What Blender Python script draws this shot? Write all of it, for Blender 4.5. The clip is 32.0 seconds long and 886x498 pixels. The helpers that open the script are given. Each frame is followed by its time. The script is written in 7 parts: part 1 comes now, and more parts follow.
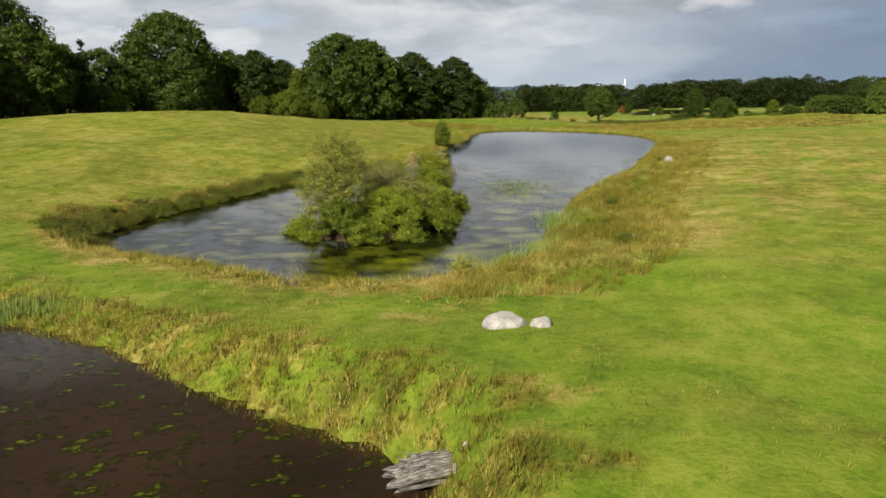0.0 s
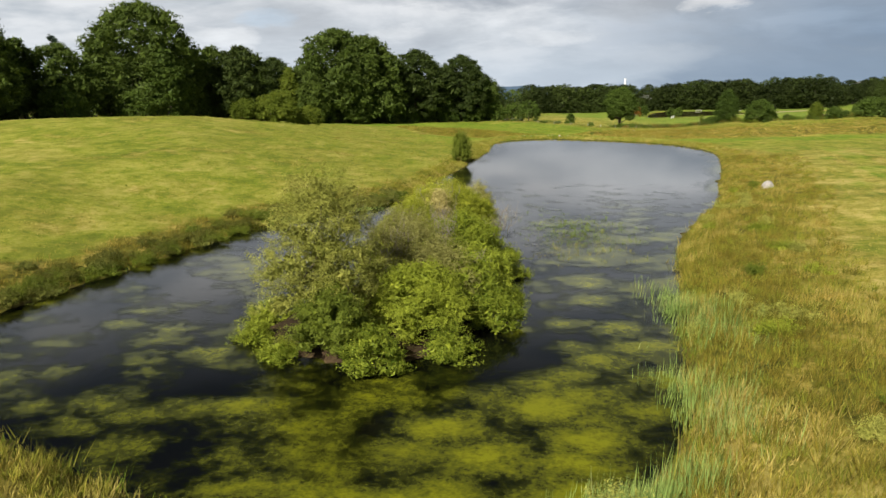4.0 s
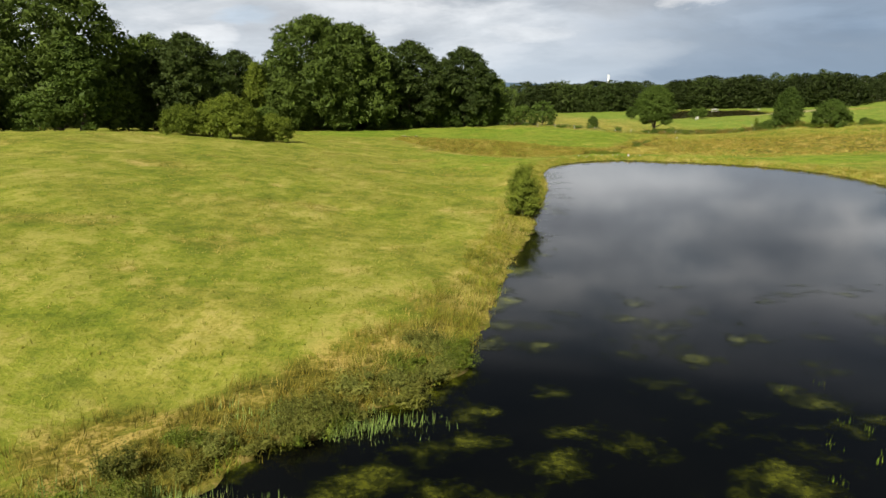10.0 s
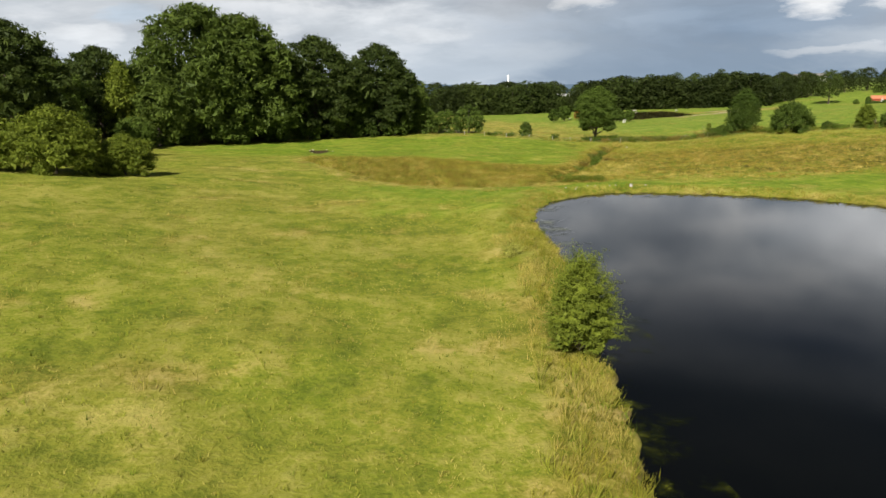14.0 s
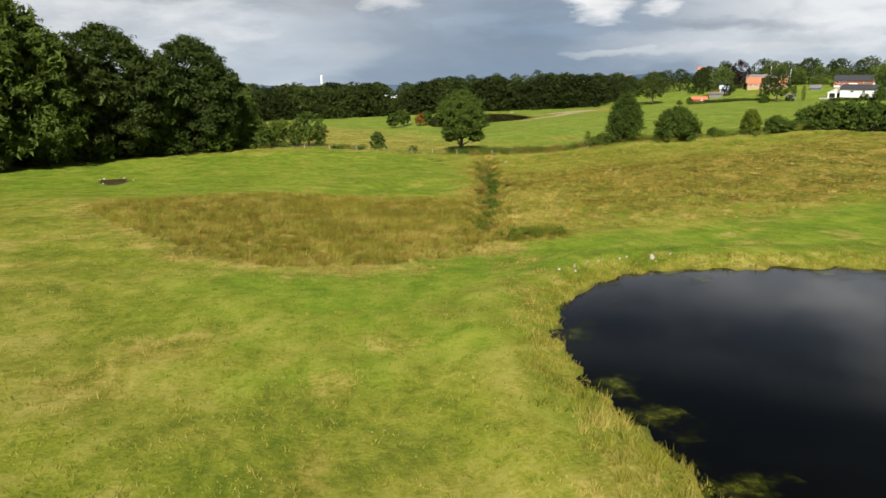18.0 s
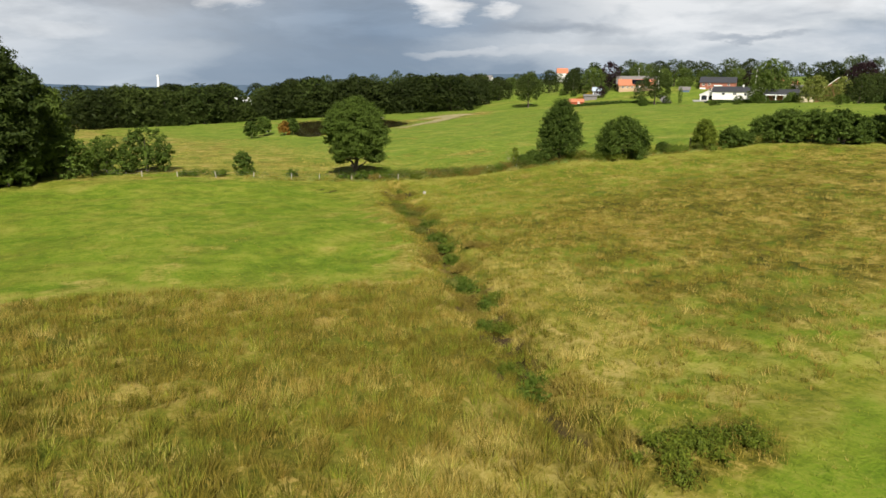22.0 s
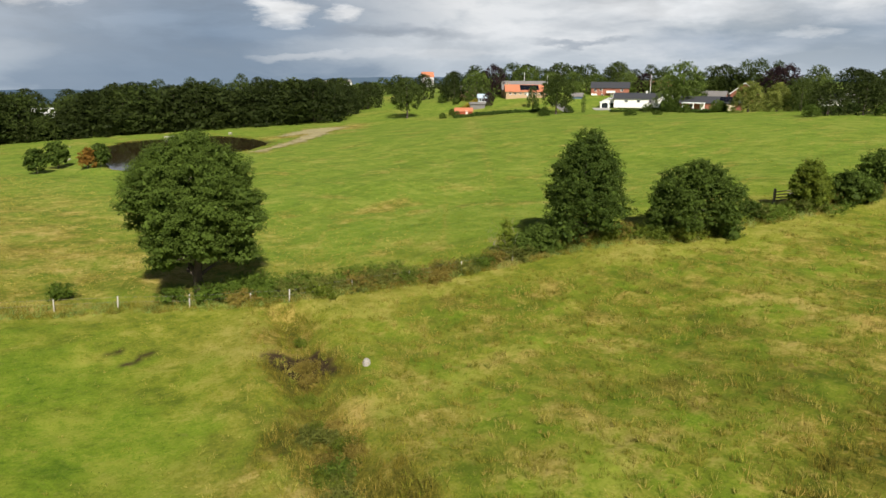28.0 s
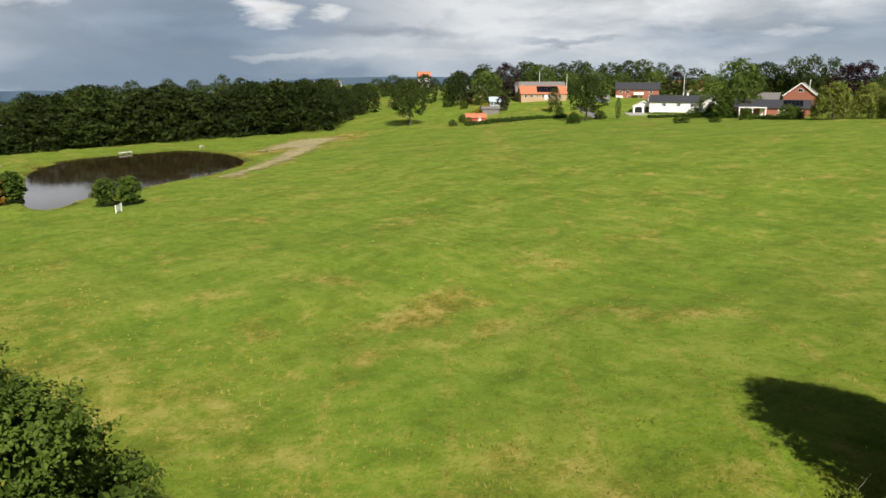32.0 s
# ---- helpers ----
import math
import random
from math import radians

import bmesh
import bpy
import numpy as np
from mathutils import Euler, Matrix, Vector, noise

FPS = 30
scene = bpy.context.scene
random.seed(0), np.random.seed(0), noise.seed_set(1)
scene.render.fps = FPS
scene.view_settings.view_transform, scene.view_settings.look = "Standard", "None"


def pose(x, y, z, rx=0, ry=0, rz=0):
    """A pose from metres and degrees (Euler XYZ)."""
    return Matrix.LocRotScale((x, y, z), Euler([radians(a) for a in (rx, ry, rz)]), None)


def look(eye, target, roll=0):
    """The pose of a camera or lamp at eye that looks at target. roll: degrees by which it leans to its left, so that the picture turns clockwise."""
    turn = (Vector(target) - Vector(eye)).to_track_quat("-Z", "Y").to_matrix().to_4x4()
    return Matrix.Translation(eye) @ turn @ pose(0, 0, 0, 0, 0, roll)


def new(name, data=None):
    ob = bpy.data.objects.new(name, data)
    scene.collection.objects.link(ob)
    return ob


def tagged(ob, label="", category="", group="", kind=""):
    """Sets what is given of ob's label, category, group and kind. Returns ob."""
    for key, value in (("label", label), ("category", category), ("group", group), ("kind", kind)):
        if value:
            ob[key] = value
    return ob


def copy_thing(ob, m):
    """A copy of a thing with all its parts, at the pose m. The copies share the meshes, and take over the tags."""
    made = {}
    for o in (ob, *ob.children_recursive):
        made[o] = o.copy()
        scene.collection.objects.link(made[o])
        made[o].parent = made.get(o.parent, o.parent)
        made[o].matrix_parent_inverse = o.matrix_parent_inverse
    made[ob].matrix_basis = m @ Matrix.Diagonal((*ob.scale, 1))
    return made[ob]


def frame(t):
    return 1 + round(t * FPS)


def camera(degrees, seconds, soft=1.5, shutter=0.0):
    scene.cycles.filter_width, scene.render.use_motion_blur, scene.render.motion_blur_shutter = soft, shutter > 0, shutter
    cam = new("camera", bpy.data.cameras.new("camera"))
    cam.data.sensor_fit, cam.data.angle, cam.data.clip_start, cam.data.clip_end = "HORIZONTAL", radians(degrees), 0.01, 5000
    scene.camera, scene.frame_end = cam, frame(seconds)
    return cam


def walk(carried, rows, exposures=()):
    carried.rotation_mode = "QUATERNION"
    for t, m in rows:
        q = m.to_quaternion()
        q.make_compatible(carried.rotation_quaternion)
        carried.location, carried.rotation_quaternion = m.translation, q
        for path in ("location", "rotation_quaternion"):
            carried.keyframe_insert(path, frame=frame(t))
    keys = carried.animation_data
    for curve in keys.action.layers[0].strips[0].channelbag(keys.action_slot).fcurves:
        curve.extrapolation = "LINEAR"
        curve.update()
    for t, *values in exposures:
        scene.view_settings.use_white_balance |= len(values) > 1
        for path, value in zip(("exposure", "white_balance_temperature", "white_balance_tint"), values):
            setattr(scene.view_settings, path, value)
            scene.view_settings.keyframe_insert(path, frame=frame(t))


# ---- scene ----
# ---- camera ----
cam = camera(63.0, 32.0, soft=1.5)
METRES, EYE, TILT, LEAN, TURN = 272.73, 12.0, -2.15, -1.5, 0.0
ROWS = [
    (0.0, 0.0, 0.0, 0.0, -0.3, -11.43, 1.5),
    (0.5, -0.0011, 0.0094, 0.0003, -0.32, -11.42, 1.47),
    (1.0, -0.0023, 0.0193, 0.0005, -0.33, -11.4, 1.44),
    (1.5, -0.0034, 0.0297, 0.0009, -0.34, -11.39, 1.39),
    (2.0, -0.0046, 0.0405, 0.0013, -0.36, -11.39, 1.41),
    (2.5, -0.0058, 0.0517, 0.0017, -0.39, -11.39, 1.45),
    (3.0, -0.0073, 0.0631, 0.0021, -0.41, -11.4, 1.44),
    (3.5, -0.0087, 0.0748, 0.0026, -0.42, -11.43, 1.44),
    (5.5, -0.0147, 0.1243, 0.0042, -0.54, -11.54, 1.44),
    (6.0, -0.0163, 0.137, 0.0046, -0.57, -11.59, 1.48),
    (6.5, -0.018, 0.1498, 0.0051, -0.59, -11.63, 1.49),
    (7.0, -0.0197, 0.1627, 0.0055, -0.62, -11.64, 1.47),
    (7.5, -0.0214, 0.1757, 0.006, -0.63, -11.66, 1.46),
    (8.0, -0.023, 0.1888, 0.0064, -0.64, -11.66, 1.48),
    (8.5, -0.0247, 0.2019, 0.007, -0.74, -11.68, 1.5),
    (9.0, -0.0262, 0.215, 0.0075, -0.88, -11.69, 1.53),
    (9.5, -0.0275, 0.2284, 0.008, -1.24, -11.7, 1.63),
    (10.0, -0.0287, 0.2419, 0.0085, -1.93, -11.74, 1.66),
    (10.5, -0.0298, 0.2555, 0.0089, -3.35, -11.78, 1.8),
    (11.0, -0.0309, 0.269, 0.0094, -4.46, -11.81, 1.89),
    (11.5, -0.0321, 0.2824, 0.01, -5.01, -11.83, 1.95),
    (12.0, -0.0331, 0.2962, 0.0105, -5.69, -11.85, 1.99),
    (12.5, -0.0339, 0.31, 0.011, -6.51, -11.87, 2.04),
    (13.0, -0.0346, 0.3242, 0.0116, -7.58, -11.88, 2.06),
    (13.5, -0.0352, 0.3386, 0.0121, -8.62, -11.91, 2.08),
    (14.0, -0.0356, 0.3532, 0.0126, -9.64, -11.93, 2.1),
    (14.5, -0.0358, 0.3679, 0.0132, -10.69, -11.96, 2.1),
    (15.0, -0.036, 0.3828, 0.0137, -13.2, -12.06, 2.14),
    (15.5, -0.0359, 0.3978, 0.0143, -15.78, -12.16, 2.2),
    (17.5, -0.0339, 0.4595, 0.0166, -22.62, -12.42, 2.31),
    (18.0, -0.0319, 0.4751, 0.0172, -24.09, -12.47, 2.29),
    (18.5, -0.0294, 0.491, 0.0179, -25.51, -12.54, 2.3),
    (19.0, -0.0264, 0.5072, 0.0185, -26.98, -12.59, 2.31),
    (19.5, -0.0231, 0.5233, 0.0191, -28.45, -12.64, 2.33),
    (20.0, -0.0193, 0.5396, 0.0197, -29.91, -12.7, 2.31),
    (20.5, -0.015, 0.5559, 0.0203, -31.23, -12.76, 2.29),
    (21.0, -0.0103, 0.5723, 0.0209, -32.34, -12.81, 2.28),
    (21.5, -0.0051, 0.5887, 0.0213, -33.75, -12.85, 2.28),
    (22.0, 0.0004, 0.605, 0.0219, -35.82, -12.93, 2.26),
    (22.5, 0.0065, 0.6215, 0.0225, -37.55, -12.98, 2.28),
    (23.0, 0.0135, 0.6381, 0.023, -38.21, -12.96, 2.27),
    (23.5, 0.021, 0.6544, 0.0233, -39.32, -12.98, 2.26),
    (24.0, 0.029, 0.6705, 0.0238, -41.76, -13.05, 2.3),
    (24.5, 0.0375, 0.6866, 0.0245, -43.83, -13.11, 2.29),
    (26.5, 0.0781, 0.7515, 0.0262, -46.67, -13.16, 2.26),
    (27.0, 0.0893, 0.7678, 0.0267, -46.72, -13.15, 2.24),
    (27.5, 0.1004, 0.784, 0.0272, -46.83, -13.14, 2.27),
    (28.0, 0.1115, 0.8004, 0.0277, -47.68, -13.16, 2.33),
    (28.5, 0.1228, 0.8168, 0.0281, -48.05, -13.16, 2.38),
    (29.0, 0.1344, 0.8331, 0.0287, -48.11, -13.17, 2.4),
    (29.5, 0.1464, 0.8491, 0.029, -48.19, -13.15, 2.45),
    (30.0, 0.1585, 0.8651, 0.0295, -48.35, -13.16, 2.47),
    (30.5, 0.1711, 0.8808, 0.0299, -48.43, -13.18, 2.51),
    (31.0, 0.1841, 0.8968, 0.0304, -48.51, -13.19, 2.54),
    (31.5, 0.1975, 0.913, 0.0308, -48.59, -13.22, 2.56),
    (32.0, 0.2109, 0.9291, 0.0312, -48.65, -13.24, 2.57),
]
walk(cam, [(t, pose(0, 0, EYE, TILT, LEAN, TURN) @ pose(METRES * x, METRES * y, METRES * z, 90 + pitch, roll, yaw)) for t, x, y, z, yaw, pitch, roll in ROWS],
     [(0.0, 0.44), (3.0, 0.52), (6.0, 0.66), (11.0, 0.64), (14.0, 0.58), (20.0, 0.465), (27.0, 0.415), (32.0, 0.365)])

# ---- light ----
SUN_AZ, SUN_EL = radians(213.0), radians(39.0)   # compass bearing from +y towards +x
sun_dir = Vector((math.sin(SUN_AZ) * math.cos(SUN_EL), math.cos(SUN_AZ) * math.cos(SUN_EL), math.sin(SUN_EL)))
sun = new("sun", bpy.data.lights.new("sun", "SUN"))
sun.data.energy, sun.data.angle, sun.data.color = 5.2, radians(0.6), (1.0, 0.94, 0.84)
sun.matrix_world = look(sun_dir * 300, (0, 0, 0))


class Nodes:
    """Short way to wire a node tree."""

    def __init__(self, tree):
        self.tree = tree

    def add(self, kind, inputs=None, operation=None, data_type=None):
        n = self.tree.nodes.new(kind)
        if operation:
            n.operation = operation
        if data_type:
            n.data_type = data_type
        for k, v in (inputs or {}).items():
            if isinstance(v, bpy.types.NodeSocket):
                self.tree.links.new(v, n.inputs[k])
            else:
                n.inputs[k].default_value = v
        return n

    def math(self, op, a, b=0.0, clamp=False):
        n = self.add("ShaderNodeMath", {0: a, 1: b}, op)
        n.use_clamp = clamp
        return n.outputs[0]

    def mix(self, f, a, b, kind="MIX"):
        n = self.add("ShaderNodeMix", {0: f, 6: a, 7: b}, data_type="RGBA")
        n.blend_type = kind
        return n.outputs[2]

    def ramp(self, f, stops):
        n = self.add("ShaderNodeValToRGB", {0: f})
        e = n.color_ramp.elements
        while len(e) < len(stops):
            e.new(0.5)
        for el, (p, c) in zip(e, stops):
            el.position, el.color = p, c
        return n.outputs[0]

    def noise(self, vec, scale, detail=4.0, rough=0.55):
        return self.add("ShaderNodeTexNoise", {"Vector": vec, "Scale": scale, "Detail": detail, "Roughness": rough}).outputs[0]


def grey(v):
    return (v, v, v, 1)


world = bpy.data.worlds.new("sky")
scene.world = world
world.use_nodes = True
world.node_tree.nodes.clear()
N = Nodes(world.node_tree)
way = N.add("ShaderNodeTexCoord").outputs["Generated"]
sep = N.add("ShaderNodeSeparateXYZ", {0: way})
up = N.math("MAXIMUM", sep.outputs[2], 0.0)
sky = N.add("ShaderNodeTexSky")
sky.sky_type, sky.sun_disc, sky.sun_elevation, sky.sun_rotation, sky.dust_density = "NISHITA", False, SUN_EL, SUN_AZ, 1.6
blue = N.mix(1.0, sky.outputs[0], grey(0.019), "MULTIPLY")
squash = N.add("ShaderNodeVectorMath", {0: way, 1: (1.0, 1.0, 3.4)}, "MULTIPLY").outputs[0]
warp = N.add("ShaderNodeTexNoise", {"Vector": squash, "Scale": 3.0, "Detail": 3.0}).outputs[1]
cw = N.add("ShaderNodeVectorMath", {0: squash, 1: N.add("ShaderNodeVectorMath", {0: warp, 1: (0.16, 0.16, 0.16)}, "MULTIPLY").outputs[0]}, "ADD").outputs[0]
puff = N.noise(cw, 4.2, 8.0, 0.55)
cover = N.ramp(puff, [(0.36, grey(0)), (0.50, grey(1))])
body = N.noise(cw, 7.5, 8.0, 0.58)
lump = N.math("ADD", N.math("MULTIPLY", body, 0.65), N.math("MULTIPLY", N.noise(cw, 2.6, 4.0), 0.35))
shade = N.ramp(lump, [(0.34, (0.42, 0.45, 0.50, 1)), (0.43, (0.52, 0.56, 0.61, 1)), (0.50, (0.68, 0.71, 0.74, 1)), (0.57, (0.84, 0.85, 0.86, 1))])
# the rain front stands over the valley to the north-east
front = N.add("ShaderNodeVectorMath", {0: way, 1: (0.50, 0.866, 0.0)}, "DOT_PRODUCT").outputs["Value"]
front = N.ramp(N.math("ADD", front, N.math("MULTIPLY", N.math("SUBTRACT", lump, 0.5), 0.16)), [(0.950, grey(0)), (0.990, grey(1))])
front = N.math("MULTIPLY", front, N.ramp(up, [(0.0, grey(1)), (0.09, grey(0.85)), (0.17, grey(0))]))
shade = N.mix(N.math("MULTIPLY", front, 0.8), shade, (0.26, 0.33, 0.42, 1))
gap = N.mix(0.55, blue, (0.55, 0.64, 0.74, 1))
clouds = N.mix(cover, gap, shade)
# single banks of cloud: bearing, height, half-widths in degrees, colour, weight
bearing = N.math("MULTIPLY", N.math("ARCTAN2", sep.outputs[0], sep.outputs[1]), 57.2958)
rise = N.math("MULTIPLY", N.math("ARCSINE", sep.outputs[2]), 57.2958)
curl = N.add("ShaderNodeSeparateColor", {0: N.add("ShaderNodeTexNoise", {"Vector": squash, "Scale": 9.0, "Detail": 8.0, "Roughness": 0.6}).outputs[1]})
bearing = N.math("ADD", bearing, N.math("MULTIPLY", N.math("SUBTRACT", curl.outputs[0], 0.5), 8.0))
rise = N.math("ADD", rise, N.math("MULTIPLY", N.math("SUBTRACT", curl.outputs[1], 0.5), 3.2))
WHITE, PALE, SLATE, RAIN, ASH_GREY = (0.90, 0.91, 0.92, 1), (0.76, 0.79, 0.82, 1), (0.32, 0.36, 0.42, 1), (0.25, 0.33, 0.44, 1), (0.46, 0.49, 0.53, 1)
for az, el, wide, high, tint, much in (
        (-10, 3.0, 34, 6.5, (0.58, 0.61, 0.65, 1), 0.75), (64, 5.2, 18, 2.4, PALE, 0.85), (19, 2.8, 15, 6.0, (0.42, 0.48, 0.56, 1), 0.85), (31, 2.8, 13, 6.0, RAIN, 1.0), (15, 4.8, 5, 1.6, ASH_GREY, 0.6), (80, 3.0, 14, 2.4, RAIN, 0.7), (68, 2.2, 9, 1.2, RAIN, 0.75),
        (46, 2.0, 13, 1.5, PALE, 0.85), (53, 3.4, 9, 0.9, WHITE, 0.7), (47, 1.6, 10, 0.45, WHITE, 0.85), (38, 1.5, 5, 0.5, WHITE, 0.7), (44, 3.3, 8.5, 0.65, SLATE, 0.9), (58, 2.4, 4.5, 0.4, SLATE, 0.8), (64, 4.6, 9, 0.8, WHITE, 0.7),
        (35.6, 4.6, 2.5, 1.2, WHITE, 1.0), (39.8, 4.7, 2.0, 0.9, WHITE, 0.9), (74, 3.2, 2.5, 0.5, PALE, 0.7), (20.0, 4.9, 2.4, 0.9, WHITE, 0.7),
        (3, 5.4, 11, 0.8, SLATE, 0.8), (-20, 6.0, 9, 1.0, ASH_GREY, 0.6), (5, 3.3, 8, 1.4, PALE, 0.45), (9, 2.9, 3, 0.8, WHITE, 0.5), (-2.5, 3.0, 2.6, 1.0, WHITE, 0.5), (-24, 2.5, 4, 0.9, WHITE, 0.75), (-15.8, 2.4, 3, 0.9, WHITE, 0.75), (-13, 3.8, 3, 0.9, (0.55, 0.66, 0.78, 1), 0.7), (16, 1.6, 6, 0.8, PALE, 0.4),
        (16, 8.3, 9, 2.2, (1.0, 1.03, 1.06, 1), 0.75), (8, 14, 16, 3, ASH_GREY, 0.5), (27, 12.5, 7, 4.0, (0.20, 0.24, 0.30, 1), 0.8), (38, 19.0, 24, 5.0, (0.07, 0.11, 0.19, 1), 0.9), (43, 11.2, 10, 3.4, (1.6, 1.62, 1.64, 1), 0.95)):
    off = N.add("ShaderNodeVectorMath", {0: N.add("ShaderNodeCombineXYZ", {0: N.math("MULTIPLY", N.math("SUBTRACT", bearing, float(az)), 1.0 / wide), 1: N.math("MULTIPLY", N.math("SUBTRACT", rise, float(el)), 1.0 / high)}).outputs[0]}, "LENGTH").outputs["Value"]
    clouds = N.mix(N.ramp(off, [(0.3, grey(much)), (0.62, grey(much * 0.6)), (0.9, grey(0))] if wide < 6 else [(0.0, grey(much)), (0.5, grey(much * 0.55)), (1.0, grey(0))]), clouds, N.mix(1.0, tint, N.ramp(body, [(0.35, grey(0.80)), (0.62, grey(1.08))]), "MULTIPLY"))
# thinner cover and deep blue overhead
clouds = N.mix(N.ramp(up, [(0.26, grey(0)), (0.40, grey(0.97))]), clouds, blue)
haze = N.ramp(up, [(0.0, grey(0.7)), (0.035, grey(0.3)), (0.09, grey(0))])
clouds = N.mix(haze, clouds, N.mix(front, (0.50, 0.58, 0.67, 1), (0.22, 0.30, 0.40, 1)))
back = N.add("ShaderNodeBackground", {"Color": clouds, "Strength": 0.72})
N.add("ShaderNodeOutputWorld", {0: back.outputs[0]})


# ---- materials ----
def material(name):
    m = bpy.data.materials.new(name)
    m.use_nodes = True
    m.node_tree.nodes.clear()
    return m, Nodes(m.node_tree)


def finish(n, color, rough=0.8, bump=None, strength=0.3, distance=0.05, through_light=0.0, upright=False, **more):
    ins = {"Base Color": color, "Roughness": rough}
    ins.update({k.replace("_", " "): v for k, v in more.items()})
    if bump is not None:
        ins["Normal"] = n.add("ShaderNodeBump", {"Height": bump, "Strength": strength, "Distance": distance}).outputs[0]
    if through_light:
        ins["Specular IOR Level"] = 0.12
    if upright:
        # blades stand close: the sward as a whole faces the sky
        own = n.add("ShaderNodeVectorMath", {0: n.add("ShaderNodeNewGeometry").outputs["True Normal"], 1: (0.8, 0.8, 0.8)}, "MULTIPLY").outputs[0]
        ins["Normal"] = n.add("ShaderNodeVectorMath", {0: n.add("ShaderNodeVectorMath", {0: own, 1: (0.0, 0.0, 0.62)}, "ADD").outputs[0]}, "NORMALIZE").outputs[0]
    sh = n.add("ShaderNodeBsdfPrincipled", ins).outputs[0]
    if through_light:
        tr = n.add("ShaderNodeBsdfTranslucent", {"Color": color}).outputs[0]
        sh = n.add("ShaderNodeMixShader", {0: through_light, 1: sh, 2: tr}).outputs[0]
    n.add("ShaderNodeOutputMaterial", {0: sh})


def rgb(r, g, b):
    return (r, g, b, 1)


def plain(name, color, rough=0.7, vary=0.25, scale=3.0, metal=0.0):
    """Painted or weathered matter: two scales of variation and a fine relief."""
    m, n = material(name)
    at = n.add("ShaderNodeTexCoord").outputs["Object"]
    big, fine = n.noise(at, scale, 4), n.noise(at, scale * 14, 3)
    f = n.math("ADD", n.math("MULTIPLY", big, 0.65), n.math("MULTIPLY", fine, 0.35))
    c = n.ramp(f, [(0.3, rgb(*[v * (1 - vary) for v in color])), (0.7, rgb(*[min(v * (1 + vary), 0.95) for v in color]))])
    finish(n, c, rough, fine, 0.25, 0.01, Metallic=metal)
    return m


def leaf_material(name, dark, light, spread=0.4):
    """Leaves: each its own shade, a slower drift over the crown, light that shines through."""
    m, n = material(name)
    geo = n.add("ShaderNodeNewGeometry")
    info = n.add("ShaderNodeObjectInfo").outputs["Random"]
    at = n.add("ShaderNodeTexCoord").outputs["Object"]
    f = n.math("ADD", n.math("MULTIPLY", geo.outputs["Random Per Island"], spread), n.math("MULTIPLY", n.noise(at, 0.6, 4, 0.65), 1.1 - spread))
    f = n.math("ADD", f, n.math("MULTIPLY", n.math("SUBTRACT", info, 0.5), 0.25))
    c = n.ramp(f, [(0.2, rgb(*dark)), (0.8, rgb(*light))])
    finish(n, c, 0.6, through_light=0.28)
    return m


leaf_oak = leaf_material("oak leaves", (0.027, 0.050, 0.008), (0.105, 0.155, 0.024))
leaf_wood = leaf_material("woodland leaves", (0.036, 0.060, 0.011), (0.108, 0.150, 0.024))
leaf_lime = leaf_material("sunlit green leaves", (0.074, 0.114, 0.009), (0.32, 0.365, 0.036))
leaf_yellow = leaf_material("yellowing leaves", (0.112, 0.148, 0.010), (0.41, 0.425, 0.042))
leaf_willow = leaf_material("grey-green willow leaves", (0.130, 0.145, 0.022), (0.46, 0.455, 0.100))
leaf_bank = leaf_material("bank bush leaves", (0.036, 0.062, 0.007), (0.185, 0.225, 0.026))
leaf_weep = leaf_material("weeping willow leaves", (0.075, 0.098, 0.018), (0.27, 0.30, 0.065))
leaf_sallow = leaf_material("pale sallow leaves", (0.13, 0.135, 0.028), (0.40, 0.38, 0.12))
leaf_seed = leaf_material("pale seed heads", (0.26, 0.225, 0.060), (0.52, 0.45, 0.17))
leaf_hill = leaf_material("olive thorn leaves", (0.052, 0.082, 0.008), (0.19, 0.23, 0.026))
# darker than leaf_wood: the far wood's cloud shade is put into the colour
leaf_far_shaded = leaf_material("woodland leaves darkened by cloud shade", (0.012, 0.021, 0.005), (0.044, 0.060, 0.013))
leaf_garden = leaf_material("garden tree leaves", (0.045, 0.078, 0.014), (0.15, 0.20, 0.040))
leaf_grove = leaf_material("mixed grove leaves", (0.021, 0.037, 0.008), (0.072, 0.098, 0.020))
leaf_copper = leaf_material("copper beech leaves", (0.012, 0.008, 0.010), (0.05, 0.026, 0.030))
leaf_fir = leaf_material("fir needles", (0.015, 0.030, 0.014), (0.05, 0.085, 0.045))
leaf_rust = leaf_material("rusty leaves", (0.12, 0.06, 0.010), (0.32, 0.17, 0.03))
bark = plain("bark", (0.085, 0.066, 0.05), 0.95, 0.45, 2.0)
twig = plain("bare grey twigs", (0.23, 0.20, 0.15), 0.9, 0.3, 6.0)


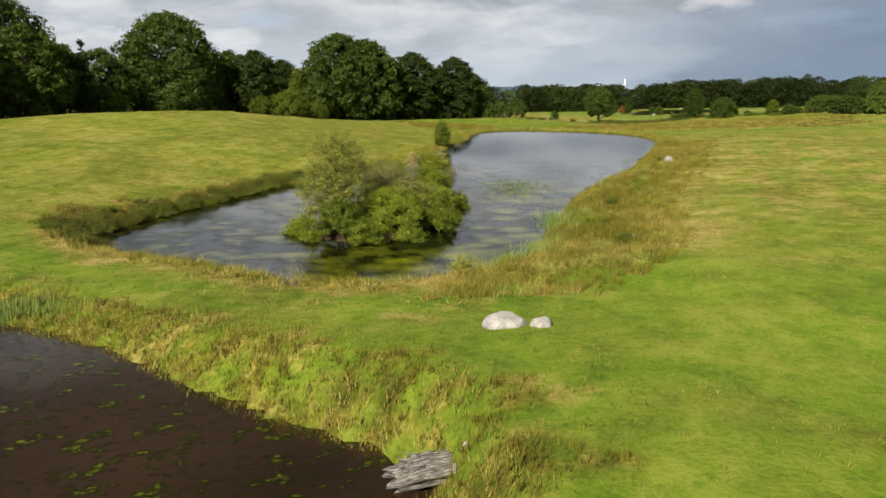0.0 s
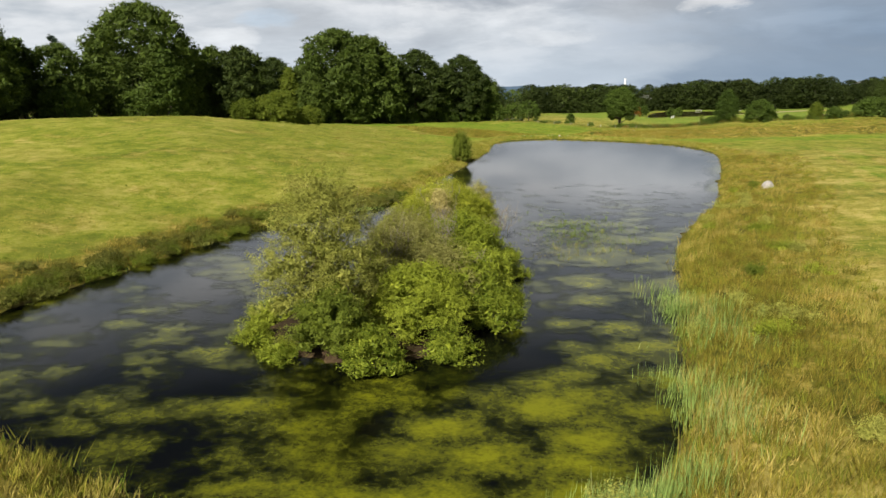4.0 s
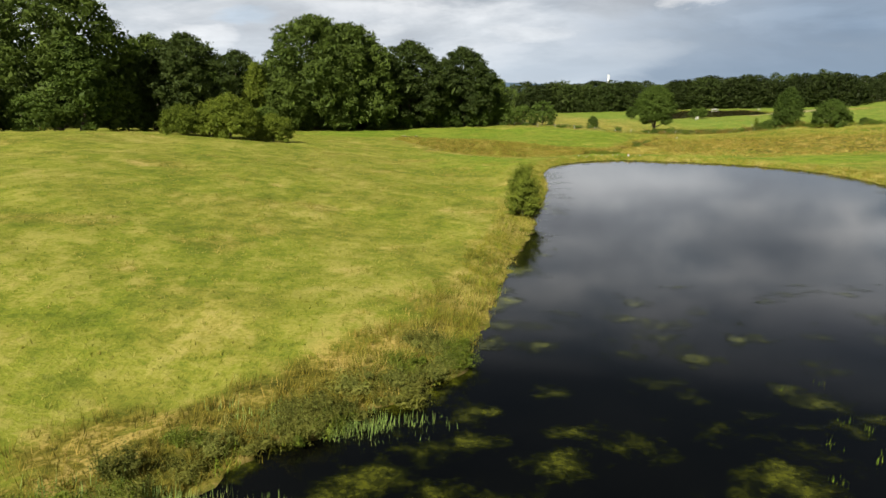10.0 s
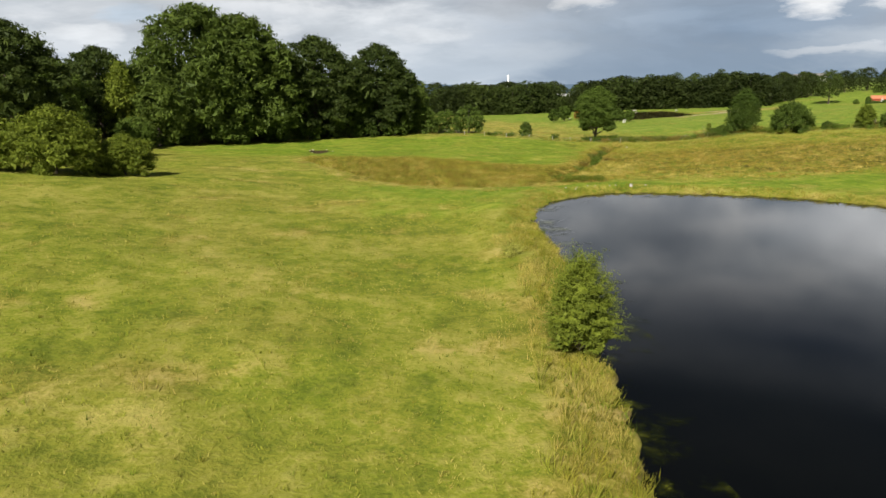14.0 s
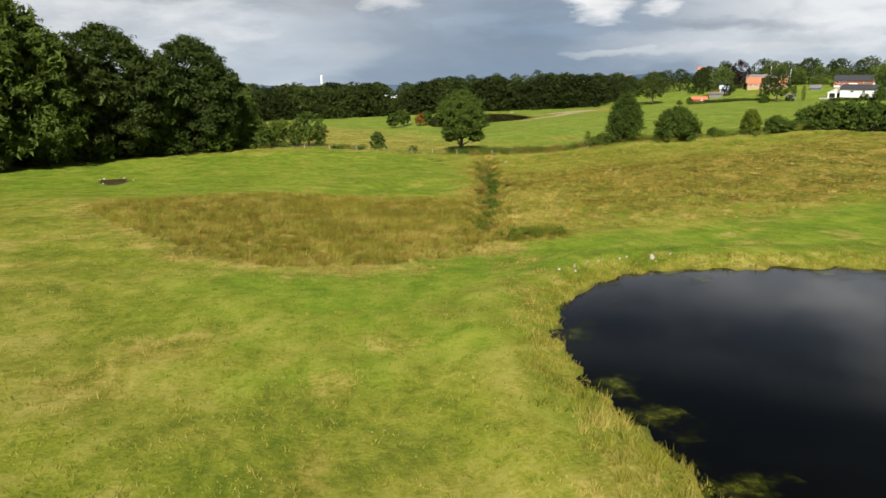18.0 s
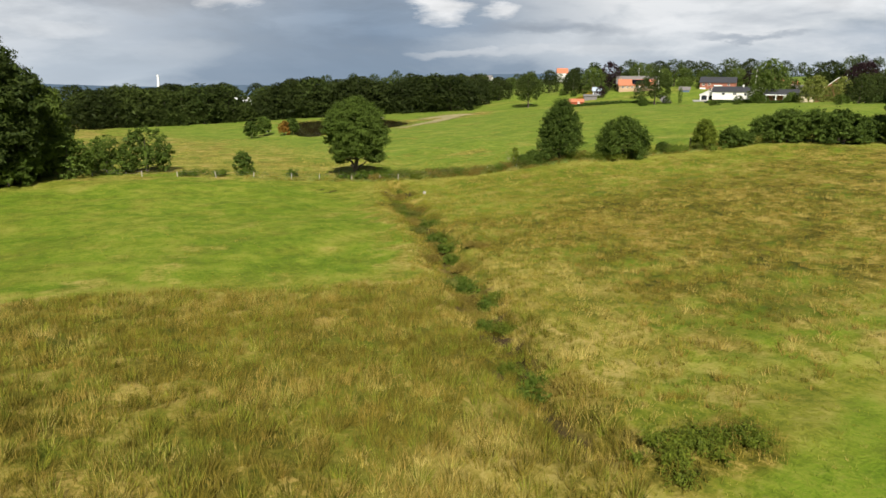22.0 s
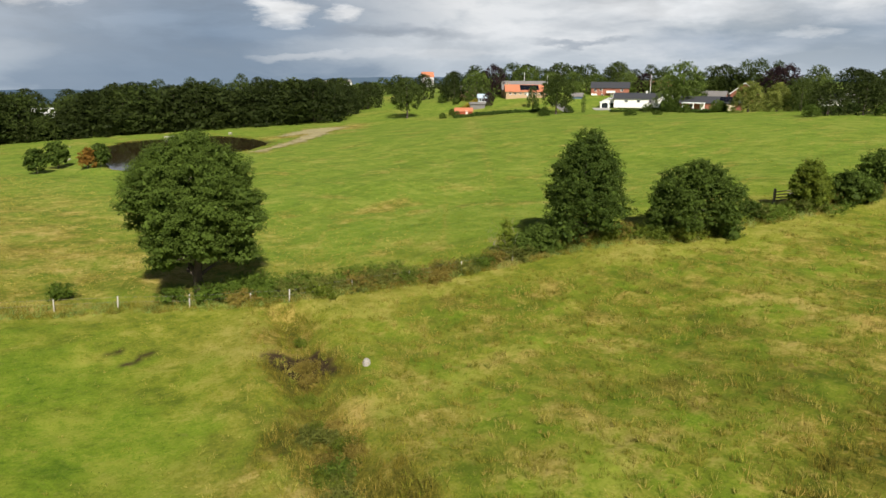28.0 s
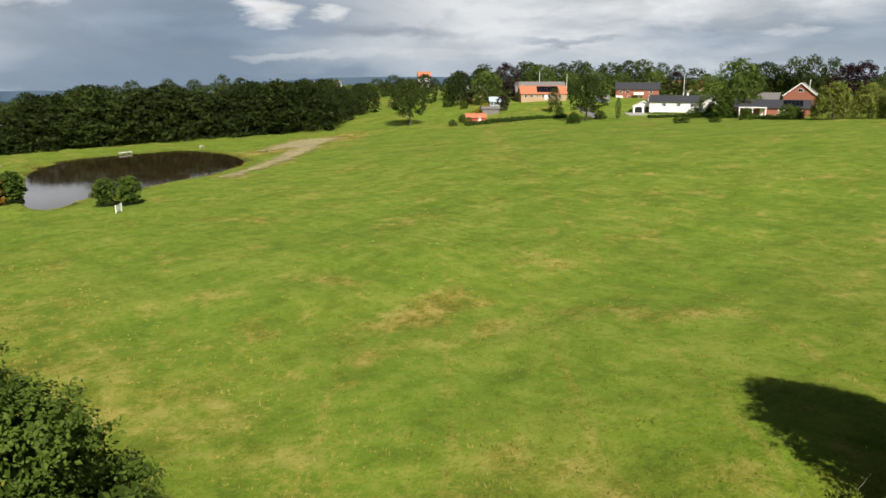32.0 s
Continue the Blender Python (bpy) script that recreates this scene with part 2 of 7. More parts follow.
def blade_material(name, low, high, straw, amount):
    m, n = material(name)
    geo = n.add("ShaderNodeNewGeometry")
    r = geo.outputs["Random Per Island"]
    drift = n.noise(geo.outputs["Position"], 0.14, 4)
    clump = n.noise(geo.outputs["Position"], 0.8, 4, 0.65)
    c = n.ramp(n.math("ADD", n.math("MULTIPLY", r, 0.35), n.math("ADD", n.math("MULTIPLY", drift, 0.3), n.math("MULTIPLY", clump, 0.55))), [(0.42, rgb(*[v * 0.8 for v in low])), (0.74, rgb(*[v * 1.1 for v in high]))])
    s = n.ramp(n.math("ADD", n.math("MULTIPLY", n.noise(geo.outputs["Position"], 0.32, 4), 0.75), n.math("MULTIPLY", n.math("FRACT", n.math("MULTIPLY", r, 17.3)), 0.25)), [(0.62 - amount * 0.4, grey(0)), (0.72 - amount * 0.4, grey(1))])
    finish(n, n.mix(s, c, rgb(*straw)), 0.8, through_light=0.25, upright=True)
    return m


blades_meadow = blade_material("meadow grass blades", (0.095, 0.122, 0.011), (0.222, 0.236, 0.024), (0.37, 0.325, 0.078), 0.22)
blades_bank = blade_material("tall bank grass", (0.095, 0.110, 0.009), (0.23, 0.212, 0.026), (0.39, 0.315, 0.082), 0.25)
blades_rush = blade_material("brown rushes", (0.076, 0.078, 0.008), (0.188, 0.150, 0.019), (0.38, 0.28, 0.065), 0.12)
blades_lush = blade_material("lush grass blades", (0.072, 0.122, 0.009), (0.160, 0.220, 0.016), (0.26, 0.268, 0.045), 0.1)
blades_reed = blade_material("green reeds", (0.09, 0.15, 0.03), (0.24, 0.33, 0.08), (0.34, 0.36, 0.12), 0.1)
herb = leaf_material("nettles and docks", (0.045, 0.082, 0.009), (0.15, 0.215, 0.028))
bramble = leaf_material("dusty brambles", (0.056, 0.074, 0.012), (0.225, 0.235, 0.050))
sedge_leaf = leaf_material("dull brown-green sedge", (0.036, 0.046, 0.007), (0.175, 0.178, 0.032))
rusty_herb = leaf_material("browning docks", (0.095, 0.078, 0.014), (0.30, 0.235, 0.050))
blades_tan = blade_material("tan seeding grass", (0.118, 0.090, 0.012), (0.275, 0.195, 0.036), (0.36, 0.265, 0.062), 0.2)
blades_wisp = blade_material("bleached grass wisps", (0.20, 0.170, 0.024), (0.37, 0.295, 0.062), (0.48, 0.385, 0.118), 0.35)

# the land: weights of lush / straw / rush / bare earth come from the mesh, grain from noise
ground_mat, n = material("pasture")
at = n.add("ShaderNodeNewGeometry").outputs["Position"]
w1 = n.add("ShaderNodeVertexColor")
w1.layer_name = "cover"
wsep = n.add("ShaderNodeSeparateColor", {0: w1.outputs[0]})
big, mid, fine = n.noise(at, 0.13, 5, 0.6), n.noise(at, 0.42, 6, 0.66), n.noise(at, 6.0, 4, 0.65)
tuft = n.noise(at, 1.5, 5, 0.66)
drift = n.add("ShaderNodeTexNoise", {"Vector": at, "Scale": 0.07, "Detail": 3.0}).outputs[1]
swept = n.add("ShaderNodeVectorMath", {0: at, 1: n.add("ShaderNodeVectorMath", {0: drift, 1: (5.0, 5.0, 0.0)}, "MULTIPLY").outputs[0]}, "ADD").outputs[0]
turned = n.add("ShaderNodeMapping", {0: n.add("ShaderNodeMapping", {0: swept, "Rotation": (0, 0, 0.25)}).outputs[0], "Scale": (1.2, 0.5, 1.0)}).outputs[0]
lodged = n.noise(turned, 0.75, 5, 0.6)
hue = n.noise(at, 0.085, 5, 0.62)
g0 = n.math("ADD", n.math("ADD", n.math("MULTIPLY", big, 0.22), n.math("MULTIPLY", lodged, 0.18)), n.math("ADD", n.math("MULTIPLY", mid, 0.24), n.math("ADD", n.math("MULTIPLY", tuft, 0.24), n.math("MULTIPLY", fine, 0.12))))
g0 = n.math("ADD", n.math("MULTIPLY", n.math("SUBTRACT", g0, 0.5), 1.2), 0.5)
meadow = n.ramp(g0, [(0.41, rgb(0.090, 0.124, 0.011)), (0.5, rgb(0.180, 0.206, 0.020)), (0.59, rgb(0.315, 0.292, 0.064))])
meadow_dry = n.ramp(g0, [(0.41, rgb(0.130, 0.136, 0.018)), (0.5, rgb(0.232, 0.218, 0.036)), (0.59, rgb(0.35, 0.305, 0.088))])
meadow = n.mix(n.ramp(hue, [(0.46, grey(0)), (0.62, grey(0.6))]), meadow, meadow_dry)
lush = n.ramp(g0, [(0.40, rgb(0.070, 0.126, 0.008)), (0.5, rgb(0.142, 0.212, 0.015)), (0.60, rgb(0.252, 0.280, 0.038))])
straw = n.ramp(g0, [(0.43, rgb(0.125, 0.113, 0.016)), (0.5, rgb(0.255, 0.210, 0.044)), (0.58, rgb(0.42, 0.335, 0.112))])
rush = n.ramp(g0, [(0.43, rgb(0.040, 0.043, 0.006)), (0.475, rgb(0.092, 0.086, 0.010)), (0.525, rgb(0.164, 0.140, 0.020)), (0.575, rgb(0.36, 0.27, 0.075))])
earth = n.ramp(g0, [(0.41, rgb(0.014, 0.009, 0.005)), (0.59, rgb(0.075, 0.050, 0.026))])
ragged = n.math("MULTIPLY", n.math("SUBTRACT", n.math("ADD", n.math("MULTIPLY", mid, 0.6), n.math("MULTIPLY", tuft, 0.4)), 0.5), 2.6)


def edge(s):
    return n.ramp(n.math("ADD", s, n.math("MULTIPLY", ragged, n.math("MULTIPLY", n.math("MULTIPLY", s, n.math("SUBTRACT", 1.0, s)), 4.0))), [(0.12, grey(0)), (0.88, grey(1))])


c = n.mix(edge(wsep.outputs[0]), meadow, lush)
w2 = n.add("ShaderNodeVertexColor")
w2.layer_name = "woods_haze"
w2sep = n.add("ShaderNodeSeparateColor", {0: w2.outputs[0]})
# grazed sward, paler and bluer than the meadow: distance haze put into its colour
c = n.mix(n.math("MULTIPLY", w2sep.outputs[1], 0.7), c, n.ramp(g0, [(0.38, rgb(0.088, 0.146, 0.018)), (0.5, rgb(0.146, 0.222, 0.026)), (0.62, rgb(0.245, 0.285, 0.060))]))
c = n.mix(edge(wsep.outputs[1]), c, straw)
c = n.mix(edge(wsep.outputs[2]), c, rush)
c = n.mix(edge(w1.outputs[1]), c, earth)
# far land turns to a dark bluish woodland colour in place of haze
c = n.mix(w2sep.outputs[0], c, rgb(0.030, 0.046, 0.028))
# dark and pale tussocks
c = n.mix(n.ramp(tuft, [(0.52, grey(0)), (0.66, grey(0.5))]), c, n.mix(1.0, c, rgb(0.55, 0.68, 0.42), "MULTIPLY"))
c = n.mix(n.ramp(n.noise(at, 2.4, 4, 0.7), [(0.55, grey(0)), (0.69, grey(0.2))]), c, rgb(0.36, 0.30, 0.09))
finish(n, c, 0.95, n.math("ADD", n.math("ADD", n.math("MULTIPLY", tuft, 0.7), n.math("MULTIPLY", lodged, 0.5)), n.math("MULTIPLY", fine, 0.2)), 0.8, 0.15, Specular_IOR_Level=0.1)


def water_material(name, color, wave):
    m, n = material(name)
    at = n.add("ShaderNodeNewGeometry").outputs["Position"]
    murk = n.ramp(n.noise(at, 0.12, 4), [(0.35, rgb(*color)), (0.7, rgb(*[v * 1.9 for v in color]))])
    ripple = n.add("ShaderNodeMapping", {0: at, "Scale": (1.0, 0.6, 1)}).outputs[0]
    calm = n.ramp(n.noise(at, 0.06, 3), [(0.35, grey(0.5)), (0.65, grey(1))])
    h = n.math("MULTIPLY", n.noise(ripple, 4.5, 4, 0.6), calm)
    finish(n, murk, 0.05, h, wave, 0.03, IOR=1.333)
    return m


water_dark = water_material("dark pond water", (0.0013, 0.0014, 0.0010), 0.03)
water_brown = water_material("brown peaty water", (0.021, 0.0125, 0.0062), 0.06)


def weed_material(name, scale):
    """Floating and drowned weed: ragged patches where the mesh says it grows, water between."""
    m, n = material(name)
    at = n.add("ShaderNodeNewGeometry").outputs["Position"]
    w = n.add("ShaderNodeVertexColor")
    w.layer_name = "weed"
    dense = n.add("ShaderNodeSeparateColor", {0: w.outputs[0]}).outputs[0]
    bent = n.add("ShaderNodeMapping", {0: at, "Rotation": (0, 0, 0.5), "Scale": (0.85, 1.15, 1.0)}).outputs[0]
    warp = n.add("ShaderNodeTexNoise", {"Vector": at, "Scale": 0.9 * scale, "Detail": 5.0, "Roughness": 0.65}).outputs[1]
    pushed = n.add("ShaderNodeVectorMath", {0: bent, 1: n.add("ShaderNodeVectorMath", {0: warp, 1: (2.6 / scale, 2.6 / scale, 0.0)}, "MULTIPLY").outputs[0]}, "ADD").outputs[0]
    cell = n.add("ShaderNodeTexVoronoi", {"Vector": pushed, "Scale": 0.46 * scale}).outputs["Distance"]
    patch = n.math("ADD", n.math("MULTIPLY", n.noise(at, 0.16 * scale, 3, 0.5), 0.32), n.math("ADD", n.math("MULTIPLY", n.math("SUBTRACT", 1.0, cell), 0.30), n.math("MULTIPLY", n.noise(at, 1.1 * scale, 8, 0.74), 0.40)))
    lift = n.math("ADD", patch, n.math("MULTIPLY", dense, 0.27))
    frond = n.noise(at, 5.0, 6, 0.7)
    tone = n.math("ADD", n.math("MULTIPLY", n.math("SUBTRACT", lift, 0.66), 2.2), n.math("MULTIPLY", frond, 0.75))
    c = n.ramp(tone, [(0.26, rgb(0.012, 0.016, 0.002)), (0.42, rgb(0.036, 0.040, 0.004)), (0.54, rgb(0.068, 0.074, 0.006)), (0.82, rgb(0.165, 0.170, 0.008))])
    a = n.ramp(lift, [(0.570, grey(0)), (0.620, grey(0.45)), (0.655, grey(0.65)), (0.668, grey(0.97))])
    finish(n, c, 0.12, frond, 0.1, 0.02, IOR=1.333, Alpha=a)
    return m


weed_long = weed_material("olive pond weed", 1.0)
weed_near = weed_material("thin pond weed", 6.0)


# ---- geometry helpers ----
def mesh_of(name, verts, faces, mat, smooth_faces=False):
    """A mesh from arrays: verts (n, 3) and faces (m, k)."""
    verts, faces = np.asarray(verts, np.float32), np.asarray(faces, np.int32)
    me = bpy.data.meshes.new(name)
    me.vertices.add(len(verts))
    me.vertices.foreach_set("co", verts.ravel())
    k = faces.shape[1]
    me.loops.add(faces.size)
    me.loops.foreach_set("vertex_index", faces.ravel())
    me.polygons.add(len(faces))
    me.polygons.foreach_set("loop_start", np.arange(0, faces.size, k, dtype=np.int32))
    me.polygons.foreach_set("use_smooth", np.full(len(faces), smooth_faces))
    me.update(calc_edges=True)
    me.materials.append(mat)
    return me


def mesh_bm(name, bm, mat, smooth_faces=False):
    me = bpy.data.meshes.new(name)
    for f in bm.faces:
        f.smooth = smooth_faces
    bm.to_mesh(me)
    bm.free()
    me.materials.append(mat)
    return me


def part(name, data, parent, label="", m=None):
    ob = new(name, data)
    ob.parent = parent
    if m is not None:
        ob.matrix_basis = m
    if label:
        tagged(ob, label)
    return ob


def box(bm, x0, y0, z0, x1, y1, z1, bevel=0.0):
    r = bmesh.ops.create_cube(bm, size=1)
    bmesh.ops.transform(bm, verts=r["verts"], matrix=Matrix.Translation(((x0 + x1) / 2, (y0 + y1) / 2, (z0 + z1) / 2)) @ Matrix.Diagonal((x1 - x0, y1 - y0, z1 - z0, 1)))
    if bevel:
        bmesh.ops.bevel(bm, geom=list({e for v in r["verts"] for e in v.link_edges}), offset=bevel, segments=1, affect="EDGES")


def boxes(name, rows, mat, bevel=0.0):
    bm = bmesh.new()
    for r in rows:
        box(bm, *r, bevel)
    return mesh_bm(name, bm, mat)


def tubes(paths, sides=6):
    """Tapered tubes: paths is a list of (points, radii). Returns verts, quads."""
    V, Q = [], []
    for pts, radii in paths:
        pts = np.asarray(pts, float)
        base = len(V)
        for i, p in enumerate(pts):
            d = pts[min(i + 1, len(pts) - 1)] - pts[max(i - 1, 0)]
            d = d / (np.linalg.norm(d) + 1e-9)
            a = np.cross(d, (0.3, 0.9, 0.2))
            a /= np.linalg.norm(a) + 1e-9
            b = np.cross(d, a)
            for k in range(sides):
                w = 2 * math.pi * k / sides
                V.append(p + radii[i] * (math.cos(w) * a + math.sin(w) * b))
        for i in range(len(pts) - 1):
            for k in range(sides):
                q = base + i * sides + k
                q2 = base + i * sides + (k + 1) % sides
                Q.append((q, q2, q2 + sides, q + sides))
    return np.array(V), np.array(Q)


def crooked(rng, a, b, steps, wobble):
    a, b = np.asarray(a, float), np.asarray(b, float)
    s = np.linspace(0, 1, steps)[:, None]
    p = a + (b - a) * s
    p[1:-1] += rng.normal(0, wobble, (steps - 2, 3))
    return p


# ---- the lie of the land ----
# spot heights: x, y, z
BANKS = [(-26, 50, 0.9), (29, 68, 1.3), (26, 92, 0.7), (49, 92, 1.9), (50, 133, 0.8), (60, 20, 4.0)]
HILL = [(-35, 77, 2.3), (-51, 112, 3.7), (-50, 142, 5.2), (-28, 160, 2.4), (-85, 100, 3.8), (-72, 165, 3.4), (-100, 165, 1.2), (-70, 40, 2.5)]
DALE = [(88, 212, -1.4), (99, 190, -0.7), (-10, 236, -3.8), (-30, 262, -4), (-60, 230, -1), (160, 150, 1)]
FIELD = [(105, 220, -1.0), (120, 231, 0.1), (90, 253, -2.6), (32, 290, -4.8), (107, 300, -4.5), (140, 312, -3.8), (174, 291, -0.1), (183, 273, 1.5), (116, 328, -6), (148, 269, -1.4), (85, 321, -6.7), (95, 365, -8.2), (160, 412, -8.2), (40, 340, -7)]
VILLAGE = [(310, 370, -1.2), (280, 300, 1.5), (265, 421, -4), (310, 425, 1.5), (215, 350, -2.0), (253, 441, -6), (350, 450, 4), (420, 380, 5), (440, 600, 3), (170, 480, -10), (60, 450, -12), (-80, 350, -6), (300, 220, 5), (300, 560, -6)]
SWARD = [(-10.9, 123.7, 1.28), (56.8, 254.6, -5.52), (61.0, 266.8, -5.85), (98.7, 289.3, -5.4), (49.3, 241.9, -4.84), (2.6, 27.7, 2.16), (-5.1, 36.1, 1.23), (10.3, 36.8, 2.07), (18.2, 39.6, 2.45), (5.0, 22.9, 2.77), (-3.6, 25.2, 2.52), (10.2, 27.6, 2.4), (12.1, 51.4, 1.47), (-25.8, 65.6, 0.32), (-36.0, 114.5, 4.27), (-27.0, 113.3, 3.02), (-24.2, 96.5, 2.06), (-11.4, 105.4, 0.89), (-22.9, 87.4, 0.67), (-7.6, 96.9, 0.24), (-17.6, 84.3, -0.24), (-24.2, 137.1, 2.66), (-17.7, 136.2, 1.92), (-11.4, 144.4, 0.74), (-2.3, 151.6, -0.23), (-18.7, 122.3, 2.01), (-6.7, 127.2, 0.54), (-2.4, 123.5, 0.45), (-15.0, 114.5, 1.25), (-9.7, 115.2, 0.83), (3.6, 156.8, 0.13), (-5.3, 194.5, -0.86), (3.2, 197.8, -1.62), (-4.2, 171.5, -0.22), (2.2, 166.5, -0.15), (11.1, 162.0, -0.19), (2.1, 175.9, -0.88), (13.1, 246.8, -4.17), (19.7, 230.1, -3.56), (30.4, 229.4, -4.18), (37.7, 201.4, -2.69), (43.5, 196.1, -2.23), (54.3, 193.6, -2.08), (7.0, 203.1, -1.64), (14.6, 199.9, -2.42), (42.0, 183.4, -1.81), (26.8, 254.2, -4.86), (32.0, 240.9, -4.62), (40.1, 236.3, -4.66), (44.0, 228.2, -3.79), (40.1, 221.7, -3.73), (35.0, 209.5, -3.64), (50.5, 216.6, -3.02), (60.9, 213.2, -2.8), (70.3, 208.1, -1.74), (29.1, 215.4, -4.14), (48.0, 258.0, -5.85), (47.8, 248.2, -5.51), (60.5, 249.4, -5.37), (75.4, 240.2, -4.17), (83.3, 234.7, -2.88), (94.7, 229.7, -2.07), (58.3, 233.8, -4.1), (66.1, 227.8, -3.38), (90.0, 274.6, -4.62), (116.0, 283.1, -4.23), (81.0, 281.4, -5.78), (82.3, 266.2, -4.97), (88.6, 266.0, -4.22), (74.7, 264.5, -4.91), (94.7, 309.6, -5.87), (53.0, 272.9, -5.7), (43.3, 264.7, -5.5), (66.6, 244.1, -4.8)]
SPOTS = np.array(BANKS + HILL + DALE + FIELD + VILLAGE + SWARD, float)


def tps(r2):
    return 0.5 * r2 * np.log(np.maximum(r2, 1e-6))


count = len(SPOTS)
SP = SPOTS[:, :2] / 100
K = np.zeros((count + 3, count + 3))
K[:count, :count] = tps(((SP[:, None] - SP[None]) ** 2).sum(-1)) + 0.004 * np.eye(count)
K[:count, count:] = np.c_[np.ones(count), SP]
K[count:, :count] = K[:count, count:].T
SW = np.linalg.solve(K, np.r_[SPOTS[:, 2], 0, 0, 0])


def ease(a, b, v):
    s = np.clip((v - a) / (b - a), 0, 1)
    return s * s * (3 - 2 * s)


def land(x, y):
    """Smooth height of the land without ponds and ditch."""
    cx, cy = np.clip(x, -160, 520), np.clip(y, -60, 680)
    q = np.stack([cx, cy], -1) / 100
    z = SW[count] + q @ SW[count + 1:]
    for (px, py), wgt in zip(SP, SW[:count]):
        z = z + wgt * tps((q[..., 0] - px) ** 2 + (q[..., 1] - py) ** 2)
    out = np.hypot(x - cx, y - cy)
    return z * (1 - ease(0, 900, out)) - 130 * ease(40, 1600, out)


def away(poly, x, y):
    """Signed distance to a closed outline, negative inside."""
    d = np.full(np.shape(x), 1e9)
    inside = np.zeros(np.shape(x), bool)
    for (ax, ay), (bx, by) in zip(poly, poly[1:] + poly[:1]):
        ex, ey = bx - ax, by - ay
        s = np.clip(((x - ax) * ex + (y - ay) * ey) / (ex * ex + ey * ey), 0, 1)
        d = np.minimum(d, np.hypot(x - ax - s * ex, y - ay - s * ey))
        if ay != by:
            inside ^= ((ay > y) != (by > y)) & (x < ax + (y - ay) / (by - ay) * ex)
    return np.where(inside, -d, d)


def line_away(pts, x, y):
    d = np.full(np.shape(x), 1e9)
    for (ax, ay), (bx, by) in zip(pts, pts[1:]):
        ex, ey = bx - ax, by - ay
        s = np.clip(((x - ax) * ex + (y - ay) * ey) / (ex * ex + ey * ey), 0, 1)
        d = np.minimum(d, np.hypot(x - ax - s * ex, y - ay - s * ey))
    return d


def wave(x, y, scale, seed):
    """Cheap smooth noise, about -1 to 1."""
    r = np.random.RandomState(seed)
    z = 0
    for i in range(9):
        a, f, p = r.uniform(0, 6.28), r.uniform(0.6, 2.4) / scale, r.uniform(0, 6.28)
        z = z + np.sin((x * math.cos(a) + y * math.sin(a)) * f * 6.28 + p + 1.1 * np.sin((y * math.cos(a) - x * math.sin(a)) * f * 3.9 + 2 * p))
    return z / 4.2


def curve(poly, rounds=2):
    """Rounds the corners of a closed outline."""
    for _ in range(rounds):
        out = []
        for (ax, ay), (bx, by) in zip(poly, poly[1:] + poly[:1]):
            out += [(ax * 0.75 + bx * 0.25, ay * 0.75 + by * 0.25), (ax * 0.25 + bx * 0.75, ay * 0.25 + by * 0.75)]
        poly = out
    return poly


LEVEL, NEAR_LEVEL, FAR_LEVEL = -0.1, 0.8, -8.8
LONG_POND = curve([(-23, 49), (-17, 45.5), (-12, 42.5), (-6, 38.5), (-2, 38.2), (2.6, 41), (5.6, 45), (7.2, 50), (9, 56), (11, 62), (13.5, 71), (17.8, 80.5), (24.8, 92.5), (29, 104),
                   (32.5, 112), (37, 124), (41, 136), (41, 148), (35, 156), (29, 159.6), (24, 161.4), (19, 163), (14, 161.5), (9.8, 158), (7, 152), (6.3, 146), (5, 137), (1.5, 123),
                   (0, 116.5), (-2.9, 106.5), (-5, 97.3), (-6.6, 92), (-11, 88.6), (-15.5, 83.5), (-18.3, 78), (-21.5, 69), (-25.5, 60), (-26.5, 53)], 1)
NEAR_POND = curve([(-24, 33), (-19.7, 31.2), (-14, 28.2), (-10.9, 25.8), (-7.4, 23), (-4.7, 21.3), (-2.5, 20.3), (-1.4, 18.4), (-1, 14), (-1, 5), (-8, -3), (-30, -3), (-38, 15), (-32, 30)], 1)
FAR_POND = curve([(99, 379), (106, 401), (119, 434), (135, 449), (155, 453), (167, 446), (169, 430), (164, 413), (152, 400), (130, 390.6), (111, 385), (102, 376)], 1)
ISLAND = curve([(-12, 55), (-9, 51.8), (-5, 50.8), (-1.5, 53), (0.5, 57), (1.8, 63), (2.6, 70), (1.5, 76), (-2, 77.5), (-5.5, 72), (-8, 65), (-11.5, 60)], 1)
DITCH = [(19, 182), (21.5, 187.6), (26.8, 197.2), (31.9, 206), (35.4, 213), (39.6, 220.4), (44.2, 230.5), (48.6, 240.6), (52.4, 247.6), (56.6, 254.4), (61.0, 262.1)]
REEDBED = curve([(-12, 208), (-7, 191), (-1.5, 177.5), (6, 174.5), (14, 176), (19, 181), (25, 192), (32, 205), (22, 210), (9, 214), (0, 213)], 1)
ROUGH = curve([(20, 182), (40, 177.5), (70, 180), (112, 183), (127, 226), (112, 234), (95.9, 240.3), (79.2, 251.1), (65.2, 259.8), (55.9, 251.5), (40, 219), (30, 203)], 1)
LUSH = curve([(-22, 215), (0, 216), (22, 213), (32, 208), (41, 224), (48.4, 242.9), (51.5, 265.4), (44.7, 276.7), (30, 286), (-30, 275), (-40, 240)], 1)
HEDGE = [(20.1, 293.1), (31.0, 286.3), (44.0, 278.8), (53.3, 273.6), (61.1, 267.2), (68.3, 263.1), (74.7, 259.1), (84.0, 254.8), (92.7, 246.1), (106.6, 239.7), (114.5, 237.3), (119.4, 235.1), (120.7, 230.0), (122.8, 225.0), (128.6, 220.5), (138.9, 214.0)]


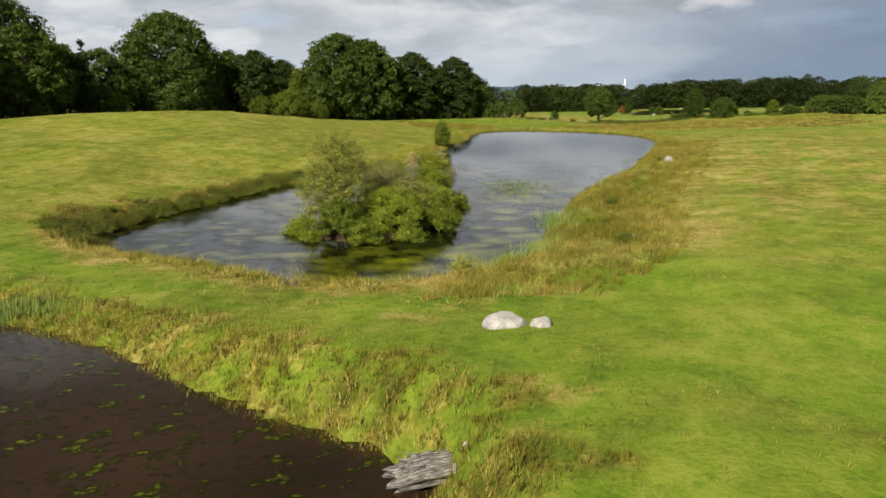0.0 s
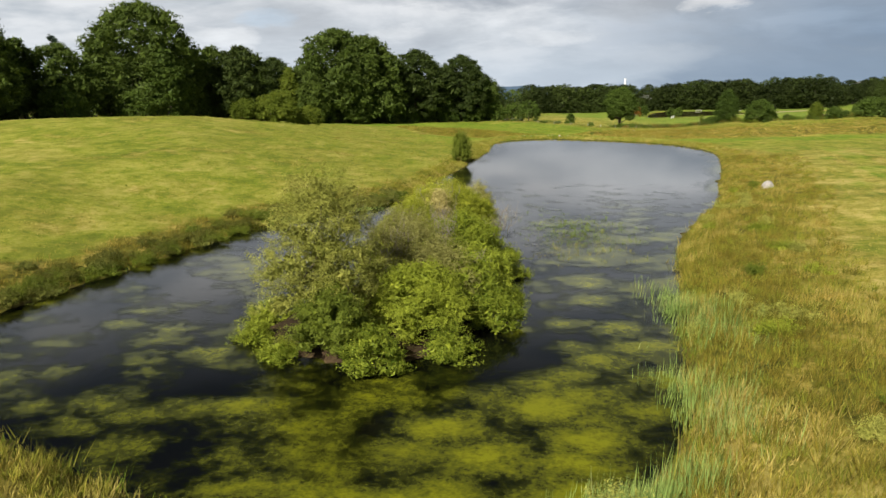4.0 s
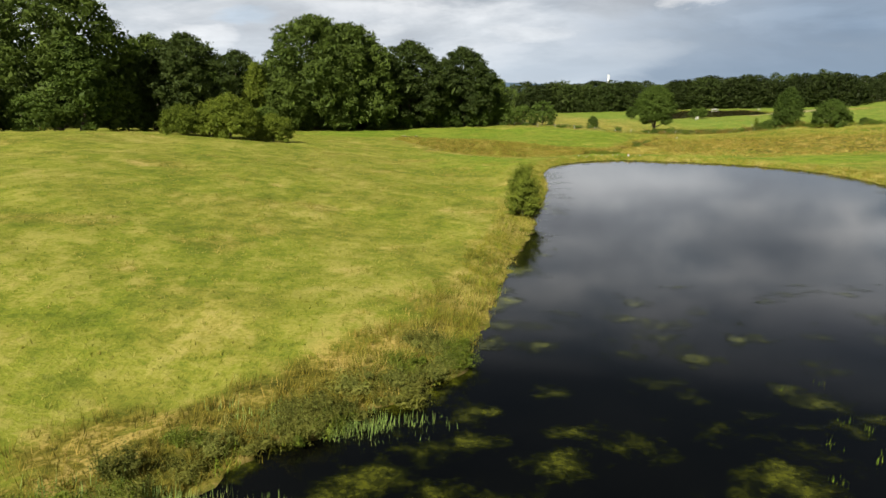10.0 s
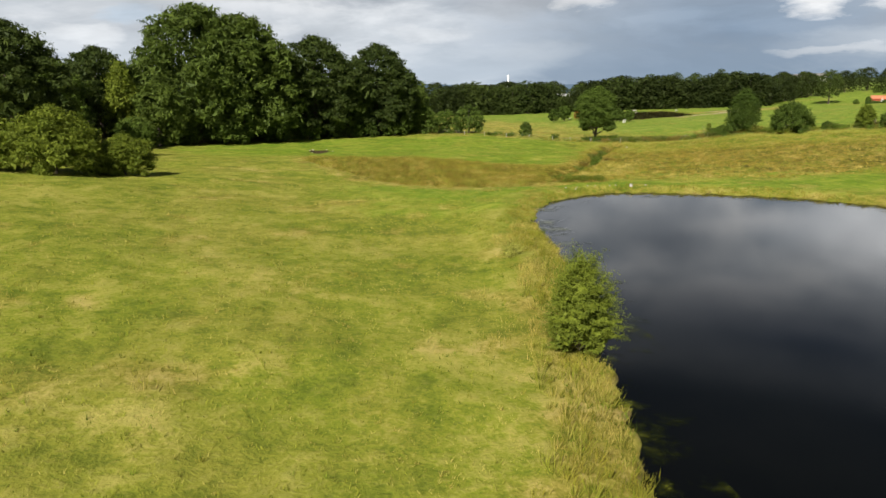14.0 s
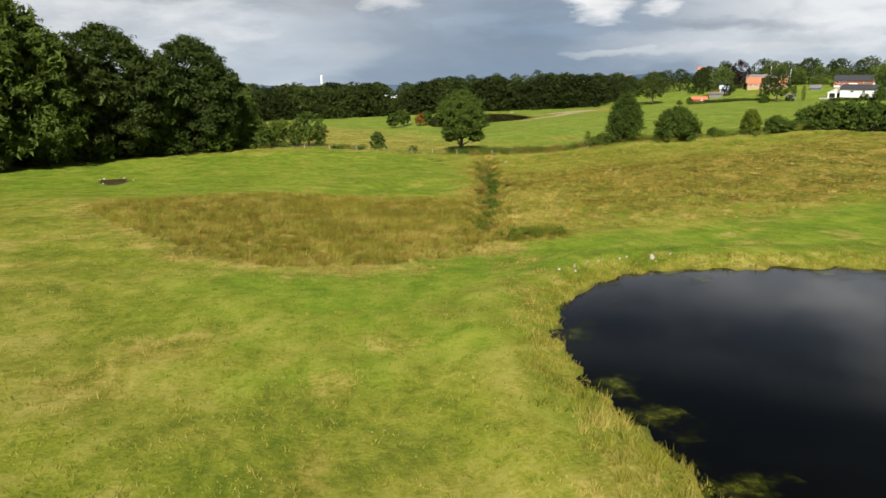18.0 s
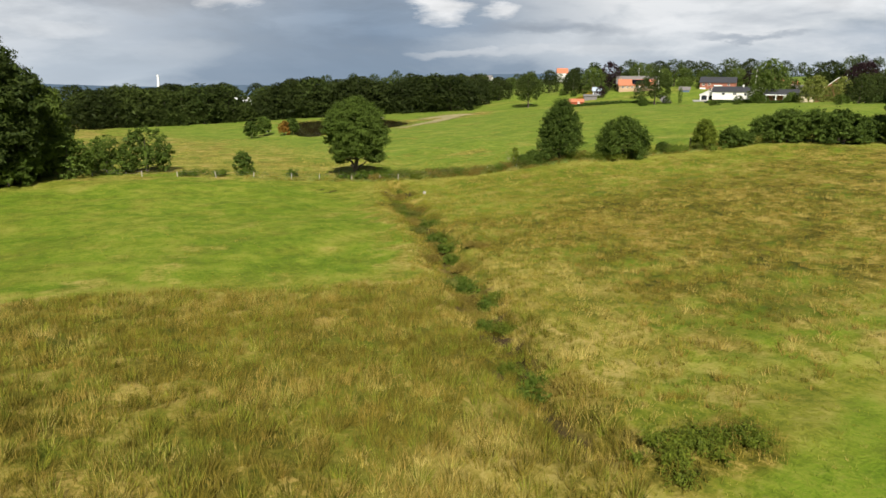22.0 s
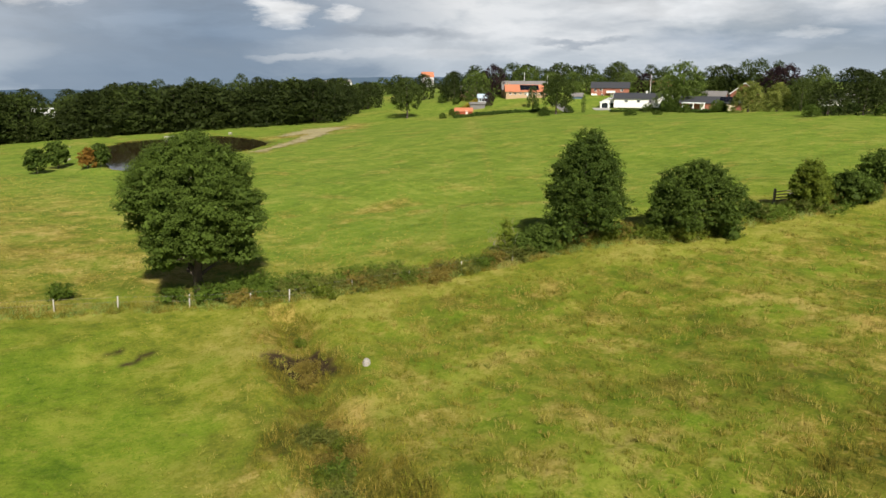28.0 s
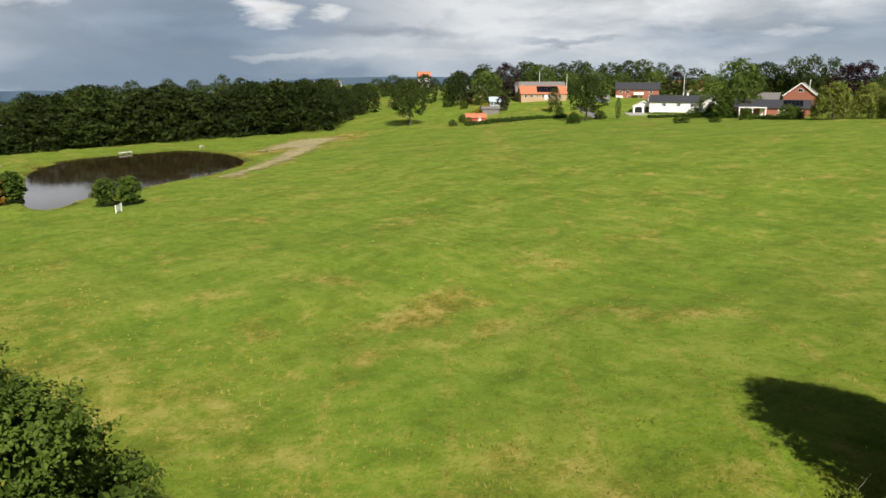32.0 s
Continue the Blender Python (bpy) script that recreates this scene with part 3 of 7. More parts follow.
def ground(x, y):
    """Height of the ground with banks, ponds, island and ditch."""
    x, y = np.asarray(x, float), np.asarray(y, float)
    z = land(x, y)
    z = z + 0.06 * wave(x, y, 7, 3) + 0.22 * wave(x, y, 34, 4) * ease(4, 12, np.abs(x) + np.abs(y - 300) * 0.02)
    close = (x > -60) & (x < 140) & (y > 0) & (y < 300)
    if close.any():
        xs, ys = x[close], y[close]
        tall = ease(1.5, -2.0, np.minimum(away(REEDBED, xs, ys), away(ROUGH, xs, ys)))
        tall = np.maximum(tall, 0.7 * ease(11, 2, away(LONG_POND, xs, ys)) * ease(0, 4, xs - 2 - (ys - 42) * 0.3) * ease(135, 115, ys))
        z[close] = z[close] + (0.03 + 0.10 * tall) * wave(xs, ys, 4.2, 17) + 0.05 * tall * wave(xs, ys, 2.6, 18)
    d = line_away(DITCH, x, y)
    z = z - 0.95 * np.exp(-(d / 1.5) ** 2) + 0.15 * np.exp(-((d - 3.2) / 1.4) ** 2)
    for poly, level, lift in ((LONG_POND, LEVEL, 0.45), (NEAR_POND, NEAR_LEVEL, 0.7), (FAR_POND, FAR_LEVEL, 0.5)):
        near = (x > min(p[0] for p in poly) - 14) & (x < max(p[0] for p in poly) + 14) & (y > min(p[1] for p in poly) - 14) & (y < max(p[1] for p in poly) + 14)
        if not near.any():
            continue
        xs, ys, zs = x[near], y[near], z[near]
        d = away(poly, xs, ys) + (0.2 if poly is NEAR_POND else 0.45) * wave(xs, ys, 3.2, 8) + 0.25 * wave(xs, ys, 1.3, 9) - (0.6 if poly is NEAR_POND else 0)
        zs = np.maximum(zs, level + lift - np.maximum(0, d - 4) * 0.25)
        bank = ease(-0.3, 2.4, d)
        zs = np.where(d < 2.4, (level + 0.02) * (1 - bank) + zs * bank, zs)
        zs = np.where(d < 0, level - 0.05 - 0.9 * ease(0, 3, -d), zs)
        if poly is LONG_POND:
            i = away(ISLAND, xs, ys) + 0.4 * wave(xs, ys, 3, 12)
            zs = np.where(i < -0.6, np.maximum(zs, level + 0.5 * ease(-0.6, -2.4, i) - 0.1), zs)
        z[near] = zs
    # the hollow in the bank where the stump lies
    z = z - 0.75 * np.exp(-((x + 0.5) / 1.7) ** 2 - ((y - 18.1) / 1.3) ** 2)
    return z


def graded(lo, hi, step, far_lo, far_hi, grow=1.075):
    mid = list(np.arange(lo, hi + step / 2, step))
    for sign, stop in ((1, far_hi), (-1, far_lo)):
        s, p, out = step, (mid[-1] if sign > 0 else mid[0]), []
        while sign * (stop - p) > 0:
            s = min(s * grow, 260)
            p += sign * s
            out.append(p)
        mid = mid + out if sign > 0 else out[::-1] + mid
    return np.array(mid)


gx, gy = graded(-46, 112, 0.74, -4200, 4200, 1.065), graded(8, 284, 0.74, -2500, 4600, 1.065)
X, Y = np.meshgrid(gx, gy)
Z = ground(X.ravel(), Y.ravel())
nx, ny = len(gx), len(gy)
idx = np.arange(nx * ny).reshape(ny, nx)
quads = np.stack([idx[:-1, :-1], idx[:-1, 1:], idx[1:, 1:], idx[1:, :-1]], -1).reshape(-1, 4)
ground_mesh = mesh_of("ground", np.c_[X.ravel(), Y.ravel(), Z], quads, ground_mat, True)


def covers(x, y):
    """Weights of lush grass, straw, rushes and bare earth."""
    wob = 1.6 * wave(x, y, 9, 21) + 0.9 * wave(x, y, 3.5, 22)
    dp, dn, df = away(LONG_POND, x, y), away(NEAR_POND, x, y), away(FAR_POND, x, y)
    right_bank = ease(-3, 2, x - (y - 50) * 0.32 - 3) * ease(150, 120, y) * ease(37, 45, y)
    width = 2.2 + 7.5 * right_bank + 1.4 * ease(54, 44, y) - 1.0 * ease(135, 150, y)
    straw = (0.75 + 0.2 * ease(54, 44, y) - 0.3 * ease(135, 150, y)) * ease(width + 2.5, width - 0.5, dp + 0.5 * wob) * ease(-1, 0.2, dp) * (1 - 0.1 * ease(60, 45, y))
    straw = np.maximum(straw, 0.55 * ease(4.5, 1.5, np.abs(dp - 10.5 - 0.6 * wob)) * right_bank * ease(60, 75, y))
    rushy = (0.78 + 0.3 * wave(x, y, 5, 29)) * ease(width + 1, width - 4, dp + wob) * np.maximum(right_bank, 0.45 * ease(52, 44, y) * ease(-14, -4, x)) * ease(34, 40, y)
    rushy = np.maximum(rushy, 1.0 * ease(6.6, 3.4, dp + 0.9 * wob) * ease(112, 88, y) * ease(50, 58, y) * ease(-0.5, 0.2, dp))
    rushy = np.maximum(rushy, (0.56 + 0.5 * wave(x, y, 2.2, 28)) * ease(5.6, 2.4, dn + wob))
    straw = np.maximum(straw, 0.98 * ease(4.6, 2.8, dp + 0.5 * wob) * ease(58, 50, y) * ease(-0.5, 0.2, dp) * (1 - right_bank))
    rushy = rushy * (1 - 0.7 * ease(4.6, 2.8, dp) * ease(56, 50, y) * (1 - right_bank))
    dr, do = away(REEDBED, x, y) + 0.7 * wob, away(ROUGH, x, y) + wob
    rushy = np.maximum(rushy, ease(2.0, -2.5, dr + 1.2 * wob) * (0.62 + 0.22 * wave(x, y, 7, 30)))
    rushy = np.maximum(rushy, ease(1.0, -3, do) * (0.58 + 0.24 * ease(38, 58, x) + 0.34 * wave(x, y, 13, 31) + 0.34 * wave(x, y, 5, 32)) * ease(186, 204, y + 0.25 * x) * (1 - (0.85 - 0.25 * ease(56, 70, x)) * ease(214, 232, y)))
    straw = np.maximum(straw, ease(3.0, 0.5, np.abs(dr + 0.7 * wob)) * 0.85)
    straw = np.maximum(straw, ease(7.5, 3.0, np.abs(away(REEDBED, x, y) + 2.0 + 1.3 * wob)) * ease(192, 182, y) * 0.95)
    rushy = rushy * (1 - 0.6 * ease(5.0, 2.0, np.abs(away(REEDBED, x, y) + 2.0 + 1.3 * wob)) * ease(190, 182, y) * ease(40, 30, x))
    straw = np.maximum(straw, ease(1, -2, dr) * (0.28 + 0.4 * wave(x, y, 5, 36)))
    straw = np.maximum(straw, ease(1.0, -3, do) * (0.32 - 0.14 * ease(42, 58, x) + 0.36 * wave(x, y, 11, 33) + 0.42 * wave(x, y, 4, 34)))
    rushy = np.maximum(rushy, 0.8 * ease(3.4, 1.0, line_away(DITCH, x, y) + 0.8 * wob))
    rushy = np.maximum(rushy, 0.95 * ease(1.25, 0.7, np.hypot((x - 21.5) / 4.2, (y - 178.2) / 1.8) + 0.15 * wob))
    lush_rough = ease(1.0, -3, do) * (0.56 + 0.40 * wave(x, y, 8, 37))
    apron = 0.75 * ease(5.5, 2, line_away([(27, 187), (33, 195), (37, 205)], x, y) + 1.2 * wob)
    straw, rushy = np.maximum(straw, 0.9 * apron), rushy * (1 - 0.8 * apron)
    tawny = ease(24, 8, np.hypot((x - 64) * 0.8, (y - 213) * 1.3) + 3 * wob)
    rushy = np.maximum(rushy, tawny * (0.8 + 0.2 * wave(x, y, 5, 35)))
    straw = straw * (1 - 0.6 * tawny)
    dl = away(LUSH, x, y) + wob
    lush = np.maximum(lush_rough, ease(3, -5, dl + wob) * (0.74 + 0.3 * wave(x, y, 10, 44)))
    dam = ease(48, 38, y + 0.28 * x)
    lush = np.maximum(lush, dam * (0.78 + 0.34 * wave(x, y, 9, 41)))
    lush = np.maximum(lush, ease(9, 3, np.abs(dp - 7) + 2 * wob) * ease(150, 158, y) * (0.6 + 0.4 * wave(x, y, 7, 42)))
    lush = np.maximum(lush, ease(3, -2, np.abs(y - 169.5 - 0.03 * (x - 20)) - 6 + wob) * ease(-14, 2, x) * (0.9 + 0.25 * wave(x, y, 9, 48)))
    lush = np.maximum(lush, ease(-2, 4, x) * ease(-4.5, -1.5, -dp) * ease(8, 4, dp) * ease(118, 130, y) * 0.55 * (x < 12))
    north = ease(0, 6, y - (291 - 0.41 * x)) * ease(258, 266, y + 0.5 * (x - 60))
    lush = np.maximum(lush, north * (0.62 + 0.35 * wave(x, y, 30, 43)))
    straw = np.maximum(straw, north * 0.55 * ease(0.1, 1.0, wave(x, y, 26, 47) * 0.6 + wave(x, y, 8, 46) * 0.5))
    straw = np.maximum(straw, north * ease(88, 62, x) * (0.5 + 0.4 * wave(x, y, 12, 54)))
    straw = np.maximum(straw, 0.75 * ease(1.2, 0.3, np.hypot((x - 97) / 7.5, (y - 290) / 4.0) + 0.3 * wave(x, y, 8, 45)))
    straw = np.maximum(straw, north * 0.35 * ease(0.93, 1.0, np.sin((x * 0.66 - y * 0.75) * 0.9)))
    straw = np.maximum(straw, 0.5 * ease(14, 4, np.hypot(x - 54, y - 286) + 2 * wob))
    east = ease(12, 22, x - 0.3 * (y - 40)) * ease(150, 130, y)
    lush = np.maximum(lush, east * (0.40 + 0.35 * wave(x, y, 16, 49)))
    stripe = np.sin((x * 0.94 - y * 0.34) * 1.25 + 0.4 * wave(x, y, 25, 50))
    straw = np.maximum(straw, east * (0.30 + 0.36 * ease(0.0, 0.9, stripe) + 0.2 * wave(x, y, 9, 53)) * ease(40, 60, y))
    hill = ease(-2, -8, x + 0 * y) * ease(170, 120, y)
    straw = np.maximum(straw, hill * 0.28 * ease(-0.3, 0.9, wave(x, y, 16, 51) * 0.6 + 0.5 * wave(x, y, 5, 52)))
    ditch = line_away(DITCH, x, y)
    earth = 0.8 * ease(0.8, 0.2, ditch + 0.3 * wave(x, y, 2.5, 61)) * np.maximum(ease(-0.5, 0.3, wave(x, y, 6, 64)), 0.9 * ease(236, 226, y)) * (1 - 0.65 * ease(234, 240, y))
    earth = np.maximum(earth, 0.95 * ease(0.25, -0.3, np.minimum(np.minimum(dp, dn), df) + 0.35 * wave(x, y, 3.2, 8)))
    earth = np.maximum(earth, 0.9 * ease(1.7, 0.5, ditch + 0.9 * wave(x, y, 3.0, 67)) * ease(209, 202, y) * ease(187, 191, y))
    isle = away(ISLAND, x, y)
    earth = np.where(isle < 0.3, 0.9, earth)
    rushy = np.where(isle < 0.3, 0.6, rushy)
    straw = np.maximum(straw, 0.85 * ease(9, 2, line_away(DITCH[2:], x, y)) * ease(-0.45, 0.4, wave(x, y, 6, 63)) * ease(252, 244, y))
    earth = np.maximum(earth, 1.0 * ease(4.2, 3.2, np.hypot((x + 9.6) / 0.58, y - 246.0) + 0.3 * wob))
    earth = np.maximum(earth, 0.5 * ease(0.5, 0.2, np.hypot(x + 10.9, y - 124.2)))
    earth = np.maximum(earth, 1.0 * ease(1.7, 1.1, np.hypot((x - 56.5) / 1.2, (y - 254.4) / 2.0) + 0.35 * wave(x, y, 1.7, 66)))
    for px, py in ((49.0, 264.7), (50.7, 263.3), (49.2, 262.6)):
        earth = np.maximum(earth, 0.85 * ease(0.6, 0.3, np.hypot((x - px) / 1.6, (y - py) * 1.3) + 0.15 * wob))
    sand = ease(9, 4, line_away([(172, 421), (200, 432), (222, 440)], x, y))
    straw = np.maximum(straw, sand)
    straw = np.maximum(straw, ease(2, -4, away([(172, 424), (203, 445), (217, 438), (188, 418)], x, y) + 2 * wob))
    straw = np.maximum(straw, 0.8 * ease(3.5, 1, line_away([(188, 418), (160, 395), (140, 382)], x, y) + 0.6 * wob))
    straw = np.maximum(straw, 0.5 * ease(0.3, 0.8, wave(x, y, 6, 91) * 0.5 + wave(x, y, 17, 92) * 0.7) * ease(300, 200, y))
    sward = ease(1200, 500, np.hypot(x, y))
    lush = lush * sward + (1 - sward) * 0.7
    return np.clip(np.stack([lush, straw, rushy, earth], -1), 0, 1)


layer = ground_mesh.color_attributes.new("cover", "FLOAT_COLOR", "POINT")
layer.data.foreach_set("color", covers(X.ravel(), Y.ravel()).astype(np.float32).ravel())
# woodland-and-haze tone that takes over the ground with distance
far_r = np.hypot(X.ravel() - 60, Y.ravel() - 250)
wood_haze_w = ease(380, 700, far_r) * np.clip(0.75 + 0.5 * wave(X.ravel(), Y.ravel(), 420, 95), 0, 1)
layer = ground_mesh.color_attributes.new("woods_haze", "FLOAT_COLOR", "POINT")
# weight of the northern field that takes the painted haze tint
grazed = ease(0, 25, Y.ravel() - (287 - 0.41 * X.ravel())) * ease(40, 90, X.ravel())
layer.data.foreach_set("color", np.stack([wood_haze_w, grazed, wood_haze_w, wood_haze_w], -1).astype(np.float32).ravel())
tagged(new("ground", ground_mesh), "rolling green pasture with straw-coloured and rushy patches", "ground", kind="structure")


# ---- water ----
def sheet(name, poly, level, mat, label):
    cx, cy = sum(p[0] for p in poly) / len(poly), sum(p[1] for p in poly) / len(poly)
    bm = bmesh.new()
    vs = [bm.verts.new((x + 1.6 * (x - cx) / math.hypot(x - cx, y - cy), y + 1.6 * (y - cy) / math.hypot(x - cx, y - cy), level)) for x, y in poly]
    f = bm.faces.new(vs)
    if f.normal.z < 0:
        f.normal_flip()
    bmesh.ops.triangulate(bm, faces=bm.faces[:])
    for f in bm.faces:
        f.normal_update()
        if f.normal.z < 0:
            f.normal_flip()
    tagged(new(name, mesh_bm(name, bm, mat)), label, "pond", kind="structure")


sheet("water_long_pond", LONG_POND, LEVEL, water_dark, "dark still pond water that mirrors the cloudy sky")
sheet("water_near_pond", NEAR_POND, NEAR_LEVEL, water_brown, "brown peaty pond water with floating weed")
sheet("water_far_pond", FAR_POND, FAR_LEVEL, water_brown, "dark brown pond below the wood")


def weed_mats(name, poly, level, step, density, label, mat):
    """A sheet of weed just above the water, with the density of its growth in each corner."""
    x0, x1 = min(p[0] for p in poly), max(p[0] for p in poly)
    y0, y1 = min(p[1] for p in poly), max(p[1] for p in poly)
    xs, ys = np.meshgrid(np.arange(x0 - 1, x1 + 1, step), np.arange(y0 - 1, y1 + 1, step))
    rows, cols = xs.shape
    dens = density(xs.ravel(), ys.ravel())
    mid = (away(poly, xs.ravel(), ys.ravel()) < 1.0) & (dens > 0.02)
    idx = np.arange(rows * cols).reshape(rows, cols)
    q = np.stack([idx[:-1, :-1], idx[:-1, 1:], idx[1:, 1:], idx[1:, :-1]], -1).reshape(-1, 4)
    q = q[mid[q].any(1)]
    used_v, q = np.unique(q, return_inverse=True)
    q = q.reshape(-1, 4)
    v = np.stack([xs.ravel(), ys.ravel(), np.full(rows * cols, level + 0.008)], -1)[used_v]
    me = mesh_of(name, v, q, mat)
    lay = me.color_attributes.new("weed", "FLOAT_COLOR", "POINT")
    lay.data.foreach_set("color", np.repeat(dens[used_v][:, None], 4, 1).astype(np.float32).ravel())
    tagged(new(name, me), label, "pond weed", kind="stuff")


def long_density(x, y):
    d = -away(LONG_POND, x, y)
    front = ease(58, 47, y) * 0.46 * ease(-20, -12, x) + ease(58, 48, y) * 0.18 + 0.16 * ease(58, 50, y) * ease(-9, -3, x)
    right = ease(-2, 4, x - 1.5 - 0.1 * (y - 60)) * ease(98, 76, y) * 0.64
    left = ease(92, 76, y) * ease(0, -3, x + 3) * 0.48 * (1 - 0.25 * ease(-17, -20, x))
    shore = ease(2.4, 0.4, d) * (0.36 + 0.32 * ease(82, 90, y) * ease(130, 120, y) * ease(5, 15, x))
    return np.maximum.reduce([front, right, left, shore, 0.18 * ease(108, 88, y), 0.0 * x])


weed_mats("pond_weed", LONG_POND, LEVEL, 0.8, long_density, "olive-green floating mats of pond weed", weed_long)
weed_mats("pond_weed", NEAR_POND, NEAR_LEVEL, 0.5, lambda x, y: 0.03 + 0.46 * ease(5.5, 3.0, np.abs(away(NEAR_POND, x, y) + 3.6)) * ease(-0.1, 0.7, wave(x, y, 2.4, 77)), "thin yellow-green weed on the brown water", weed_near)


# ---- trees and bushes ----
def foliage(rng, lobes, clumps, per_clump, clump_r, leaf, droop=0.0, hollow=0.66, spray=0.0, tri=False, inner=0.16):
    """Leaf clusters on the lobes' outsides, over dark inner masses of leaves. Returns verts, quads."""
    L = np.array(lobes, float)
    wgt = (L[:, 3] * L[:, 5])
    which = rng.choice(len(L), clumps, p=wgt / wgt.sum())
    dv = rng.normal(0, 1, (clumps, 3))
    dv /= np.linalg.norm(dv, axis=1)[:, None]
    dv[:, 2] = np.where(dv[:, 2] < -0.55, -dv[:, 2], dv[:, 2])
    rad = 1 - np.abs(rng.normal(0, 0.13, clumps)) + 0.06
    cc = L[which, :3] + dv * L[which, 3:6] * rad[:, None]
    # drop the clumps that lie deep inside another lobe
    deep = np.zeros(clumps, bool)
    for l in L:
        deep |= (((cc - l[:3]) / l[3:6]) ** 2).sum(1) < 0.35
    cc, dv = cc[~deep], dv[~deep]
    k = len(cc)
    sz = clump_r * rng.uniform(0.55, 1.35, k)
    p = np.repeat(cc, per_clump, 0)
    o = rng.normal(0, 1, (len(p), 3))
    o /= np.linalg.norm(o, axis=1)[:, None]
    o *= (rng.rand(len(p), 1) ** 0.5)
    o[:, 2] *= 0.6
    p = p + o * np.repeat(sz, per_clump)[:, None]
    p += np.repeat(dv + (0, 0, 0.35), per_clump, 0) * (spray * rng.rand(len(p), 1) * np.repeat(sz, per_clump)[:, None])
    p[:, 2] -= droop * rng.rand(len(p)) * leaf * 4
    out = np.repeat(dv, per_clump, 0) * 0.8 + rng.normal(0, 0.55, (len(p), 3)) + (0, 0, 0.35)
    out /= np.linalg.norm(out, axis=1)[:, None]
    a = np.cross(out, rng.normal(0, 1, (len(p), 3)))
    a /= np.linalg.norm(a, axis=1)[:, None] + 1e-9
    b = np.cross(out, a)
    s = leaf * rng.uniform(0.6, 1.4, len(p))[:, None]
    a, b = a * s, b * s * 0.62
    fold = out * s * 0.22
    V = np.stack([p - a, p + b - fold, p + a * 1.1, p - b - fold], 1).reshape(-1, 3)
    Q = np.arange(len(V)).reshape(-1, 4)
    # larger, darker-lying leaves inside close the view through the crown
    m = max(60, int(len(p) * inner))
    which = rng.choice(len(L), m, p=wgt / wgt.sum())
    dv = rng.normal(0, 1, (m, 3))
    dv /= np.linalg.norm(dv, axis=1)[:, None]
    p = L[which, :3] + dv * L[which, 3:6] * (hollow * rng.rand(m, 1) ** 0.5 * 1.1)
    a = rng.normal(0, 1, (m, 3))
    a /= np.linalg.norm(a, axis=1)[:, None]
    b = np.cross(a, rng.normal(0, 1, (m, 3)))
    b /= np.linalg.norm(b, axis=1)[:, None]
    s = (np.minimum(L[which, 3], max(6 * leaf, 0.30)) * rng.uniform(0.35, 0.6, m))[:, None]
    a, b = a * s, b * s * 0.7
    V2 = np.stack([p - a, p + b, p + a, p - b], 1).reshape(-1, 3)
    V = np.concatenate([V, V2])
    if tri:
        V = V.reshape(-1, 4, 3)[:, :3].reshape(-1, 3)
        return V, np.arange(len(V)).reshape(-1, 3)
    return V, np.arange(len(V)).reshape(-1, 4)


def wood_parts(rng, height, trunk_r, fork, lobes, lean=0.0, limbs=9):
    """A tapered trunk and limbs that reach into the lobes."""
    top = (lean * height * 0.5, 0.02 * height, height * 0.82)
    path = crooked(rng, (0, 0, -0.3), top, 7, trunk_r * 0.35)
    path[0] = (0, 0, -0.3)
    rad = np.linspace(1, 0.18, 7) * trunk_r
    rad[0] *= 1.5
    paths = [(path, rad)]
    for l in lobes[:limbs]:
        s = rng.uniform(fork, 0.75)
        i = min(int(s * 6), 5)
        a = path[i]
        paths.append((crooked(rng, a, (l[0] * 0.9, l[1] * 0.9, l[2]), 5, trunk_r * 0.5), np.linspace(0.5, 0.12, 5) * trunk_r * (1 - 0.5 * s)))
    return tubes(paths, 7)


def crown_lobes(rng, shape, height, width, clear):
    """Lobes of a crown: round, dome, tall, bush, weeping."""
    r, h0 = width / 2, height * clear
    H = height - h0
    out = []
    if shape == "conifer":
        for i in range(6):
            s = i / 5.0
            out.append((rng.normal(0, 0.03) * r, rng.normal(0, 0.03) * r, h0 + H * (0.08 + 0.84 * s), r * (1.0 - 0.86 * s), r * (1.0 - 0.86 * s), H * 0.13))
        return out
    n = {"round": 30, "dome": 34, "tall": 26, "bush": 34, "weeping": 20, "oak": 40}[shape] * (3 if width > 19 else 2 if width > 15 else 1)
    wide = {"round": 0.46, "dome": 0.34, "tall": 0.40, "bush": 0.30, "weeping": 0.5, "oak": 0.40}[shape]
    for i in range(n):
        a = i * 2.399 + rng.uniform(-0.35, 0.35)
        s = (i + 0.5) / n
        # height on the crown's outline, and its half-width there
        e = (s - wide) / (1 - wide) if s > wide else (wide - s) / wide * {"round": 0.85, "dome": 0.6, "tall": 0.72, "bush": 0.5, "weeping": 0.6, "oak": 0.75}[shape]
        swell = math.sqrt(max(0.02, 1 - e * e)) * (1 - 0.3 * s if shape == "tall" else 1)
        lr = r * rng.uniform(0.22, 0.36) * (0.62 if width > 19 else 0.74 if width > 15 or shape == "oak" else 0.8 if shape == "bush" else 1.0)
        d = max(0, r * swell * rng.uniform(0.86, 1.08) - lr * 0.75)
        zz = h0 + (H - lr * 0.6) * s + 0.25 * lr
        out.append((d * math.cos(a), d * math.sin(a), zz, lr, lr, lr * rng.uniform(0.62, 0.85)))
    out.append((0, 0, h0 + H * 0.45, r * 0.72, r * 0.72, H * 0.46))
    return out


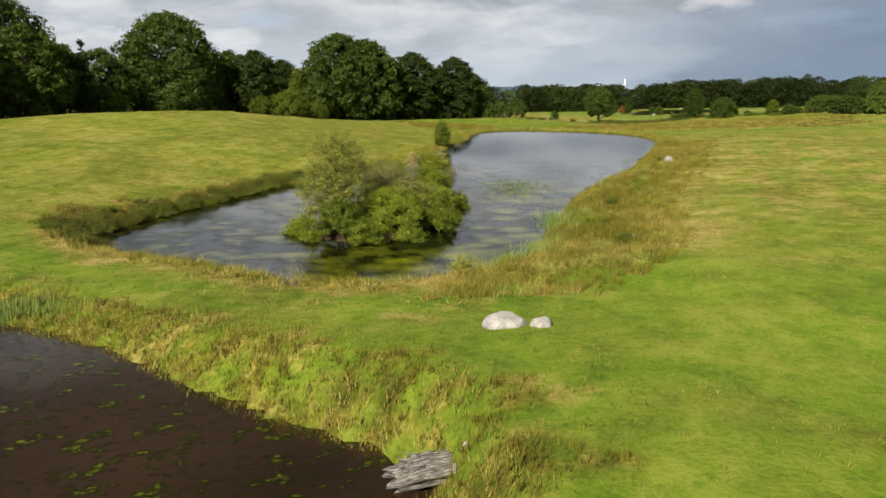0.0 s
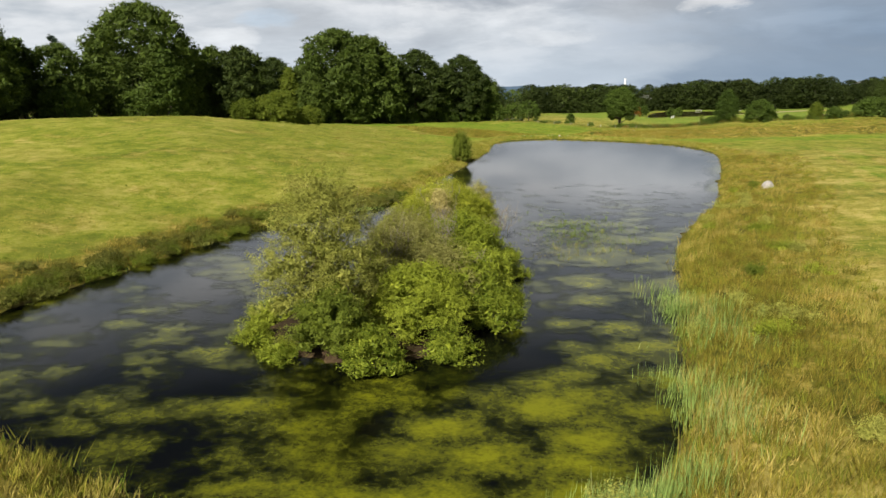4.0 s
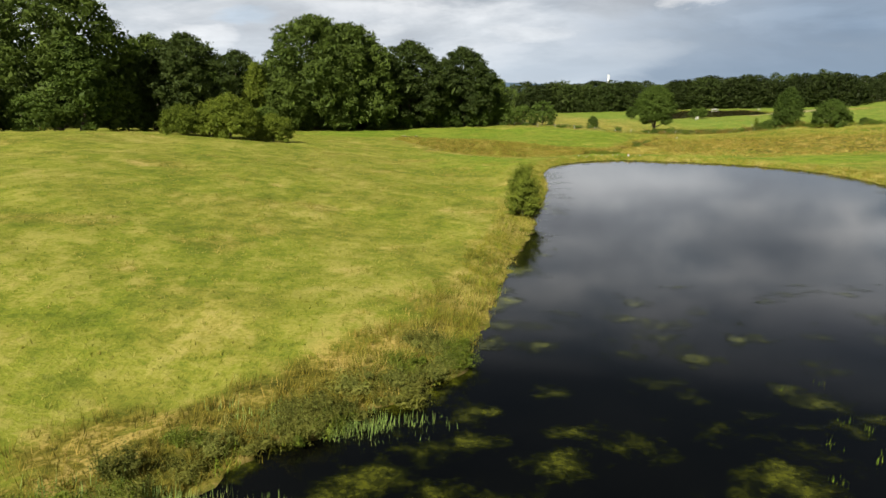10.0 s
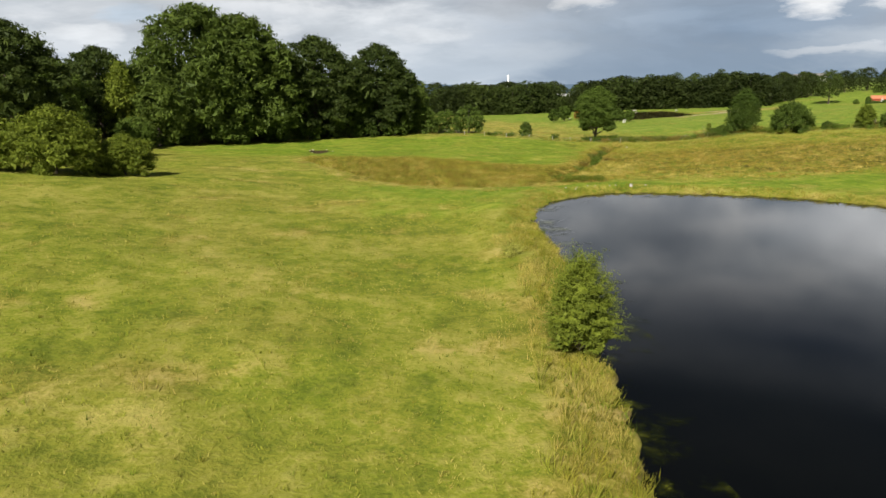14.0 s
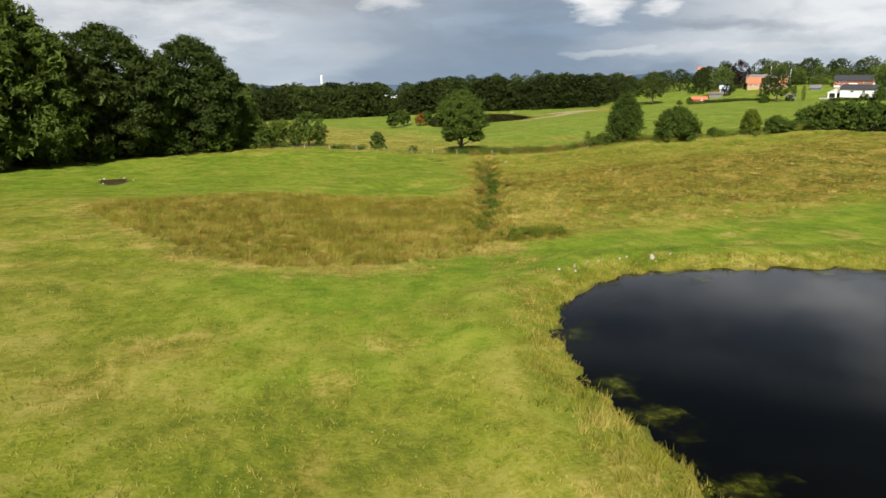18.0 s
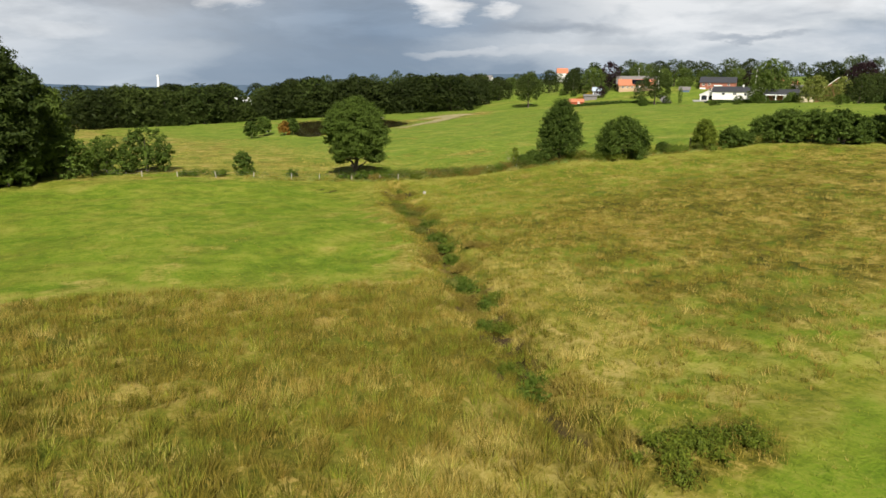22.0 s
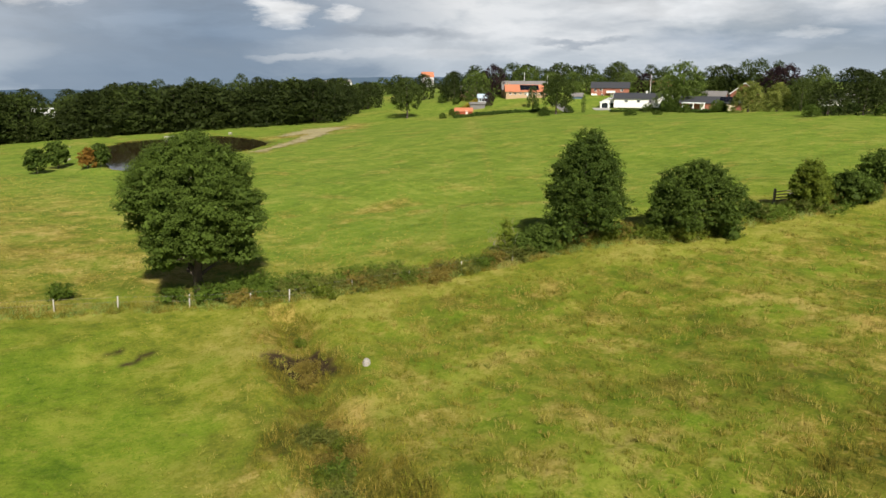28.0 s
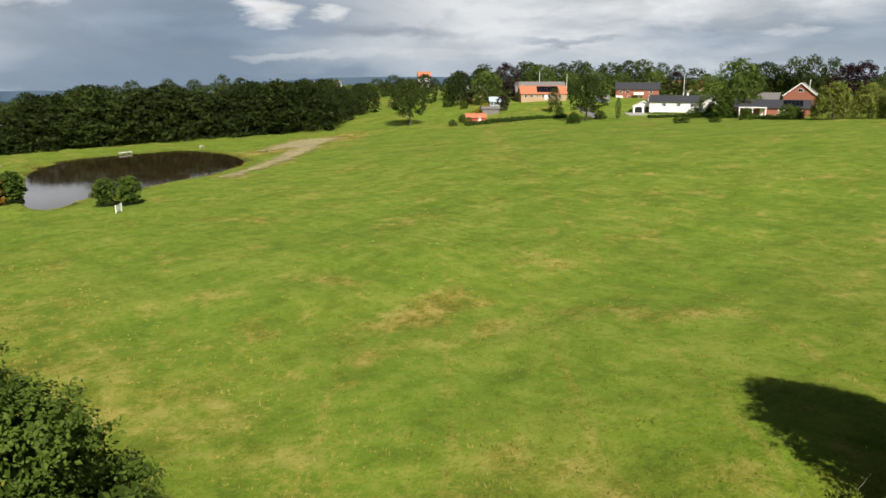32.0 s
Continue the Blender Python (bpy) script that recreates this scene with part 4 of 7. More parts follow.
def make_tree(name, shape, height, width, clear, leaf_mat, label, category, clumps=260, per=26, leaf=0.16, clump_r=0.5, trunk_r=0.25, seed=1, droop=0.0, lean=0.0, group="", hollow=0.66, spray=0.0, tri=False, inner=0.16):
    rng = np.random.RandomState(seed)
    lobes = crown_lobes(rng, shape, height, width, clear)
    root = new(name)
    V, Q = wood_parts(rng, height, trunk_r, max(0.15, clear * 0.8), lobes, lean, 2 if tri and leaf > 0.15 else 9)
    part("trunk", mesh_of("trunk", V, Q, bark, True), root)
    V, Q = foliage(rng, lobes, clumps, per, clump_r, leaf, droop, hollow, spray, tri, inner)
    part("crown", mesh_of("crown", V, Q, leaf_mat), root)
    tagged(root, label, category, group)
    return root


def stand(ob, x, y, turn=0.0, size=1.0, tall=1.0, sink=0.0):
    z = float(ground(np.array([x]), np.array([y]))[0]) - sink
    ob.matrix_basis = Matrix.LocRotScale((x, y, z), Euler((0, 0, turn)), (size, size, size * tall))
    return ob


def again(ob, x, y, turn=0.0, size=1.0, tall=1.0, sink=0.0, label="", leaf_mat=None):
    """Another of the same kind, with its own size and turn."""
    ob.scale = (1, 1, 1)
    z = float(ground(np.array([x]), np.array([y]))[0]) - sink
    c = copy_thing(ob, Matrix.LocRotScale((x, y, z), Euler((0, 0, turn)), (size, size, size * tall)))
    if label:
        c["label"] = label
    return c


# the field oak by the fence
oak = stand(make_tree("oak_tree", "oak", 13.1, 11.6, 0.2, leaf_oak, "broad dark-green oak with a short trunk by the fence", "tree", 2500, 40, 0.072, 0.40, 0.42, 11, spray=0.8, hollow=0.8), 59.6, 272.0, 0.4)
# trees and bushes of the hedge line
stand(make_tree("alder_tree", "tall", 9.8, 8.8, 0.03, leaf_oak, "tall dark-green alder standing in the hedge", "tree", 1350, 38, 0.064, 0.32, 0.24, 12, spray=1.0, hollow=0.8), 88.1, 253.0, 1.1)
stand(make_tree("hawthorn_bush", "bush", 6.5, 9.2, 0.02, leaf_oak, "rounded dense dark-green hawthorn in the hedge", "bush", 1250, 38, 0.062, 0.30, 0.2, 13, spray=0.8, hollow=0.8), 95.4, 245.6, 2.0)
stand(make_tree("hedge_bush", "tall", 4.8, 4.6, 0.02, leaf_hill, "loose leafy green bush beside a wooden gate", "bush", 560, 28, 0.075, 0.3, 0.12, 14, spray=0.8, hollow=0.75), 109.3, 239.8, 0.3)
thorn = stand(make_tree("hedge_bush", "bush", 3.4, 4.8, 0.02, leaf_oak, "low dark-green hedge bush", "bush", 360, 17, 0.09, 0.3, 0.1, 15, spray=0.8, hollow=0.75), 113.2, 236.9, 0.9)
for x, y, s, t in ((116, 236, 0.6, 0.5), (120.8, 235.4, 1.3, 1.9), (121.2, 231.8, 1.6, 3.0), (123.0, 228.2, 1.6, 4.2), (124.6, 224.8, 1.65, 5.1), (127.8, 222.8, 1.25, 2.1), (131.4, 221.8, 1.2, 0.2), (84.4, 255.2, 0.75, 2.2), (83.0, 256.4, 0.6, 0.4), (102.5, 243.0, 0.55, 1.4)):
    again(thorn, x, y, t, s, 1.0)
again(thorn, 130.2, 216.8, 2.0, 1.55, 1.75, label="tall drooping green tree at the hedge's end")
stand(make_tree("elder_bush", "tall", 3.4, 1.5, 0.05, leaf_hill, "thin half-bare elder bush in the hedge", "bush", 90, 18, 0.07, 0.24, 0.06, 16, spray=1.5), 82.0, 257.4)
stand(make_tree("sapling_tree", "bush", 3.6, 3.8, 0.1, leaf_oak, "small young tree alone in the pasture", "tree", 120, 22, 0.12, 0.36, 0.1, 17), 45.5, 287.0)
# by the far pond
pair = stand(make_tree("round_tree", "round", 5.6, 5.2, 0.12, leaf_oak, "small rounded tree by the far pond", "tree", 150, 20, 0.16, 0.45, 0.14, 18), 88, 392)
again(pair, 95, 399, 1.3, 1.15)
again(pair, 107.7, 369.6, 2.3, 0.82, label="dark-green bush above the bank of the far pond")
again(pair, 110.6, 367.4, 0.5, 0.86, label="dark-green bush above the bank of the far pond")
stand(make_tree("autumn_bush", "bush", 4.8, 4.0, 0.04, leaf_rust, "bush with rusty orange leaves on the pond's bank", "bush", 110, 18, 0.15, 0.4, 0.1, 19), 96.4, 385.5)
again(pair, 99.6, 386.2, 3.3, 0.95, label="green bush on the far pond's bank")

# the island's thicket
stand(make_tree("willow_tree", "tall", 7.3, 6.6, 0.02, leaf_willow, "grey-green willow on the pond's small island", "tree", 1000, 56, 0.046, 0.28, 0.13, 21, hollow=0.5, spray=2.0, tri=True, inner=0.12), -7.9, 55.6, 0.2)
stand(make_tree("willow_bush", "bush", 4.2, 5.2, 0.02, leaf_sallow, "pale grey-green sallow bush on the island", "bush", 760, 52, 0.044, 0.26, 0.1, 22, hollow=0.5, spray=2.0, tri=True, inner=0.09), -4.4, 61.4, 1.2)
stand(make_tree("alder_bush", "bush", 3.0, 4.6, 0.02, leaf_lime, "bright green alder bush at the island's tip", "bush", 900, 46, 0.05, 0.26, 0.1, 23, spray=0.8, hollow=0.75, tri=True), -3.6, 55.6, 2.2)
stand(make_tree("alder_bush", "bush", 4.3, 6.6, 0.02, leaf_yellow, "broad yellow-green leafy bush on the island", "bush", 1900, 51, 0.05, 0.29, 0.12, 24, spray=0.9, hollow=0.8, tri=True), -2.2, 72.4, 0.7)
stand(make_tree("alder_bush", "bush", 3.7, 5.2, 0.02, leaf_lime, "bright green bush on the island's bank", "bush", 900, 46, 0.05, 0.26, 0.1, 25, spray=0.8, hollow=0.75, tri=True), -1.2, 64.4, 3.1)
stand(make_tree("alder_bush", "bush", 3.6, 5.0, 0.02, leaf_yellow, "yellowing bush at the island's far side", "bush", 850, 46, 0.05, 0.26, 0.1, 26, spray=0.8, hollow=0.75, tri=True), -4.2, 68.4, 4.0)
stand(make_tree("willow_bush", "tall", 4.2, 3.2, 0.02, leaf_sallow, "upright grey-green willow bush at the island's end", "bush", 700, 60, 0.038, 0.22, 0.08, 27, spray=1.4, hollow=0.7, tri=True), 0.2, 75.6, 5.0)
stand(make_tree("alder_bush", "bush", 2.6, 3.4, 0.02, leaf_bank, "low green bush on the island's edge", "bush", 520, 54, 0.046, 0.25, 0.08, 28, spray=0.8, hollow=0.75, tri=True), -7.2, 53.2, 0.5)
stand(make_tree("alder_bush", "bush", 3.9, 4.6, 0.02, leaf_yellow, "yellow-green bush leaning over the island's bank", "bush", 800, 45, 0.05, 0.26, 0.1, 32, spray=0.9, hollow=0.78, tri=True), -0.9, 70.6, 1.7)
stand(make_tree("alder_bush", "bush", 3.5, 4.4, 0.02, leaf_yellow, "yellowing bush at the island's west bank", "bush", 760, 45, 0.05, 0.26, 0.1, 33, spray=0.9, hollow=0.78, tri=True), -5.2, 71.0, 2.7)
stand(make_tree("willow_bush", "bush", 3.1, 3.8, 0.02, leaf_sallow, "pale sallow between the island's alders", "bush", 520, 50, 0.044, 0.26, 0.1, 36, hollow=0.5, spray=2.0, tri=True, inner=0.09), -2.6, 58.8, 2.4)
rim = stand(make_tree("sedge_bush", "bush", 1.5, 2.6, 0.0, leaf_lime, "low leafy growth hanging over the island's edge", "bush", 220, 40, 0.045, 0.22, 0.05, 30, spray=1.2, hollow=0.75, tri=True), -9.6, 53.2, 0.5)
for x, y, s, t in ((-11.2, 55.4, 1.0, 1.1), (-11.0, 58.2, 1.1, 2.2), (-5.4, 51.8, 1.1, 3.3), (-2.2, 53.6, 1.2, 4.1), (0.0, 57.2, 1.1, 5.2), (1.2, 61.6, 1.0, 0.7), (1.9, 66.4, 1.0, 1.6), (-8.6, 63.4, 1.2, 2.9), (-6.6, 68.2, 1.2, 3.8), (2.0, 71.0, 1.0, 4.6), (-0.6, 61.4, 1.5, 2.0), (-1.2, 58.6, 1.6, 3.0), (0.2, 59.6, 1.3, 0.4)):
    again(rim, x, y, t, s)
stand(make_tree("willowherb_clump", "tall", 4.35, 2.9, 0.02, leaf_seed, "pale beige seeding willowherb in the island's thicket", "plants", 520, 40, 0.030, 0.24, 0.05, 34, spray=1.8, hollow=0.8, tri=True), -2.6, 69.6, 0.9)
# the lone bush on the bank
stand(make_tree("bank_bush", "tall", 3.9, 3.0, 0.02, leaf_bank, "young leafy green bush on the pond's bank", "bush", 620, 52, 0.032, 0.2, 0.08, 29, spray=2.6, hollow=0.62), 0.6, 123.3, 0.5)

# bushes on the hill's shoulder
hb = stand(make_tree("hill_bush", "bush", 5.6, 9.0, 0.02, leaf_hill, "broad green thorn bush on the hill", "bush", 760, 36, 0.11, 0.45, 0.14, 31, spray=0.7, hollow=0.78, tri=True), -34, 168.6, 0.1)
again(hb, -40.0, 167.0, 1.8, 0.66)
again(hb, -28.6, 171.8, 3.4, 0.70, 0.92)

# ---- woodland ----
rng = np.random.RandomState(77)
KINDS = [
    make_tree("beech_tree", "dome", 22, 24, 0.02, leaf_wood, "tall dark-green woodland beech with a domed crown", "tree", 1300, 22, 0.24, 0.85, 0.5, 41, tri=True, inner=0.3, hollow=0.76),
    make_tree("beech_tree", "round", 22, 20, 0.02, leaf_grove, "tall dark woodland tree with a billowing crown", "tree", 1200, 22, 0.24, 0.85, 0.5, 42, tri=True, inner=0.3, hollow=0.76),
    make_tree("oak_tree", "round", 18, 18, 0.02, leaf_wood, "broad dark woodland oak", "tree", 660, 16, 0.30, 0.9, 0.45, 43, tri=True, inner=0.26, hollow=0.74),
    make_tree("ash_tree", "tall", 18, 13, 0.02, leaf_oak, "upright green woodland tree", "tree", 520, 17, 0.27, 0.8, 0.35, 44, tri=True, inner=0.26, hollow=0.74),
    make_tree("birch_tree", "tall", 16, 8, 0.04, leaf_hill, "slender grey-green birch at the wood's edge", "tree", 300, 20, 0.2, 0.7, 0.2, 45, droop=1.5),
    make_tree("edge_bush", "bush", 7, 9.5, 0.0, leaf_oak, "green shrub at the wood's edge", "bush", 240, 14, 0.23, 0.6, 0.15, 46, tri=True),
    make_tree("fir_tree", "conifer", 20, 7.5, 0.02, leaf_fir, "dark narrow fir behind the wood", "tree", 240, 16, 0.3, 0.6, 0.25, 47, tri=True),
    # the two far kinds wear the leaves with cloud shade in their colour
    make_tree("oak_tree", "dome", 18, 22, 0.0, leaf_far_shaded, "dark woodland tree in the distance, cloud shade put into its leaves", "tree", 420, 9, 0.42, 1.0, 0.4, 48, tri=True),
    make_tree("beech_tree", "dome", 18, 23, 0.0, leaf_far_shaded, "dark domed woodland tree in the distance, cloud shade put into its leaves", "tree", 420, 9, 0.42, 1.0, 0.4, 49, tri=True),
    make_tree("ash_tree", "dome", 18, 17, 0.0, leaf_grove, "green woodland tree in the distance", "tree", 340, 9, 0.40, 0.9, 0.35, 50, tri=True),
    make_tree("garden_tree", "round", 18, 17, 0.02, leaf_garden, "light green garden tree by the houses", "tree", 380, 14, 0.3, 0.9, 0.35, 51, tri=True),
    make_tree("copper_beech", "round", 18, 18, 0.02, leaf_copper, "dark red copper beech among the gardens", "tree", 380, 14, 0.3, 0.9, 0.35, 52, tri=True),
    make_tree("weeping_willow", "bush", 10, 12, 0.0, leaf_weep, "pale weeping willow beside the gardens", "tree", 420, 16, 0.24, 0.8, 0.3, 53, droop=3.0, tri=True),
    make_tree("field_oak", "round", 17, 17, 0.2, leaf_grove, "spreading green oak alone on the slope", "tree", 520, 20, 0.22, 0.8, 0.4, 54, tri=True),
]
BEECH, BROAD, OAK, ASH, BIRCH, SHRUB, FIR, FAR_OAK, FAR_BEECH, FAR_ASH, GARDEN, COPPER, WILLOW, FIELD_OAK = range(14)
BASE_H = (22, 22, 18, 18, 16, 7, 20, 18, 18, 18, 18, 18, 10, 17)
used = [False] * 14


def grow(kind, x, y, height, wide=1.0, turn=None):
    s = height / BASE_H[kind]
    t = rng.uniform(0, 6.28) if turn is None else turn
    ob = KINDS[kind]
    if not used[kind]:
        used[kind] = True
        return stand(ob, x, y, t, s * wide, 1 / wide)
    keep = ob.matrix_basis.copy()
    ob.matrix_basis = Matrix.Identity(4)
    z = float(ground(np.array([x]), np.array([y]))[0])
    c = copy_thing(ob, Matrix.LocRotScale((x, y, z), Euler((0, 0, t)), (s * wide, s * wide, s)))
    ob.matrix_basis = keep
    return c


# the wood north of the meadow: its edge, then the ranks behind
for kind, x, y, h, wd in (
        (BEECH, -36, 270, 30, 1.0), (BEECH, -27, 274, 28.5, 0.9), (BROAD, -24, 281, 23, 0.95), (BROAD, -10, 284, 24.5, 1.05), (BROAD, 6, 290, 23, 1.0), (OAK, 15, 295, 15, 0.8), (ASH, -17, 279, 15, 0.9),
        (BIRCH, -48.5, 254, 17, 1.0), (BROAD, -50, 203, 17.5, 1.0), (OAK, -60, 214, 18, 1.0), (BEECH, -70, 195, 26, 1.05), (OAK, -79, 174, 15, 1.1), (ASH, -62, 186, 15, 1.1),
        (OAK, -84, 152, 18, 1.1), (BEECH, -96, 160, 27.5, 1.0), (OAK, -92, 136, 19.5, 1.1), (ASH, -88, 176, 17, 1.0), (BROAD, -102, 186, 21, 1.0), (OAK, -110, 140, 17, 1.0),
        (ASH, -54, 232, 15, 1.0), (OAK, -60, 244, 17, 1.0), (BROAD, -55, 262, 20, 1.0), (OAK, -42, 254, 13, 0.9), (ASH, -30, 267, 13, 0.9), (OAK, -2, 286, 14, 0.9), (ASH, 12, 288, 12, 0.9),
        (SHRUB, 31, 293, 7.4, 0.95), (SHRUB, 25, 294, 6, 1.1), (SHRUB, 19, 292, 6.5, 1.1), (SHRUB, -20, 274, 6, 1.0), (SHRUB, -40, 262, 6.5, 1.0), (SHRUB, -28, 266, 5, 1.2), (SHRUB, -12, 279, 5, 1.2), (SHRUB, 2, 284, 5, 1.1),
        (SHRUB, -45, 246, 6, 1.0), (SHRUB, -56, 222, 6, 1.1), (SHRUB, -60, 200, 6, 1.2), (SHRUB, 10, 286, 4.5, 1.2), (SHRUB, -66, 180, 6, 1.1), (SHRUB, -74, 165, 6, 1.2)):
    grow(kind, x, y, h, wd)
for i in range(50):
    s = rng.rand()
    x = -130 + 150 * s + rng.normal(0, 6)
    y = 215 + 95 * s + rng.uniform(0, 75) + max(0, -70 - x) * 0.1
    grow(int(rng.choice([FAR_OAK, FAR_BEECH, FAR_ASH])), x, y, rng.uniform(14, 20), rng.uniform(0.95, 1.15))
for x, y, h in ((-128, 268, 26), (-140, 262, 27), (-118, 272, 24), (-150, 255, 25), (-108, 280, 22), (-135, 285, 27), (-160, 262, 26), (-100, 282, 21), (-92, 288, 20), (-84, 296, 19)):
    grow(FIR, x, y, h, 1.0)


# the far wood beyond the second pond and the belts towards the valley
LANES = [((-6, 50), (158, 585)), ((-6, 120), (158, 585)), ((30, 218), (158, 585))]


def belt(pts, count, depth, lo, hi, kinds, wide=1.0):
    seg = [math.dist(a, b) for a, b in zip(pts, pts[1:])]
    for i in range(count):
        s = (i + rng.uniform(0, 0.8)) / count * sum(seg)
        k = 0
        while k < len(seg) - 1 and s > seg[k]:
            s -= seg[k]
            k += 1
        (ax, ay), (bx, by) = pts[k], pts[k + 1]
        f = min(s / seg[k], 1)
        o = rng.uniform(0, depth)
        ux, uy = (by - ay) / seg[k], -(bx - ax) / seg[k]
        x, y = ax + (bx - ax) * f - ux * o, ay + (by - ay) * f - uy * o
        h = rng.uniform(lo, hi)
        if min(float(line_away(list(l), np.array([x]), np.array([y]))[0]) for l in LANES) < 6 and y > 480:
            h = min(h, 9.0)
        grow(int(rng.choice(kinds)), x, y, h, wide * rng.uniform(1.0, 1.2))


FARS = [FAR_OAK, FAR_BEECH, FAR_ASH]
belt([(62, 527), (110, 509), (150, 505), (186, 493), (214, 481), (232, 471)], 26, 5, 6, 10, [FAR_OAK, FAR_ASH], 1.3)
belt([(62, 530), (110, 512), (150, 508), (186, 496), (214, 484), (232, 474)], 34, 10, 14, 19, FARS, 1.3)
belt([(60, 560), (120, 540), (190, 520), (245, 490)], 24, 40, 16, 20, FARS, 1.25)
belt([(236, 478), (262, 486), (285, 500), (300, 520)], 14, 16, 9, 13, FARS)
belt([(-60, 420), (0, 470), (40, 510), (70, 530)], 18, 34, 14, 19, [FAR_ASH, FAR_ASH, GARDEN])
belt([(14, 312), (24, 330), (30, 360), (30, 400)], 12, 26, 8, 13, [FAR_ASH, GARDEN])
belt([(250, 560), (330, 590), (400, 640), (450, 650)], 16, 50, 9, 14, FARS)
belt([(300, 606), (335, 600), (352, 592), (368, 566)], 17, 26, 9, 14, [FAR_ASH, FAR_ASH, GARDEN], 1.1)
belt([(90, 640), (180, 650), (270, 640)], 14, 40, 12, 17, FARS, 1.2)
belt([(520, 640), (560, 560), (600, 480)], 14, 60, 10, 15, FARS)
belt([(200, 640), (300, 700), (420, 760)], 14, 100, 12, 18, FARS)
belt([(-200, 700), (0, 780), (200, 800)], 16, 120, 12, 18, FARS)
grow(FIELD_OAK, 254, 442.5, 17, 0.88)
grow(FIELD_OAK, 273.5, 379.5, 14.5, 0.95)
